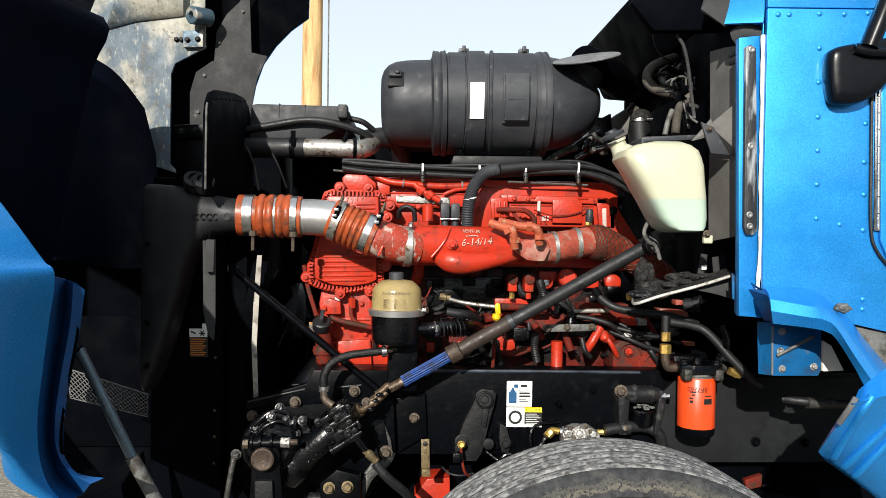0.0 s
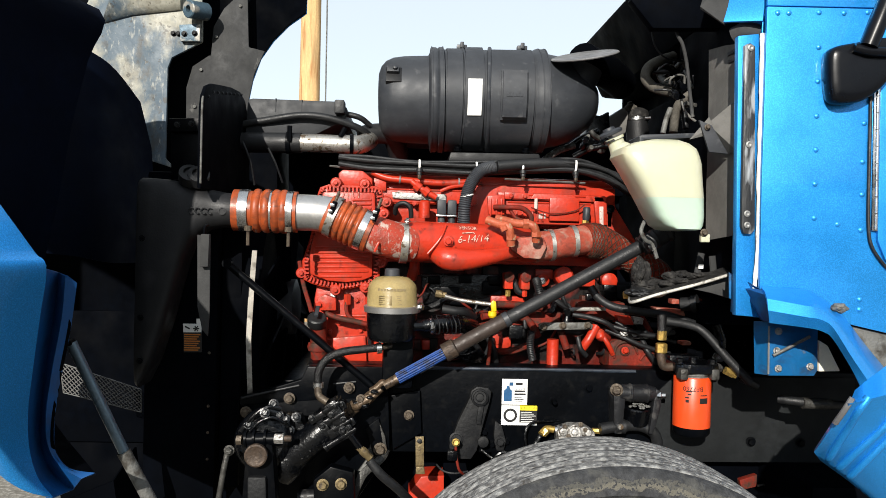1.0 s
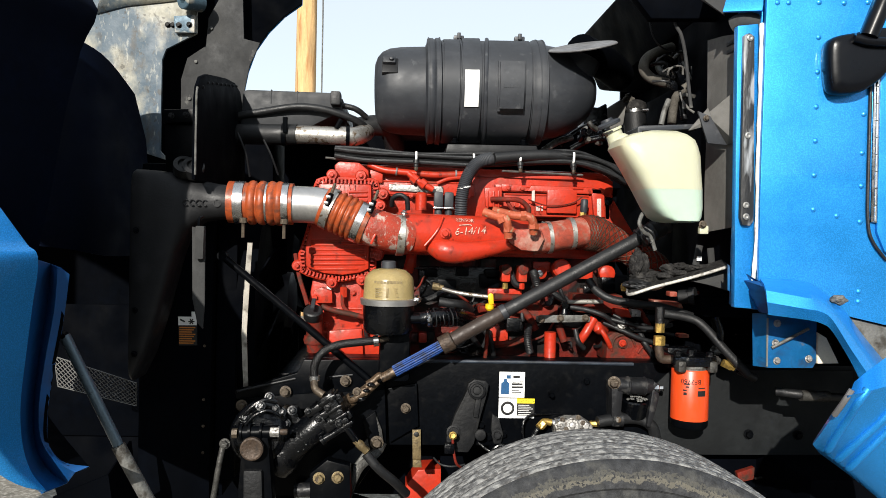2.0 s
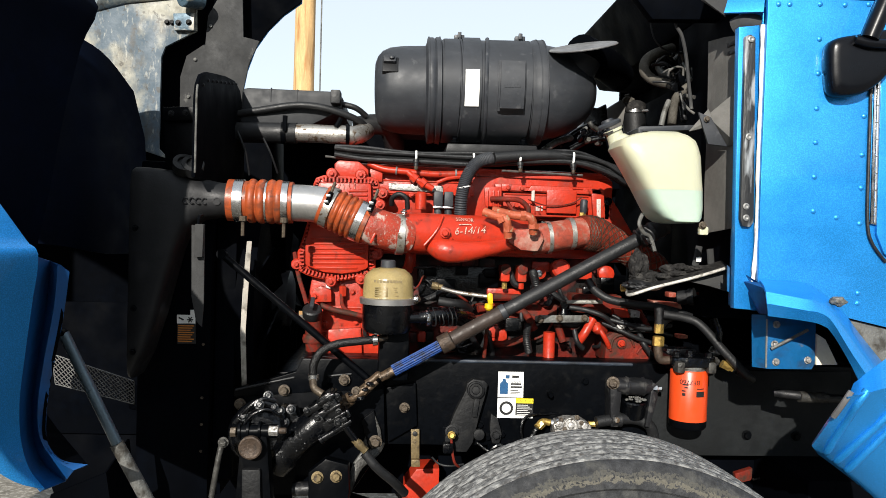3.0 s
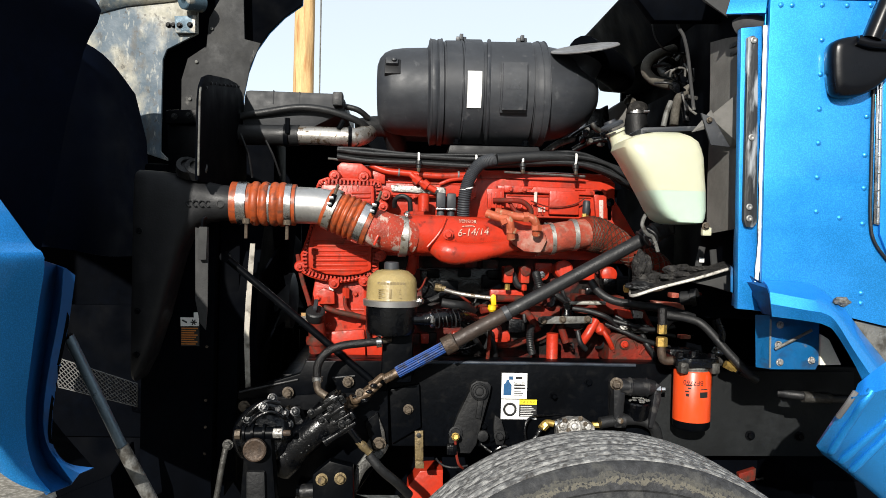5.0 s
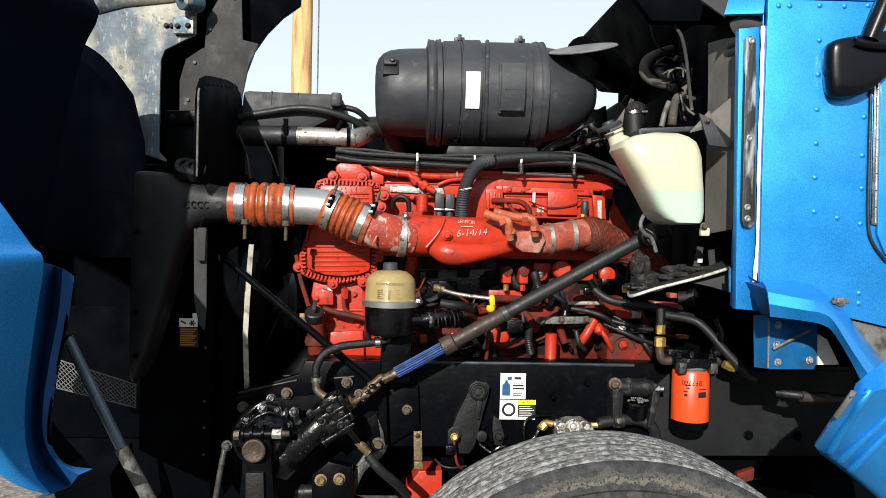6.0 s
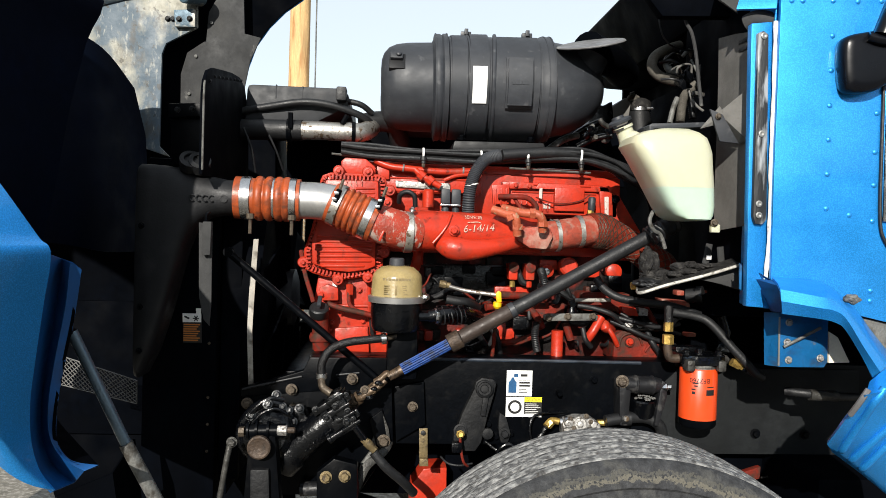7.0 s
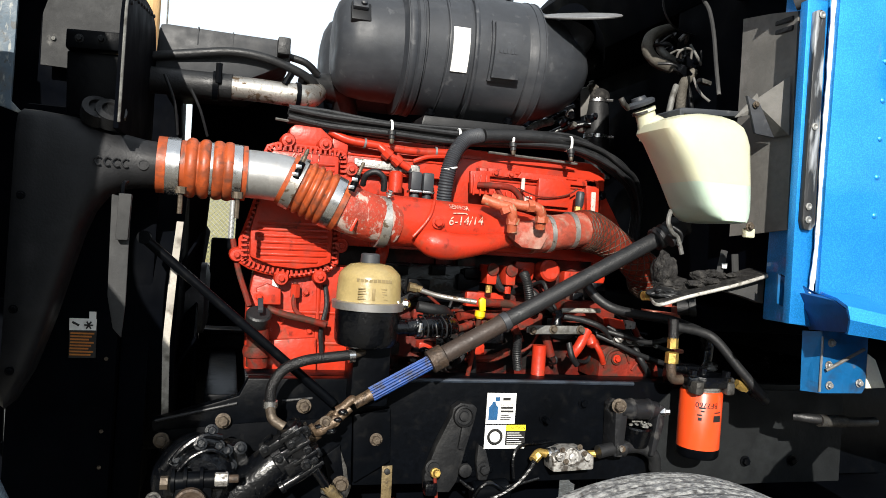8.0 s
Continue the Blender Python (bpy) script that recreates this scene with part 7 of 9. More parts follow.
for i in range(-8, 26):
    for s in (1, -1):
        u = i / 17
        v = u + s * SLANT
        lo, hi = min(u, v), max(u, v)
        if hi < 0.04 or lo > 0.96:
            continue
        # each wire runs from the top edge to the bottom edge, cut at the ends
        k0, k1 = sorted(((0 - u) / (v - u), (1 - u) / (v - u)))
        k0, k1 = max(0, k0), min(1, k1)
        ends = [mixp(mixp(M0, M1, u + (v - u) * k), mixp(M3, M2, u + (v - u) * k), k) for k in (k0, k1)]
        tube(ends, 0.0015, 4, 1, bm=mesh_g)
for ends in ((M0, M1), (M3, M2), (M0, M3), (M1, M2)):
    tube(list(ends), 0.0016, 4, 1, bm=mesh_g)
part("grille_mesh", mesh_g, GALV, hood, "expanded metal grille mesh")
gs = thing("hood_strut", (-0.657, 1.29, 0.767), "dark gas strut with a grey lower end holding the hood", "strut")
SA, SB, SC = (-0.818, 1.24, 1.129), (-0.708, 1.28, 0.864), (-0.634, 1.3, 0.711)
part("rod", tube([SA, SB], 0.0118, 16, 3), STRUTM, gs)
part("cylinder", tube([mixp(SA, SB, 0.97), SB, SC], 0.0152, 16, 3), CORRODED, gs, "grey metal cylinder")
part("ball_end", lathe([(-0.012, 0.006), (0, 0.009), (0.012, 0.006)], SA, (0, -1, 0), 12), BLACKPAINT, gs)
# Second dark panel, added to hide the ground below the backing.
part("grille_gap_panel", prism([(-1.6, 0.54), (-1.076, 0.54), (-1.04, 0.0), (-1.42, 0.0)], 2.723, 2.74), LINER_SHADE, hood)
part("lower_corner", sheet([[(-0.956, 1.5, 0.678), (-0.84, 1.55, 0.72), (-0.835, 1.7, 0.767)], [(-1.039, 1.5, 0.385), (-0.784, 1.55, 0.358), (-0.774, 1.7, 0.28)]], 0.006), LINER_SHADE, hood)

# ---- cab ----
cab = thing("cab", (1.2, 2.2, 0.9), "blue metallic riveted truck cab side with a black front edge strip", "cab")
part("side_panel", prism([(0.785, 1.967), (1.42, 1.978), (1.442, 1.102), (1.003, 1.194), (0.787, 1.264), (0.784, 1.529)], 1.35, 1.362, bev=0.002), BLUE, cab)
part("upper_panel", prism([(0.786, 1.97), (0.781, 2.403), (1.411, 2.428), (1.422, 1.982)], 1.352, 1.364, bev=0.002), BLUE, cab)
part("front_edge", prism([(0.727, 1.901), (0.78, 1.908), (0.791, 1.573), (0.796, 1.202), (0.741, 1.205)], 1.378, 1.40, bev=0.003), BLUE, cab)
part("front_corner", box(0.79, 0.82, 1.385, 1.52, 1.2, 2.5, 0.004), BLUE, cab)
part("shell", prism([(1.0, 1.2), (1.0, 2.28), (1.25, 2.55), (2.2, 2.9), (2.2, 1.2)], 1.38, 3.02, bev=0.03), LINER_SHADE, cab)
part("roof", prism([(1.23, 2.57), (1.3, 2.66), (2.24, 3.0), (2.24, 2.91)], 1.366, 3.04, bev=0.01), BLUE, cab)
part("far_side", prism([(0.8, 1.0), (0.8, 1.95), (0.925, 1.95), (0.925, 2.08), (1.05, 2.3), (1.25, 2.6), (2.24, 2.95), (2.24, 1.0)], 3.03, 3.05, bev=0.004), BLUE, cab)
# Near-black sheet added so the far side looks dark from the bay.
part("far_dark_sheet", prism([(0.79, 0.99), (0.79, 1.94), (0.915, 1.94), (0.915, 2.08), (1.04, 2.31), (1.24, 2.61), (2.23, 2.94), (2.23, 0.99)], 3.0, 3.024, bev=0.004), LINER_SHADE, cab, "near-black sheet added inside the far side")
part("rear_wall", box(2.205, 2.24, 1.366, 3.03, 0.98, 2.9, 0.01), BLUE, cab)
part("sealant_bead", tube([(0.781, 1.365, 1.905), (0.783, 1.365, 1.74), (0.783, 1.365, 1.572), (0.786, 1.365, 1.39), (0.782, 1.368, 1.274)], 0.0052, 8, 8, rfun=lambda u, i: 1 + 0.25 * math.sin(i * 1.7) * math.sin(i * 0.6)), SEALANT, cab, "white sealant bead")
ed = part("edge_strip", prism([(0.738, 1.875), (0.752, 1.881), (0.765, 1.873), (0.778, 1.421), (0.768, 1.408), (0.749, 1.409), (0.743, 1.428)], 1.364, 1.379, bev=0.004), SCUFF, cab, "scuffed black rubber edge strip")
for p in ((0.752, 1.364, 1.868), (0.755, 1.364, 1.63), (0.755, 1.364, 1.459), (0.756, 1.364, 1.431)):
    part("screw", lathe([(0, 0.008), (0.003, 0.008), (0.004, 0.005), (0.002, 0.002)], p, (0, -1, 0), 14), GALV, ed)
for p in ((0.811, 1.35, 1.952), (0.839, 1.35, 1.953), (0.915, 1.35, 1.957), (0.978, 1.35, 1.958), (1.038, 1.35, 1.962), (0.917, 1.35, 1.872), (0.917, 1.35, 1.788), (0.917, 1.35, 1.703), (0.918, 1.35, 1.62), (0.918, 1.35, 1.536), (0.919, 1.35, 1.452), (0.978, 1.35, 1.438),
          (1.038, 1.35, 1.689), (1.037, 1.35, 1.594), (1.038, 1.35, 1.513), (1.038, 1.35, 1.425), (1.041, 1.35, 1.253), (1.041, 1.35, 1.228)):
    part("rivet", lathe([(-0.001, 0.0068), (0.0012, 0.0066), (0.0032, 0.0045), (0.004, 0.001)], p, (0, -1, 0), 14), BLUE, cab)
hn = part("door_hinge", prism([(1.056, 1.799), (1.074, 1.802), (1.08, 1.422), (1.061, 1.425)], 1.342, 1.349, bev=0.001), STEEL, cab, "bright piano hinge")
for k in range(9):
    a, b = mixp((1.064, 1.341, 1.796), (1.07, 1.341, 1.425), k / 9 + 0.004), mixp((1.064, 1.341, 1.796), (1.07, 1.341, 1.425), (k + 1) / 9 - 0.004)
    part("knuckle", tube([a, b], 0.0042, 10, 1), STEEL, hn)
part("door_seal", tube([(1.049, 1.345, 1.785), (1.051, 1.345, 1.576), (1.054, 1.345, 1.436), (1.067, 1.345, 1.38), (1.105, 1.345, 1.332)], 0.004, 8), RUBBER, cab)
part("door", prism([(1.064, 2.382), (1.406, 2.396), (1.435, 1.216), (1.171, 1.297), (1.097, 1.353), (1.076, 1.401)], 1.34, 1.349, bev=0.003), BLUE, cab)
part("sill_metal", prism([(1, 1.192), (1.438, 1.103), (1.442, 0.932), (1.091, 1.015)], 1.364, 1.38), CORRODED, cab, "corroded grey sill metal")
part("upper_front", sheet([[(0.708, 1.42, 1.943), (0.785, 1.37, 1.935)], [(0.718, 1.42, 1.979), (0.788, 1.37, 1.969)], [(0.756, 1.46, 2.081), (0.791, 1.37, 2.078)]], 0.01), BLUE, cab)
part("cowl_corner", sheet([[(0.676, 1.5, 2.003), (0.724, 1.45, 1.945)], [(0.728, 1.55, 2.112), (0.77, 1.47, 2.114)]], 0.008), GREYPLAS, cab)
part("corner_boot", tube([(0.743, 1.44, 1.917), (0.763, 1.42, 1.926), (0.795, 1.41, 1.918)], 0.022, 12), GREYPLAS, cab)
part("cowl", prism([(0.687, 2.262), (0.759, 2.331), (0.988, 2.6), (1.506, 3.029), (1.794, 2.001), (0.795, 2.044)], 1.62, 2.95, bev=0.02), LINER_SHADE, cab)
part("firewall", box(0.80, 1.0, 1.5, 1.98, 1.27, 2.15, 0.01), LINER_SHADE, cab)
part("firewall_recess", box(0.9, 1.0, 1.985, 2.98, 1.27, 1.93, 0.01), LINER_SHADE, cab)
# Made-up dark panel blocking the sky below the cab.
part("far_gap_panel", box(0.8, 2.2, 2.42, 2.46, 0.5, 1.3, 0.01), LINER_SHADE, cab)
part("floor", box(0.82, 2.2, 1.75, 3.0, 1.14, 1.2, 0.01), LINER_SHADE, cab)
part("cowl_side", prism([(0.537, 2.074), (0.626, 2.195), (0.769, 2.199), (0.832, 2.003), (0.605, 1.994)], 1.66, 1.7, bev=0.006), LINER_SHADE, cab)

mir = thing("hood_mirror", (0.989, 1.3, 1.713), "black plastic mirror housing on an arm beside the door", "mirror")
MO = smooth_path([(0.922, 1.805) + (0,), (0.923, 1.849) + (0,), (0.942, 1.867) + (0,), (0.99, 1.878) + (0,), (1.036, 1.888) + (0,), (1.093, 1.892) + (0,), (1.104, 1.837) + (0,), (1.06, 1.774) + (0,), (1.018, 1.741) + (0,), (0.976, 1.729) + (0,), (0.939, 1.731) + (0,), (0.927, 1.757) + (0,), (0.922, 1.805) + (0,)], 5)[:-1]
MC = Vector((1.003, 1.814) + (0,))
part("housing", loft([[(MC.x + (Vector(p).x - MC.x) * s, y, MC.z + (Vector(p).y - MC.y) * s + MC.y - MC.z) for p in MO] for y, s in ((1.349, 0.97), (1.335, 1.0), (1.322, 1.0), (1.312, 0.97), (1.306, 0.9), (1.303, 0.7))]), MIRRORM, mir, smooth=80)
part("arm_collar", tube([(0.975, 1.3, 1.86), (1.011, 1.295, 1.852), (1.067, 1.295, 1.851)], 0.012, 14), MIRRORM, mir)
part("arm", tube([(1.008, 1.295, 1.863), (1.028, 1.29, 1.921), (1.06, 1.29, 2.003), (1.106, 1.28, 2.095)], 0.021, 18), MIRRORM, mir)

# ---- fender behind the wheel ----
fen = thing("cab_fender", (0.964, 1.28, 1.028), "blue fibreglass wheel fender below the cab, chipped along its edge", "fender")
T_ = [(0.788, 1.347, 1.274), (0.885, 1.347, 1.27), (0.925, 1.347, 1.258), (0.99, 1.347, 1.211), (1.052, 1.347, 1.138), (1.15, 1.347, 1.029)]
R0 = [(0.764, 1.28, 1.266), (0.845, 1.26, 1.255), (0.882, 1.26, 1.248), (0.932, 1.26, 1.211), (0.991, 1.26, 1.137), (1.079, 1.26, 1.033)]
R1 = [(0.747, 1.235, 1.254), (0.827, 1.215, 1.241), (0.862, 1.215, 1.235), (0.9, 1.215, 1.207), (0.957, 1.215, 1.13), (1.039, 1.215, 1.027)]
R2 = [(0.746, 1.226, 1.234), (0.826, 1.208, 1.223), (0.863, 1.208, 1.216), (0.893, 1.208, 1.196), (0.945, 1.208, 1.121), (1.021, 1.208, 1.018)]
L_ = [(0.757, 1.24, 1.206), (0.842, 1.225, 1.198), (0.879, 1.225, 1.189), (0.904, 1.225, 1.173), (0.94, 1.225, 1.123), (0.977, 1.225, 1.053)]
part("arch", sheet([list(r) for r in zip(*[smooth_path(c, 4) for c in (T_, R0, R1, R2, L_)])], 0.006), BLUE, fen, smooth=50)
part("arch_bead", tube(L_, 0.0035, 8, 5), BLUE, fen)
part("front_web", sheet([[(0.74, 1.42, 1.311), (0.743, 1.42, 1.308)], [(0.742, 1.42, 1.245), (0.799, 1.41, 1.221)]], 0.005), BLUE_WORN, fen)
# Takes the darker blue for the shade on this side-facing end.
part("end_panel", sheet([[(0.743, 1.419, 1.308), (0.788, 1.347, 1.273)], [(0.763, 1.417, 1.276), (0.764, 1.28, 1.265)], [(0.783, 1.413, 1.245), (0.747, 1.235, 1.251)], [(0.799, 1.41, 1.221), (0.747, 1.228, 1.232)], [(0.816, 1.4, 1.192), (0.756, 1.241, 1.206)]], 0.005), BLUE_SHADED, fen)
bk = part("mount_bracket", prism([(0.82, 1.195), (0.946, 1.187), (0.948, 1.073), (0.94, 1.059), (0.823, 1.058)], 1.366, 1.374, bev=0.001), BLUE_WORN, fen, "blue steel mounting bracket")
part("bracket_flange", sheet([[(0.819, 1.366, 1.193), (0.822, 1.366, 1.059)], [(0.798, 1.4, 1.189), (0.804, 1.4, 1.057)]], 0.005), BLUE_WORN, bk)
part("bracket_edge", tube([(0.82, 1.364, 1.182), (0.822, 1.364, 1.062)], 0.0025, 6, 1), GALV, bk)
for p in ((0.847, 1.365, 1.076), (0.928, 1.365, 1.082), (0.845, 1.365, 1.169), (0.842, 1.365, 1.12)):
    part("bolt", bolt(p, r=0.0065), DUST_ALLOY, bk)
part("brace_rod", tube([(0.831, 1.36, 1.109), (0.861, 1.355, 1.127), (0.915, 1.345, 1.16)], 0.004, 8), CORRODED, bk)
part("cream_block", prism([(0.952, 1.148), (0.976, 1.134), (1.01, 1.071), (0.954, 1.069)], 1.37, 1.42), CREAM, fen, "cream plastic spacer block")
sk = [[(0.873, 1.092, 1.079), (0.919, 1.092, 1.116), (1.033, 1.114, 1.185)], [(0.822, 1.028, 1.063), (0.881, 1.033, 1.076), (0.989, 1.05, 1.099)], [(0.824, 1.09, 1.0), (0.899, 1.094, 0.976), (1.033, 1.107, 0.941)], [(0.822, 1.151, 0.929), (0.922, 1.155, 0.864), (1.081, 1.168, 0.759)], [(0.868, 1.204, 0.895), (0.966, 1.204, 0.826), (1.121, 1.204, 0.705)]]
SKIRT = [smooth_path(r, 4) for r in sk]
part("skirt", sheet(SKIRT, 0.008), BLUE, fen, smooth=60)
for run in (((0.868, 1.038, 1.076), (0.853, 1.045, 1.047), (0.854, 1.079, 1.005), (0.853, 1.111, 0.963), (0.853, 1.142, 0.922)), ((0.988, 1.055, 1.08), (0.94, 1.067, 1.025), (0.917, 1.087, 0.985), (0.896, 1.113, 0.944), (0.881, 1.146, 0.901)), ((0.973, 1.074, 1.017), (0.948, 1.093, 0.974), (0.924, 1.116, 0.928), (0.908, 1.149, 0.881))):
    part("moulded_rib", tube([V(p) + V((0, -0.001, 0)) for p in run] + [V(run[-1]) + V((0.006, 0.02, -0.008))], 0.0085, 14), BLUE, fen, smooth=80)
part("skirt_worn_edge", tube([(0.832, 1.034, 1.074), (0.821, 1.043, 1.046), (0.818, 1.068, 1.014)], 0.006, 8), RIM_GREY, fen, "sanded bare edge")
part("sealed_bolt", lump((0.934, 1.258, 1.239), 0.016, 2.2, 1.2, 0.8), CORRODED, fen, "corroded bolt head under sealer")
# ---- underbody behind the wheel ----
# Made-up near-black box that stands for the dark under the cab.
ub = thing("underbody_filler", (1.4, 2.0, G), "near-black box added to fill the dark under the cab", "box")
part("body", box(1.05, 2.1, 1.55, 2.9, G, 0.72, 0.02), LINER_SHADE, ub)
solo("transmission", tube([(0.7, 2.2, 0.85), (1.0, 2.2, 0.85), (1.6, 2.2, 0.8)], 0.28, 20, rfun=lambda u, i: 1 - 0.3 * u), OILY, "dark oily transmission housing behind the engine", "transmission")
# Dark panel added below the rail to cover the sunlit ground.
solo("rail_underfill", box(0.62, 1.06, 1.86, 1.875, 0.3, 0.76, 0.004), LINER_SHADE, "near-black panel added to fill the dark under the frame rail", "panel")

# ---- stickers on the rail ----
sa = thing("oil_sticker", (0.252, 1.777, 0.885), "white oil fill sticker with a blue bottle on the frame rail", "sticker")
X0, Z0, X1, Z1 = 0.213, 0.885, 0.290, 0.962
part("backing", box(X0, X1, 1.7775, 1.7795, Z0, Z1, 0), WHITE, sa)
part("bottle", prism([(X0 + 0.006, Z0 + 0.01), (X0 + 0.03, Z0 + 0.01), (X0 + 0.03, Z0 + 0.042), (X0 + 0.024, Z0 + 0.048), (X0 + 0.022, Z0 + 0.056), (X0 + 0.015, Z0 + 0.056), (X0 + 0.013, Z0 + 0.048), (X0 + 0.006, Z0 + 0.042)], 1.7765, 1.7774, bev=0), INKB, sa, "blue printed bottle")
part("emblem", box(X0 + 0.022, X0 + 0.034, 1.7765, 1.7774, Z1 - 0.020, Z1 - 0.010, 0), INKB, sa)
part("brand_bar", box(X0 + 0.042, X0 + 0.062, 1.7765, 1.7774, Z1 - 0.018, Z1 - 0.011, 0), INK, sa)
part("lettering", lettering("Factory Fill", (X0 + 0.054, 1.7772, Z0 + 0.047), 0.0074, depth=0.0003), INK, sa)
for i, (z, w) in enumerate(((0.038, 0.032), (0.029, 0.034), (0.02, 0.022), (0.015, 0.028), (0.010, 0.025))):
    part("text_bar", box(X0 + 0.038, X0 + 0.038 + w, 1.7766, 1.7774, Z0 + z, Z0 + z + (0.005 if i < 2 else 0.002), 0), INK, sa)
sb = thing("caution_sticker", (0.268, 1.777, 0.825), "black and yellow caution sticker with a ring on the rail", "sticker")
U0, W0, U1, W1 = 0.213, 0.823, 0.321, 0.882
part("backing", box(U0, U0 + 0.055, 1.7775, 1.7795, W0, W1, 0), WHITE, sb)
part("text_panel", box(U0 + 0.055, U1, 1.7775, 1.7795, W0 + 0.008, W1 - 0.014, 0), INK, sb)
part("header", box(U0 + 0.055, U1, 1.7775, 1.7795, W1 - 0.014, W1, 0), LABELY, sb)
part("footer", box(U0 + 0.055, U1, 1.7775, 1.7795, W0, W0 + 0.008, 0), WHITE, sb)
part("ring_symbol", tube([(U0 + 0.027 + 0.0172 * math.cos(k * math.pi / 16), 1.7772, (W0 + W1) / 2 + 0.0172 * math.sin(k * math.pi / 16)) for k in range(33)], 0.0036, 6, straight=True, flat=(1, 0.12)), INK, sb)
part("lettering", lettering("CAUTION", (U0 + 0.083, 1.7772, W1 - 0.0072), 0.0105, depth=0.0003), INK, sb)
for i in range(6):
    part("text_bar", box(U0 + 0.059, U1 - 0.004 - 0.006 * (i % 3), 1.7766, 1.7774, W0 + 0.011 + i * 0.0055, W0 + 0.0125 + i * 0.0055, 0), WHITE, sb)

# ---- gear on the rail ----
br = thing("spring_hanger", (0.116, 1.76, 0.786), "black cast bracket arm bolted to the rail", "bracket")
part("arm", prism([(p[0], p[2]) for p in ((0.117, 1.75, 0.931), (0.135, 1.75, 0.944), (0.168, 1.75, 0.94), (0.179, 1.75, 0.929), (0.174, 1.75, 0.9), (0.158, 1.75, 0.838), (0.139, 1.75, 0.753), (0.122, 1.75, 0.726), (0.061, 1.75, 0.728), (0.056, 1.75, 0.768), (0.081, 1.75, 0.839), (0.115, 1.75, 0.913))], 1.748, 1.778, bev=0.005), DUSTBLACK, br)
part("boss", lathe([(0, 0.026), (0.01, 0.025), (0.012, 0.021), (0.006, 0.019), (0.006, 0.013), (0.01, 0.011), (0.011, 0.004)], (0.143, 1.746, 0.912), (0, -1, 0.1), 26), DUSTBLACK, br)
part("pawl", prism([(p[0], p[2]) for p in ((0.14, 1.742, 0.892), (0.156, 1.742, 0.89), (0.148, 1.742, 0.831), (0.133, 1.742, 0.834))], 1.738, 1.749, bev=0.003), DUSTBLACK, br)
part("washer", lathe([(0, 0.02), (0.004, 0.02), (0.005, 0.015), (0.008, 0.014)], (0.076, 1.746, 0.788), (0, -1, 0.1), 22), DUSTBLACK, br)
part("small_boss", lathe([(0, 0.017), (0.008, 0.016), (0.01, 0.01)], (0.156, 1.746, 0.781), (0, -1, 0), 20), DUSTBLACK, br)
lg = part("side_lug", prism([(p[0], p[2]) for p in ((0.192, 1.765, 0.84), (0.214, 1.765, 0.822), (0.228, 1.765, 0.777), (0.22, 1.765, 0.749), (0.199, 1.765, 0.749), (0.19, 1.765, 0.791))], 1.76, 1.778, bev=0.004), DUSTBLACK, br)
part("bolt", bolt((0.208, 1.758, 0.778), r=0.0115), DUSTBLACK, lg)
tb2 = thing("zinc_tab", (-0.031, 1.76, 0.693), "golden zinc-plated flat tab hanging on the rail", "bracket")
part("tab", prism([(-0.044, 0.788), (-0.019, 0.789), (-0.016, 0.689), (-0.041, 0.689)], 1.765, 1.769, bev=0.001), ZINC, tb2)
part("foot", prism([(-0.041, 0.703), (-0.016, 0.703), (-0.014, 0.682), (-0.041, 0.682)], 1.745, 1.765, bev=0.002), ZINC, tb2)
part("hole_plug", lathe([(0, 0.007), (0.005, 0.007), (0.006, 0.003)], (-0.032, 1.764, 0.776), (0, -1, 0), 14), INK, tb2)
gf = thing("grease_fitting", (0.07, 1.7, 0.769), "brass fitting with a thin red tube below", "fitting")
part("nut", lathe([(0, 0.012), (0.012, 0.012), (0.014, 0.009), (0.024, 0.007)], (0.073, 1.72, 0.785), (0, -1, 0.2), 8), BRASS, gf)
part("stem", tube([(0.073, 1.715, 0.778), (0.075, 1.71, 0.747), (0.084, 1.71, 0.708), (0.099, 1.73, 0.689)], 0.004, 8), RED_DULL, gf)
part("clip", box(0.048, 0.078, 1.7, 1.73, 0.735, 0.765, 0.006), OILY, gf)
part("wire", tube([(0.018, 1.72, 0.72), (0.04, 1.72, 0.7), (0.073, 1.72, 0.694), (0.112, 1.73, 0.697)], 0.003, 8), RUBBER, gf)

bu = thing("cab_mount_bushing", (0.623, 1.74, 0.861), "black cab tilt bushing with a shiny bolt between two lugs", "bushing")
part("bushing", lathe([(0, 0.024), (0.03, 0.026), (0.032, 0.028), (0.036, 0.028), (0.038, 0.026), (0.08, 0.026), (0.082, 0.028), (0.086, 0.028), (0.088, 0.024), (0.11, 0.02)], (0.556, 1.735, 0.935), (1, 0, -0.02), 26), GLOSSBLACK, bu)
part("lug", prism([(0.535, 0.943), (0.55, 0.957), (0.573, 0.947), (0.57, 0.893), (0.565, 0.816), (0.541, 0.816)], 1.715, 1.778, bev=0.005), GLOSSBLACK, bu)
part("lug", prism([(0.662, 0.951), (0.679, 0.944), (0.68, 0.902), (0.658, 0.816), (0.644, 0.816)], 1.715, 1.778, bev=0.005), GLOSSBLACK, bu)
part("bolt_head", bolt((0.544, 1.715, 0.947), (-0.3, -1, 0), 0.013), BOLTM, bu)
part("bolt_end", lathe([(0, 0.011), (0.002, 0.0125), (0.014, 0.0125), (0.016, 0.008), (0.026, 0.008)], (0.668, 1.725, 0.929), (1, -0.5, 0.1), 6), STEEL, bu, "shiny bolt end")
part("cup", lathe([(-0.05, 0.036), (0.0, 0.042), (0.004, 0.038), (-0.006, 0.03)], (0.617, 1.745, 0.891), (0, -0.2, 1), 26), OILY, bu)
gg = bmesh.new()
rg = random.Random(5)
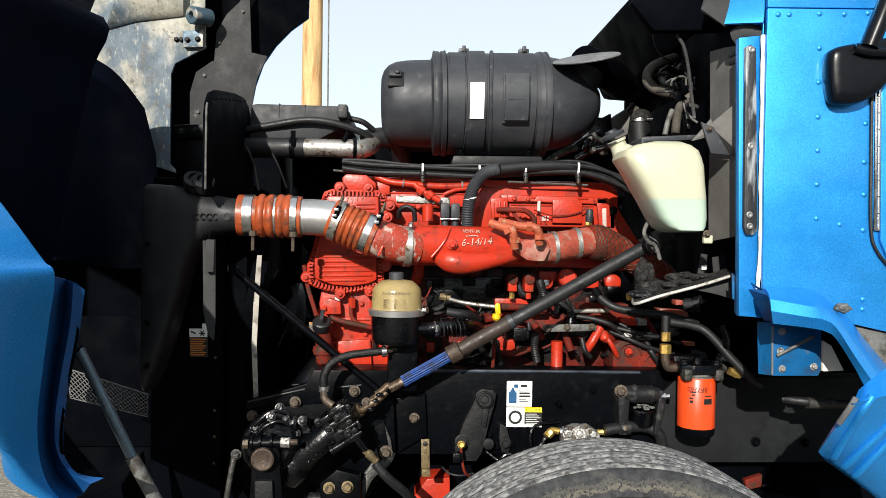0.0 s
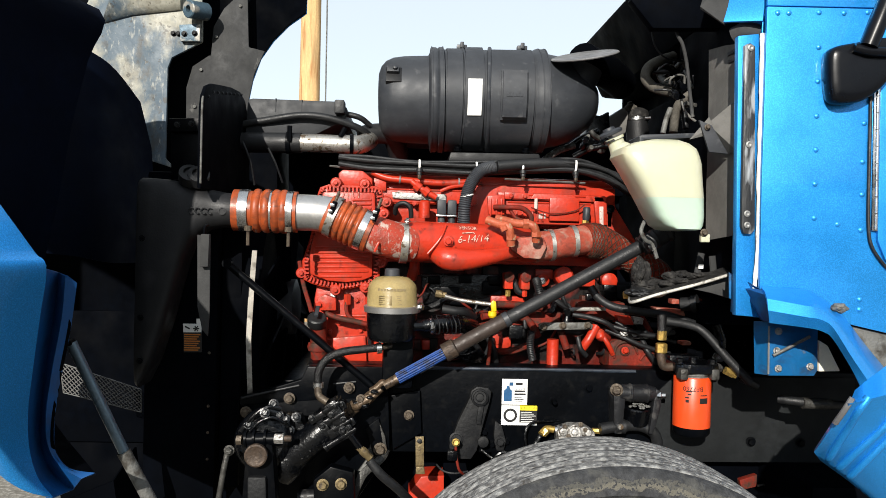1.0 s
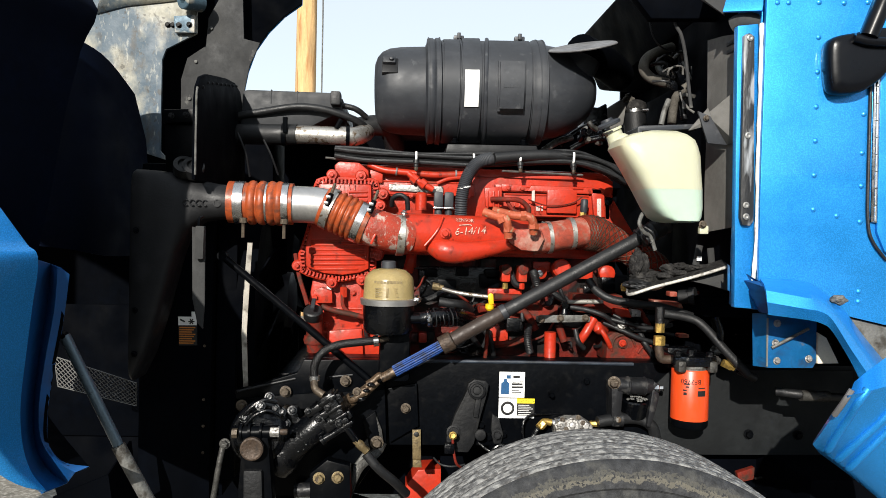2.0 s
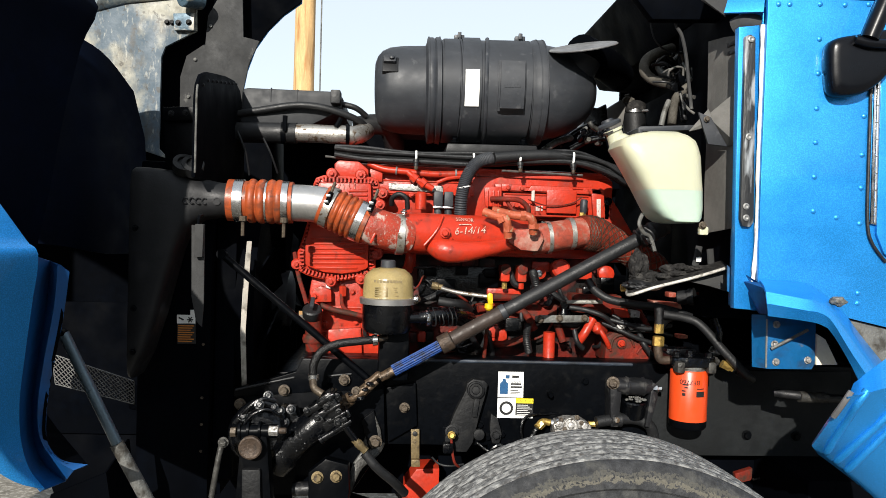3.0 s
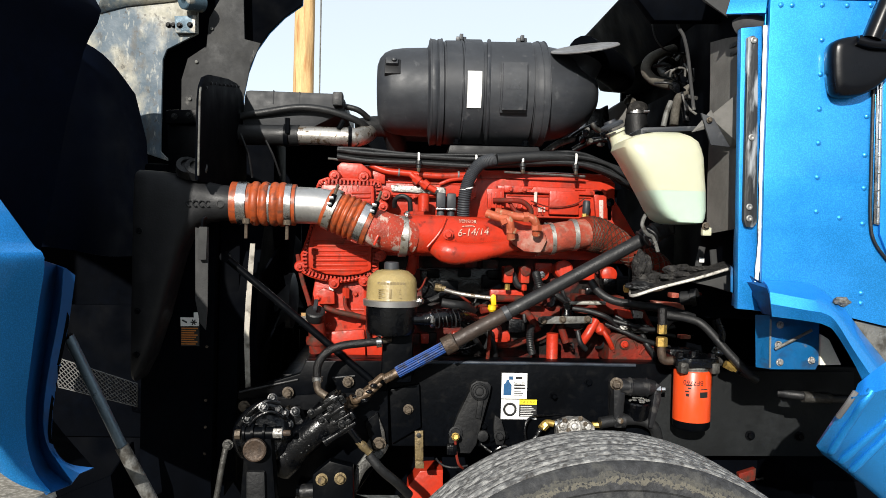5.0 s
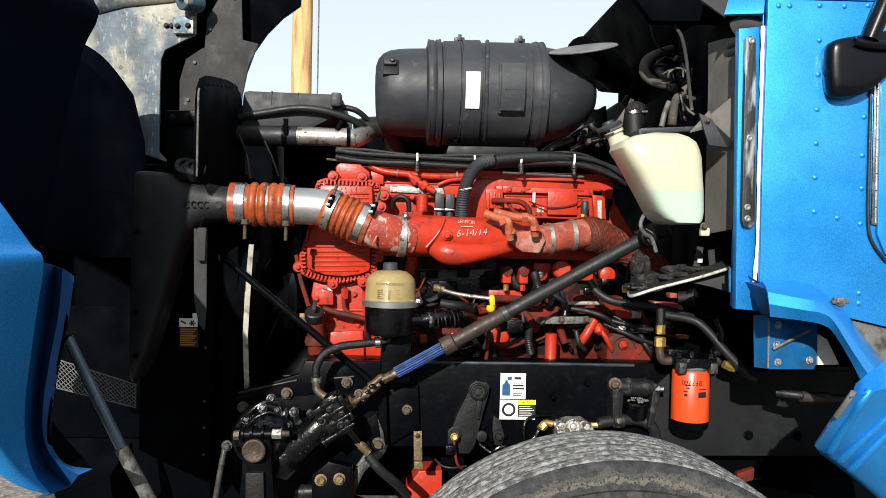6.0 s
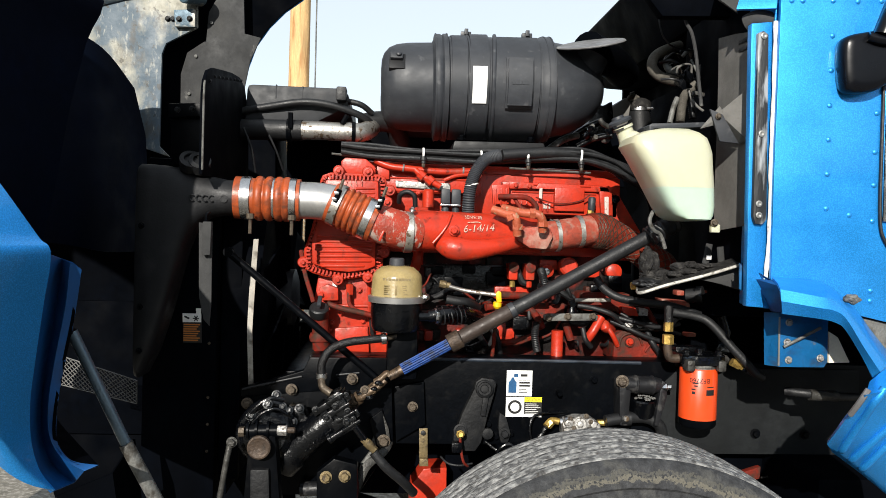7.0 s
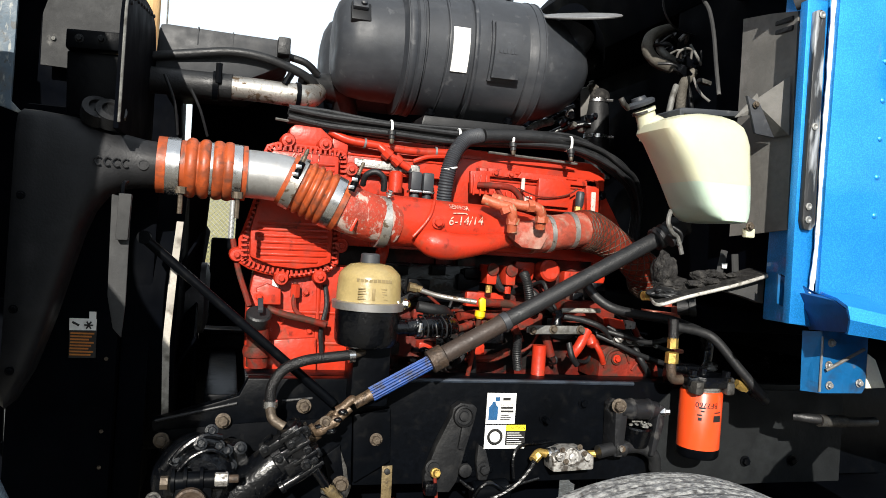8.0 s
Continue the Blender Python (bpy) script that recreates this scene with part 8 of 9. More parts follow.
for i in range(26):
    a = rg.uniform(0, 6.28)
    c = Vector((0.615, 1.74, 0.895)) + Vector((0.034 * math.cos(a) * rg.random(), 0.02 * math.sin(a) - 0.012, rg.uniform(0, 0.006)))
    lathe([(-0.003, 0.001), (0, rg.uniform(0.003, 0.006)), (0.003, 0.001)], c, (rg.uniform(-0.5, 0.5), -0.5, 1), 6, gg)
part("dirt", gg, CORRODED, bu)

av = thing("air_valve", (0.413, 1.711, 0.8), "small alloy air valve with brass and black line fittings", "valve")
part("body", prism([(0.371, 0.823), (0.409, 0.837), (0.456, 0.837), (0.484, 0.82), (0.485, 0.786), (0.375, 0.781)], 1.713, 1.774, bev=0.006), DUST_ALLOY, av)
part("cover", lathe([(0, 0.022), (0.004, 0.022), (0.005, 0.019), (0.001, 0.017), (0.001, 0.011), (0.006, 0.009), (0.008, 0.004)], (0.422, 1.711, 0.82), (0, -1, 0.2), 24), DUST_ALLOY, av)
part("side_boss", lathe([(0, 0.012), (0.012, 0.011), (0.013, 0.005), (0.006, 0.004)], (0.386, 1.711, 0.823), (0, -1, 0.1), 16), DUST_ALLOY, av)
part("side_boss", lathe([(0, 0.010), (0.01, 0.009), (0.011, 0.004)], (0.46, 1.711, 0.821), (0, -1, 0.1), 16), DUST_ALLOY, av)
for p in ((0.39, 1.703, 0.839), (0.451, 1.703, 0.83), (0.402, 1.703, 0.811), (0.437, 1.703, 0.846)):
    part("screw", bolt(p, (0, -1, 0.2), 0.005), BOLTM, av)
for p in ((0.372, 1.743, 0.817), (0.388, 1.743, 0.82)):
    part("ring_nut", band(p, (1, 0, 0.1), 0.011, 0.008, 0.005), STEEL, av)
part("brass_elbow", tube([(0.366, 1.743, 0.819), (0.345, 1.743, 0.822), (0.326, 1.732, 0.808)], 0.010, 10), BRASS, av, "yellow brass elbow")
part("nut", lathe([(0, 0.0115), (0.018, 0.0115), (0.02, 0.008)], (0.344, 1.737, 0.82), (-0.7, -0.1, -0.7), 6), BRASS, av)
part("outlet_nut", lathe([(0, 0.009), (0.02, 0.009), (0.022, 0.010), (0.028, 0.010)], (0.483, 1.748, 0.816), (1, 0, 0), 8), BRASS, av)
al = thing("air_line", (0.587, 1.732, 0.82), "black rubber air lines along the rail above the tyre", "hose")
part("hose", tube([(0.501, 1.727, 0.827), (0.553, 1.732, 0.834), (0.624, 1.743, 0.834), (0.668, 1.743, 0.813), (0.685, 1.753, 0.773)], 0.017, 14), RUBBER, al)
part("collar", band((0.561, 1.732, 0.834), (1, 0, 0.05), 0.0175, 0.03, 0.004), RUBBER, al)
part("clip", lathe([(0, 0.008), (0.008, 0.008)], (0.556, 1.71, 0.84), (0, -1, 0), 12), DIRTY_STEEL, al)
part("thin_line", tube([(0.287, 1.753, 0.755), (0.283, 1.753, 0.806), (0.305, 1.763, 0.834), (0.366, 1.774, 0.838), (0.449, 1.795, 0.839), (0.511, 1.795, 0.816)], 0.0042, 8), OILY, al)
part("thin_line", tube([(0.322, 1.712, 0.812), (0.305, 1.712, 0.783), (0.272, 1.712, 0.75), (0.216, 1.722, 0.717), (0.158, 1.732, 0.71)], 0.006, 8, 16, rfun=lambda u, i: 1 + 0.12 * (i % 2)), OILY, al)
part("thin_line", tube([(0.355, 1.753, 0.755), (0.271, 1.753, 0.735), (0.203, 1.763, 0.721), (0.154, 1.774, 0.749)], 0.0045, 8), OILY, al)
part("thin_line", tube([(0.257, 1.732, 0.732), (0.22, 1.732, 0.753), (0.194, 1.732, 0.743), (0.183, 1.743, 0.715)], 0.005, 8, 14, rfun=lambda u, i: 1 + 0.14 * (i % 2)), OILY, al)
solo("air_canister", lathe([(0, 0.025), (0.005, 0.03), (0.09, 0.03), (0.095, 0.025)], (0.188, 1.774, 0.715), (1, 0, 0.05), 20), BLACKPAINT, "small black cylinder behind the air lines", "cylinder")

# ---- hoses and rods across the engine ----
dt = thing("dipstick", (0.181, 1.78, 1.149), "yellow plastic oil dipstick handle on its tube", "dipstick")
part("handle", prism([(0.171, 1.19), (0.179, 1.199), (0.188, 1.194), (0.19, 1.165), (0.175, 1.164)], 1.77, 1.782, bev=0.003), YELLOW, dt)
part("plug", lathe([(0, 0.008), (0.006, 0.013), (0.018, 0.013), (0.02, 0.009)], (0.177, 1.78, 1.145), (0.1, 0, 1), 16), YELLOW, dt)
part("tube", tube([(0.177, 1.78, 1.144), (0.177, 1.8, 1.086), (0.175, 1.83, 0.995)], 0.006, 10), RED_DULL, dt)
fl = thing("steel_fuel_line", (0.099, 1.84, 1.185), "bright steel fuel line with a brass end nut", "pipe")
part("line", tube([(0.037, 1.83, 1.204), (0.081, 1.83, 1.193), (0.133, 1.82, 1.187), (0.177, 1.81, 1.183)], 0.0065, 12), DIRTY_STEEL, fl)
part("nut", lathe([(0, 0.012), (0.02, 0.012), (0.022, 0.009), (0.034, 0.009)], (0.008, 1.84, 1.21), (1, 0, -0.15), 8), ZINC, fl, "dirty brass nut")
part("rear_line", tube([(0.198, 1.84, 1.181), (0.279, 1.86, 1.178), (0.345, 1.88, 1.17)], 0.011, 12), RED_DULL, fl)
fr = thing("control_rod", (0.482, 1.85, 1.168), "bright steel rod in front of the engine block", "rod")
part("rod", tube([(0.426, 1.84, 1.17), (0.538, 1.84, 1.173)], 0.0065, 12), EDGE_ALLOY, fr)
part("knuckle", lathe([(-0.01, 0.011), (0.012, 0.011)], (0.42, 1.85, 1.16), (0, -1, 0), 14), OILY, fr)
part("seat", lathe([(0, 0.016), (0.01, 0.012), (0.03, 0.01)], (0.42, 1.85, 1.131), (0, 0, 1), 14), OILY, fr)
HOSES = ((([(0.486, 1.82, 1.24), (0.504, 1.8, 1.211), (0.542, 1.78, 1.187), (0.609, 1.77, 1.175), (0.701, 1.76, 1.165), (0.785, 1.75, 1.141)], 0.0125), "black rubber hose crossing behind the step plate"),
         (([(0.68, 1.7, 1.154), (0.752, 1.69, 1.143), (0.789, 1.675, 1.122), (0.846, 1.65, 1.054), (0.906, 1.63, 0.99)], 0.0125), "black rubber hose sloping down beside the filter"),
         (([(0.669, 1.69, 1.102), (0.676, 1.7, 1.121), (0.712, 1.74, 1.137), (0.77, 1.78, 1.143)], 0.0115), "black braided hose above the brass nut"),
         (([(0.888, 1.655, 0.998), (0.909, 1.65, 0.989), (0.937, 1.66, 0.974)], 0.0115), "short black hose beside the fuel filter"),
         (([(0.029, 1.82, 1.165), (0.072, 1.82, 1.159), (0.103, 1.84, 1.154), (0.13, 1.88, 1.136)], 0.014), "oily hose stub behind the steering shaft"),
         (([(0.309, 1.84, 1.1), (0.304, 1.83, 1.057), (0.314, 1.84, 1.012)], 0.011), "black ribbed hose beside the small bracket"),
         (([(0.324, 1.87, 1.26), (0.329, 1.85, 1.231), (0.343, 1.86, 1.186)], 0.012), "black corrugated conduit on the engine side"),
         (([(0.438, 1.85, 1.153), (0.489, 1.84, 1.146), (0.54, 1.83, 1.13), (0.582, 1.85, 1.101)], 0.008), "thin black line over the engine block"),
         (([(0.454, 1.84, 1.084), (0.461, 1.83, 1.05), (0.482, 1.84, 1.027)], 0.008), "thin black wire loop low on the engine"),
         (([(0.56, 1.84, 1.12), (0.608, 1.82, 1.109), (0.679, 1.82, 1.095), (0.758, 1.84, 1.104)], 0.007), "dusty cable along the engine side"),
         (([(0.045, 1.8, 1.133), (0.099, 1.82, 1.1), (0.157, 1.86, 1.025)], 0.009), "black hose low beside the shaft"),
         (([(0.159, 1.86, 1.096), (0.192, 1.86, 1.046), (0.206, 1.88, 0.995)], 0.009), "black hose over the block's lower side"),
         (([(0.972, 1.6, 0.951), (1.021, 1.57, 0.95), (1.115, 1.565, 0.944), (1.214, 1.58, 0.941)], 0.012), "grey-taped hose under the cab corner"))
for (pts, r), lab in HOSES:
    rib = "ribbed" in lab or "corrugated" in lab
    solo("hose", tube(pts, r, 12, 20 if rib else 7, rfun=(lambda u, i: 1 + 0.12 * (i % 2)) if rib else None), FIBRE if "braided" in lab else RUBBER, lab, "hose", "engine hoses")
tp = solo("pipe_wrap", lathe([(-0.04, 0.0155), (0.04, 0.0155)], (1.064, 1.568, 0.946), (1, 0, -0.03), 16), CASTGREY, "grey tape wrap round a hose", "tape")

en2 = thing("engine_rear_fittings", (0.706, 1.9, 1.096), "red and grey fittings crowding the engine's rear corner", "fitting")
part("red_cover", prism([(0.582, 1.151), (0.629, 1.148), (0.641, 1.12), (0.59, 1.123)], 1.87, 1.95, bev=0.005), RED, en2)
part("pale_gasket", prism([(0.637, 1.148), (0.668, 1.144), (0.667, 1.125), (0.638, 1.123)], 1.868, 1.9, bev=0.003), DUST_ALLOY, en2)
part("ledge", prism([(0.584, 1.104), (0.702, 1.098), (0.729, 1.08), (0.588, 1.082)], 1.84, 1.92, bev=0.004), CASTGREY, en2)
for q, w in (((0.6, 1.838, 1.103), 0.010), ((0.632, 1.838, 1.098), 0.007), ((0.668, 1.838, 1.095), 0.009), ((0.714, 1.838, 1.086), 0.006)):
    part("ledge_bolt", bolt(q, (0, -1, 0.4), w), DUST_ALLOY, en2)
part("flange", prism([(0.697, 1.18), (0.786, 1.174), (0.793, 1.156), (0.706, 1.162)], 1.84, 1.9, bev=0.003), RED_DUSTY, en2)
part("rear_stub", lathe([(0, 0.022), (0.03, 0.022), (0.032, 0.028), (0.05, 0.028)], (0.782, 1.85, 1.191), (0.6, -0.4, 0.1), 18), RUBBER, en2)
for q, w, h in (((0.775, 1.9, 1.197), 0.012, 0.008), ((0.819, 1.9, 1.179), 0.010, 0.012), ((0.848, 1.9, 1.196), 0.014, 0.012), ((0.806, 1.88, 1.067), 0.016, 0.006)):
    part("lug", box(q[0] - w, q[0] + w, q[1] - 0.02, q[1] + 0.02, q[2] - h, q[2] + h, 0.004), RED_DUSTY, en2)
ex2 = thing("exhaust_bracket", (0.93, 1.9, 1.007), "crumpled bright heat shield behind the filter hose", "heat shield")
part("upper_foil", lump((0.912, 1.9, 1.153), 0.022, 3.3, 0.6, 1.2), DUST_ALLOY, ex2)
part("stem", tube([(0.925, 1.92, 1.124), (0.941, 1.92, 1.078), (0.938, 1.92, 1.032)], 0.018, 12), OILY, ex2)
part("lower_foil", lump((0.923, 1.88, 1.023), 0.022, 5.2, 1.1, 0.7), DUST_ALLOY, ex2)

# ---- wire loops between the tank and the shaft ----
wr_ = thing("loose_wire", (0.593, 1.6, 1.339), "dusty grey loose wires hanging under the tank", "wiring")
part("wire", tube([(0.576, 1.6, 1.441), (0.564, 1.59, 1.414), (0.577, 1.59, 1.389), (0.6, 1.6, 1.377), (0.614, 1.6, 1.339)], 0.0055, 8), CORRODED, wr_)
part("wire", tube([(0.583, 1.6, 1.402), (0.6, 1.59, 1.389), (0.61, 1.6, 1.37), (0.6, 1.6, 1.358)], 0.004, 8), RUBBER, wr_)
part("tie", band((0.594, 1.62, 1.37), (0.8, 0, 0.5), 0.014, 0.006, 0.002), RUBBER, wr_)

# ---- step plate below the tank ----
stp = thing("pedal_plate", (0.659, 1.58, 1.246), "worn alloy plate with dusty foam and rubber lumps on it", "plate")
PL = [(0.539, 1.6, 1.23), (0.53, 1.55, 1.219), (0.594, 1.53, 1.243), (0.695, 1.51, 1.274), (0.779, 1.5, 1.303)]
part("plate_edge", tube(PL, 0.0045, 8, 5, flat=(0.7, 1)), EDGE_ALLOY, stp, "bright worn plate edge")
part("plate_top", sheet([[Vector(p) for p in PL], [Vector(p) + Vector((0.02, 0.085, 0.01)) for p in PL]], 0.006), FOAM, stp)
part("grey_bracket", prism([(0.688, 1.26), (0.797, 1.297), (0.798, 1.235), (0.741, 1.25)], 1.53, 1.56, bev=0.002), GREYPLAS, stp)

part("boot", lump((0.569, 1.6, 1.299), 0.034, 1.3, 0.8, 1.3), FOAM, stp, "crumpled dusty rubber boot")
part("boot_skirt", lump((0.594, 1.6, 1.263), 0.042, 4.1, 1.2, 0.6), FOAM, stp)
part("boot_base", lump((0.566, 1.585, 1.244), 0.036, 7.7, 1.2, 0.45), RUBBER, stp)
for i, (c, r, sx) in enumerate((((0.638, 1.56, 1.292), 0.016, 1.5), ((0.67, 1.56, 1.299), 0.013, 1.8), ((0.695, 1.56, 1.294), 0.012, 1.6), ((0.628, 1.555, 1.272), 0.012, 2.0), ((0.66, 1.55, 1.281), 0.012, 2.2), ((0.726, 1.55, 1.297), 0.01, 2.4))):
    part("foam_lump", lump(c, r, i * 2.1 + 0.4, sx, 0.8), FOAM, stp)
part("brass_plug", lathe([(0, 0.011), (0.022, 0.012), (0.024, 0.008)], (0.529, 1.62, 1.233), (1, 0, 0.05), 10), BRASS, stp, "brass plug")
for a, b, m_ in (((0.738, 1.62, 1.3), (0.748, 1.62, 1.356), GREYPLAS), ((0.784, 1.62, 1.306), (0.779, 1.62, 1.349), GREYPLAS)):
    part("post", tube([a, b], 0.010, 8, 1, flat=(1, 0.5)), m_, stp)
part("post_label", box(*(lambda p: (p[0] - 0.007, p[0] + 0.007, p[1] - 0.012, p[1] - 0.009, p[2] - 0.007, p[2] + 0.006))((0.743, 1.62, 1.319)), 0.001), WHITE, stp, "white paper band")
part("knob", lathe([(0, 0.016), (0.02, 0.018), (0.024, 0.012)], (0.816, 1.62, 1.306), (0.1, 0, 1), 14), GREYPLAS, stp)

# ---- firewall plumbing above the tank ----
fw = thing("firewall_hoses", (0.713, 1.75, 1.726), "dusty hoses and corrugated wiring on the cab firewall", "hose")
part("hose", tube([(0.787, 2, 2.005), (0.719, 1.95, 1.973), (0.681, 1.93, 1.946), (0.671, 1.92, 1.91), (0.699, 1.92, 1.882), (0.754, 1.93, 1.872)], 0.0165, 14), DUSTY_HOSE, fw, "tan dusty elbow hose")
part("hose", tube([(0.757, 2, 1.977), (0.728, 1.95, 1.932), (0.736, 1.93, 1.905), (0.775, 1.93, 1.891)], 0.012, 12), CORRODED, fw)
part("conduit", tube([(0.737, 1.84, 1.727), (0.745, 1.85, 1.777), (0.759, 1.86, 1.818), (0.803, 1.88, 1.856), (0.866, 1.92, 1.889)], 0.013, 12, 30, rfun=lambda u, i: 1 + 0.12 * (i % 2)), DUSTY_HOSE, fw)
part("conduit", tube([(0.704, 1.84, 1.723), (0.717, 1.85, 1.77), (0.733, 1.86, 1.805)], 0.0085, 12), CORRODED, fw)
part("conduit", tube([(0.784, 1.86, 1.744), (0.779, 1.87, 1.792), (0.768, 1.88, 1.832)], 0.009, 10, 16, rfun=lambda u, i: 1 + 0.12 * (i % 2)), RUBBER, fw)
part("long_wire", tube([(0.684, 1.72, 2.037), (0.691, 1.7, 1.989), (0.703, 1.69, 1.959), (0.713, 1.68, 1.901), (0.721, 1.67, 1.814), (0.727, 1.66, 1.745)], 0.0052, 8), GREYPLAS, fw, "grey wire hanging from the cowl")
part("thin_cable", tube([(0.662, 1.85, 2.044), (0.677, 1.85, 1.992), (0.722, 1.86, 1.96), (0.826, 1.9, 1.963)], 0.003, 8), RUBBER, fw)
part("loop_wire", tube([(0.728, 1.86, 1.883), (0.728, 1.85, 1.896), (0.748, 1.85, 1.908), (0.773, 1.86, 1.908), (0.779, 1.87, 1.882)], 0.0035, 8), SHIELDM, fw)
part("white_wire", tube([(0.746, 1.8, 1.817), (0.752, 1.79, 1.789), (0.765, 1.78, 1.767), (0.78, 1.77, 1.752)], 0.0038, 8), SHIELDM, fw)
part("terminal", box(-0.018, 0.018, -0.01, 0.01, -0.006, 0.006, 0.003, turn=Matrix.Translation((0.765, 1.78, 1.804)) @ pose(0, 0, 0, 0, 10, 0)), CASTGREY, fw)
rg = random.Random(44)
for k in range(16):
    a = Vector((0.746, 1.9, 1.926)) + Vector((rg.uniform(0, 0.1), rg.uniform(-0.03, 0.04), rg.uniform(-0.09, 0.02)))
    b = a + Vector((rg.uniform(-0.06, 0.08), rg.uniform(-0.03, 0.03), rg.uniform(-0.07, 0.05)))
    part("cable", tube([a, mixp(a, b, 0.5) + Vector((0, -0.015, rg.uniform(-0.02, 0.02))), b], rg.choice((0.003, 0.004, 0.006)), 7, 4), (RUBBER, OILY, CORRODED, RUBBER)[k % 4], fw)
for p, r, t_ in (((0.767, 1.88, 1.883), 0.018, 20), ((0.824, 1.9, 1.908), 0.02, -15), ((0.756, 1.87, 1.848), 0.02, 30), ((0.806, 1.88, 1.866), 0.014, 10), ((0.87, 1.93, 1.927), 0.022, 5), ((0.778, 1.95, 1.968), 0.014, 25)):
    part("connector", box(-r, r, -r, r, -r * 0.6, r * 0.6, 0.004, turn=Matrix.Translation(p) @ pose(0, 0, 0, 20, t_, 10)), (OILY, RUBBER)[int(r * 1000) % 2], fw)
uh = thing("upper_coolant_hose", (0.851, 2.52, 1.635), "black rubber coolant hose with two steel clamps", "hose")
part("hose", tube([(0.859, 2.52, 1.595), (0.844, 2.52, 1.746), (0.83, 2.52, 1.884)], 0.0445, 24), RUBBER, uh)
part("hose_bulb", lathe([(-0.02, 0.047), (0.0, 0.05), (0.014, 0.046), (0.024, 0.03), (0.026, 0.012)], (0.829, 2.52, 1.9), (0, 0, 1), 24), FOAM, uh)
for p in ((0.831, 2.52, 1.88), (0.844, 2.52, 1.75)):
    part("clamp", band(p, (0, 0, 1), 0.0452, 0.014, 0.003), STEEL, uh)
    part("clamp_screw", lathe([(-0.012, 0.006), (0.014, 0.006)], (p[0] + 0.03, p[1] - 0.042, p[2]), (1, -0.4, 0), 8), STEEL, uh)
part("fitting", lathe([(0, 0.016), (0.02, 0.016), (0.022, 0.01), (0.034, 0.01)], (0.804, 2.5, 1.914), (-0.4, -0.3, 1), 10), DUSTY_HOSE, uh)
part("outlet_housing", prism([(0.663, 1.811), (0.691, 1.87), (0.766, 1.922), (0.785, 1.896), (0.776, 1.816), (0.69, 1.779)], 2.47, 2.6, bev=0.012), SHIELDM, uh, "dusty dark outlet housing")
part("bypass_pipe", tube([(0.77, 2.5, 1.86), (0.772, 2.48, 1.905), (0.785, 2.48, 1.926), (0.82, 2.5, 1.925)], 0.008, 10), DUSTY_HOSE, uh)
hl = thing("heater_pipe", (0.524, 2.1, 1.696), "dark pipes and fittings behind the air cleaner", "pipe")
for k, (a, b) in enumerate((((0.466, 2.2, 1.697), (0.592, 2.2, 1.779)), ((0.496, 2.15, 1.678), (0.603, 2.1, 1.714)), ((0.377, 2.1, 1.654), (0.496, 2.15, 1.718)))):
    part("pipe", tube([a, mixp(a, b, 0.5) + Vector((0, 0, 0.01)), b], 0.012, 10), CORRODED if k == 2 else OILY, hl)
# Made-up dark block closing the sky gap among the pipes.
part("sky_gap_block", prism([(0.57, 1.74), (0.575, 1.835), (0.6, 1.858), (0.625, 1.852), (0.66, 1.872), (0.672, 1.74)], 2.3, 2.4, bev=0.01), OILY, hl)
rg = random.Random(3)
for i in range(7):
    c = Vector((0.553, 2.1, 1.713)) + Vector((rg.uniform(-0.04, 0.05), rg.uniform(-0.04, 0.03), rg.uniform(-0.04, 0.03)))
    part("fitting", lathe([(0, 0.009), (0.015, 0.012), (0.025, 0.008)], c, (rg.uniform(-1, 1), -1, rg.uniform(-1, 1)), 8), OILY if i % 3 else CORRODED, hl)

# ---- chalk marks on the red castings ----
ck = thing("chalk_marks", (0.101, 1.79, 1.374), "handwritten white paint marker date on the red manifold", "writing")
MZ = (0.108, 1.74, 1.38)


def on_pipe(bm):
    """Wraps flat marks round the manifold, which leads away to the rear."""
    for v in bm.verts:
        dz = max(-0.95, min(0.95, (v.co.z - 1.369) / 0.0605))
        v.co.y = 1.7945 + 0.2 * (v.co.x - 0.098) - 0.0605 * math.sqrt(1 - dz * dz) - 0.0016 + (v.co.y - MZ[1]) * 0.3
    return bm


part("lettering", on_pipe(lettering("6-14/14", (MZ[0] + 0.002, MZ[1], MZ[2]), 0.03, 90, -4, 0, 0.0004, 0.25)), CHALK, ck)
part("lettering", on_pipe(lettering("SENSOR", (MZ[0] - 0.012, MZ[1], MZ[2] + 0.032), 0.0145, 90, 2, 0, 0.0004)), CHALK, ck)
part("arrow", on_pipe(tube([(MZ[0] - 0.03, MZ[1], MZ[2] + 0.017), (MZ[0] + 0.0, MZ[1], MZ[2] + 0.019), (MZ[0] + 0.008, MZ[1], MZ[2] + 0.017)], 0.0012, 5)), CHALK, ck)
ck2 = thing("chalk_marks", (-0.271, 1.84, 1.51), "scrawled white paint marker strokes on the front cover", "writing")
rg = random.Random(8)
for i in range(5):
    p = Vector((-0.298, 1.842, 1.506)) + Vector((0.016 * i, 0, rg.uniform(-0.002, 0.002)))
    t = rg.uniform(-0.007, 0.009)
    part("stroke", tube([p + Vector((-t * 0.5, 0, -0.009)), p + Vector((t * 0.5, 0, 0.001)), p + Vector((t, 0, 0.009))], 0.0009, 5), CHALK, ck2)

# ---- tangle low on the engine ----
tg = thing("engine_wiring", (0.342, 1.9, 1.002), "tangle of oily black hoses and wires on the block", "wiring")
rg = random.Random(17)
A_, B_ = Vector((-0.013, 1.9, 1.25)), Vector((0.672, 1.9, 0.996))
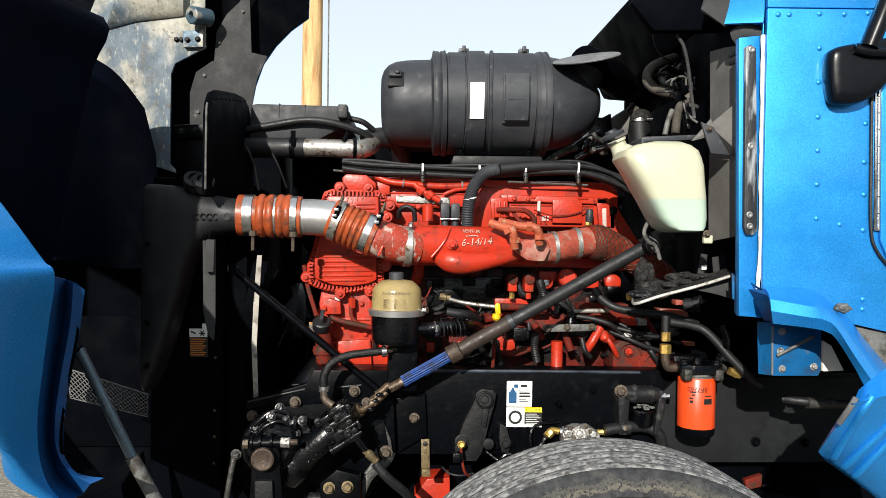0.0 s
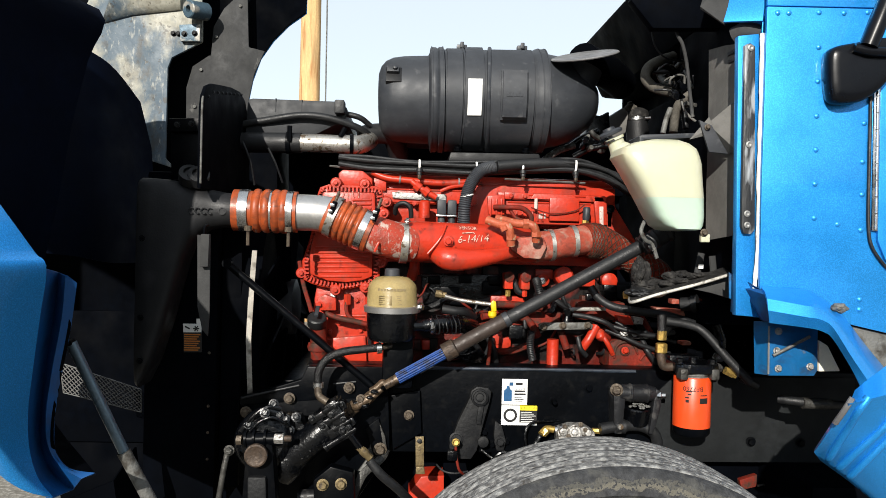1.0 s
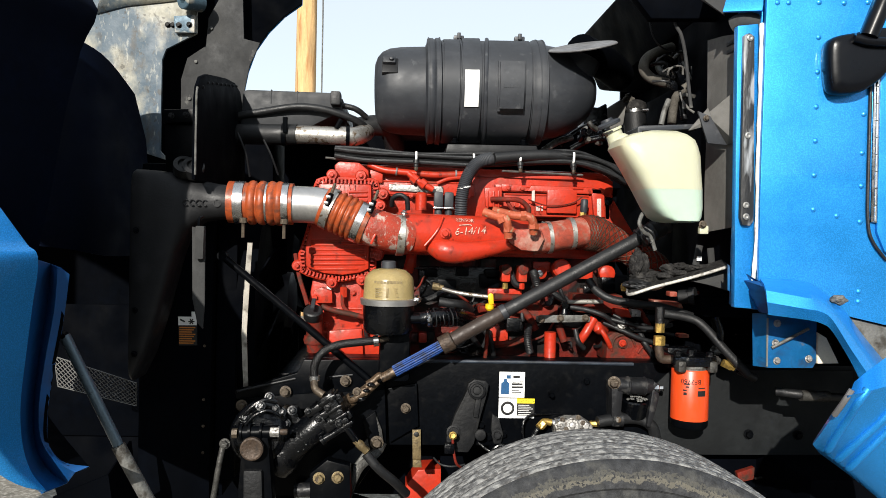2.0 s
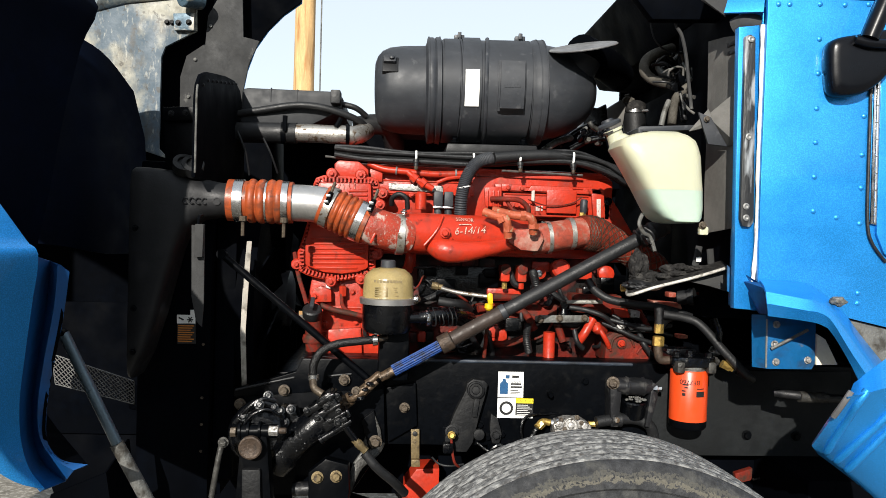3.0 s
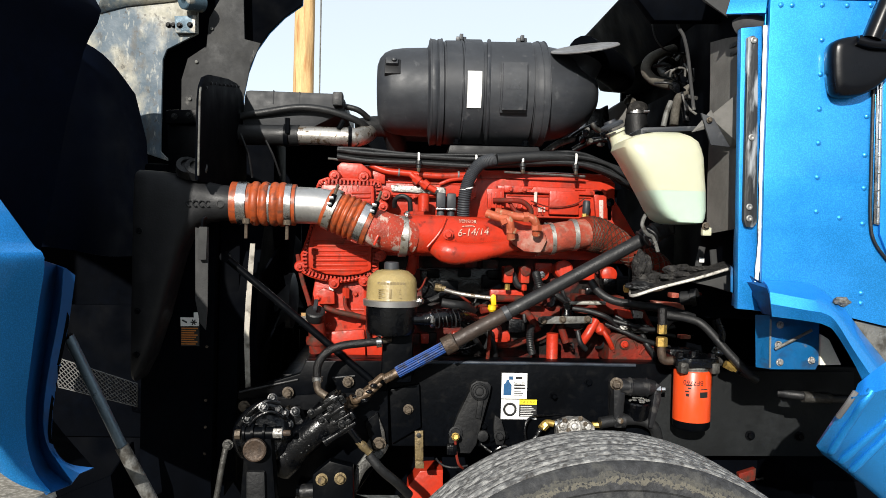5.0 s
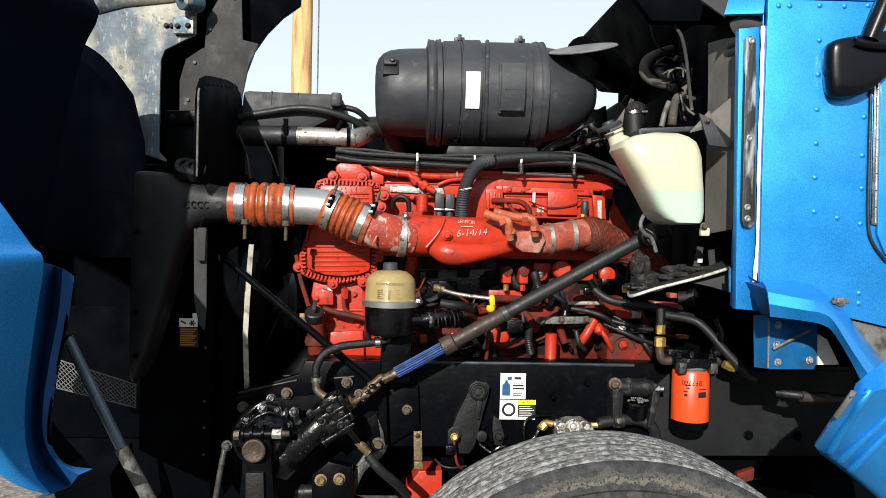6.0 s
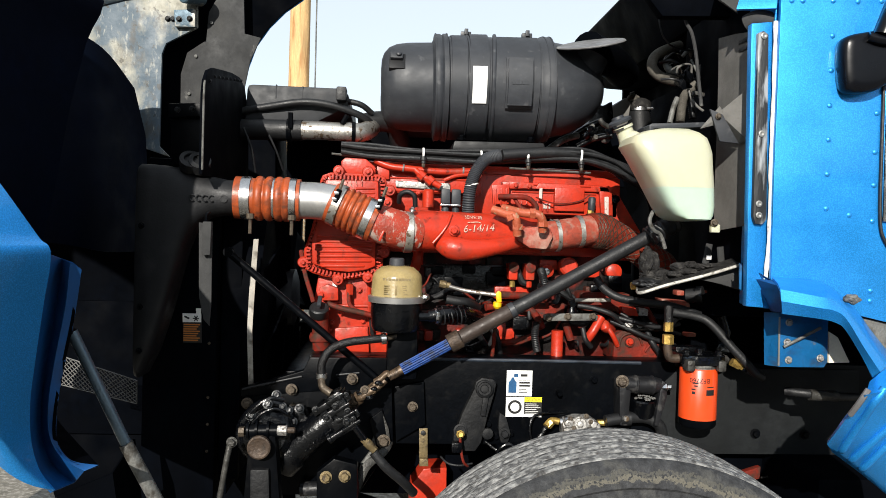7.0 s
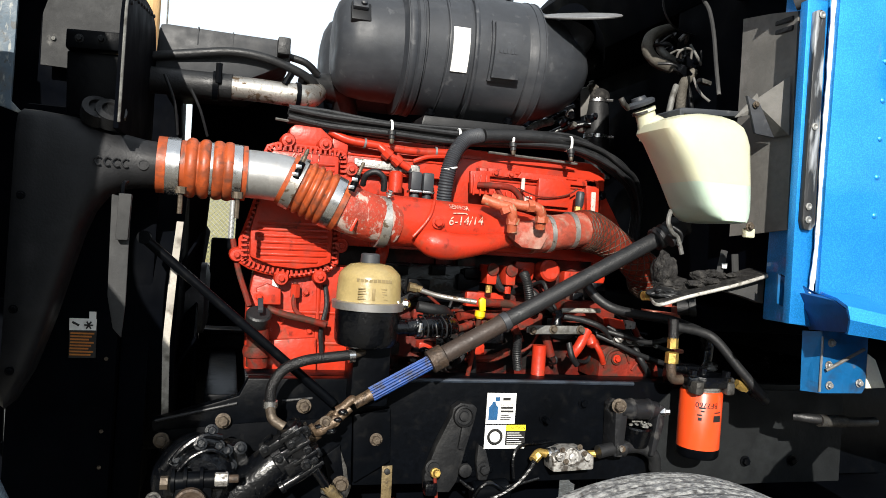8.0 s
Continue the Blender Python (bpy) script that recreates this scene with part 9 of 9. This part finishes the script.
for i in range(34):
    x, z = rg.uniform(A_.x, B_.x), rg.uniform(B_.z, A_.z)
    dx, dz = rg.uniform(-0.11, 0.11), rg.uniform(-0.07, 0.04)
    y = rg.uniform(1.9, 1.955)
    r = rg.choice((0.003, 0.004, 0.006, 0.009, 0.011))
    zz = max(1.0, z + dz)
    part("line", tube([(x, y + 0.05, z), (x + dx * 0.25, y, z + 0.01), (x + dx * 0.6, y - 0.01, (z + zz) / 2 + rg.uniform(-0.015, 0.015)), (x + dx, y, zz), (x + dx * 1.1, y + 0.05, zz - 0.01)], r, 8, 5), (RUBBER, OILY, RUBBER, RED_DULL)[i % 4], tg)
for i in range(16):
    x, z = rg.uniform(A_.x, B_.x), rg.uniform(B_.z + 0.01, A_.z)
    w, h = rg.uniform(0.012, 0.032), rg.uniform(0.01, 0.026)
    part("connector", box(x - w, x + w, 1.93, 1.99, z - h, z + h, 0.005), (OILY, BLACKPAINT)[i % 2], tg)
# Made-up black boxes that put the manifold's shadow on the block.
dark = thing("manifold_shade_fill", (0.108, 1.95, 1.212), "black boxes standing in for the manifold's shadow on the block", "module")
part("case", prism([(-0.036, 1.265), (0.221, 1.269), (0.228, 1.168), (-0.027, 1.165)], 1.945, 1.99, bev=0.008), OILY, dark)
for x in ((0.006, 1.945, 1.248), (0.107, 1.945, 1.253), (0.199, 1.945, 1.25)):
    part("connector", box(x[0] - 0.02, x[0] + 0.02, 1.925, 1.946, x[2] - 0.014, x[2] + 0.012, 0.004), BLACKPAINT, dark)

# ---- yard beyond the truck ----
bank = bmesh.new()
nx = 60
rows_ = [[(-60 + 120 * i / nx, 30 + 6 * k, G - 0.05 + (0, 1.6, 2.6, 3.0)[k] + 0.4 * noise.noise(Vector((i * 0.35, k, 0)))) for i in range(nx + 1)] for k in range(4)]
solo("grass_bank", sheet(rows_, 0.3), GRASS, "low bank of dry yellow-green grass beyond the yard", "ground", kind="structure")
fence = thing("chain_link_fence", (-2.5, 8.6, G), "galvanised chain link fence behind the yard", "fence")
for x in (-5.2, -2.9, -0.4, 1.9):
    part("post", lathe([(0, 0.03), (2.3, 0.03), (2.32, 0.02)], (x, 8.6, G), (0, 0, 1), 12), GALV, fence)
part("top_rail", tube([(-5.2, 8.6, G + 2.25), (1.9, 8.6, G + 2.25)], 0.02, 10, 1), GALV, fence)
wm = bmesh.new()
for i in range(100):
    for s in (1, -1):
        x = -4.0 + i * 0.05
        tube([(x, 8.57, G + 0.9), (x + s * 1.3, 8.57, G + 2.2)], 0.003, 3, 1, bm=wm)
tagged(part("mesh", wm, GALV, fence, "diamond wire mesh"), kind="stuff")
st_ = bmesh.new()
rg = random.Random(21)
for i in range(5200):
    x, y = rg.uniform(-1.9, -0.35), rg.uniform(0.4, 4.5)
    r = rg.uniform(0.006, 0.018)
    vs = [st_.verts.new((x + r * dx * rg.uniform(0.7, 1.2), y + r * dy * rg.uniform(0.7, 1.2), G + 0.004 + r * dz * rg.uniform(0.5, 0.9))) for dx, dy, dz in ((1, 0, 0), (0, 1, 0), (-1, 0, 0), (0, -1, 0), (0.2, 0.1, 1))]
    for k in range(4):
        st_.faces.new((vs[k], vs[(k + 1) % 4], vs[4]))
solo("gravel_stones", st_, GRAVEL, "loose pale gravel stones on the yard", "gravel", kind="stuff")
# Unseen wall added behind the camera to hold down fill and reflections.
solo("fill_blocker_wall", box(-16, 16, -12.3, -12.0, G, 2.6, 0.01), CORRODED, "plain dark unseen wall added behind the camera to cut fill light", "wall", kind="structure")

bc = thing("brake_chamber", (1.007, 1.85, 0.63), "dull red brake parts low behind the tyre", "brake")
part("body", tube([(0.956, 1.9, 0.623), (1.012, 1.88, 0.626), (1.062, 1.88, 0.637)], 0.018, 14), RED_DULL, bc)
part("bracket", prism([(0.981, 0.642), (1.038, 0.66), (1.036, 0.621), (0.988, 0.61)], 1.84, 1.87, bev=0.004), RED_DULL, bc)
part("clip", tube([(1.029, 1.82, 0.631), (1.062, 1.82, 0.635), (1.069, 1.82, 0.617)], 0.004, 8), CASTGREY, bc)
solo("shock_bolt", bolt((1.131, 1.75, 0.699), (0.3, -1, 0.3), 0.012), CASTGREY, "grey bolt under the frame rail", "bolt")
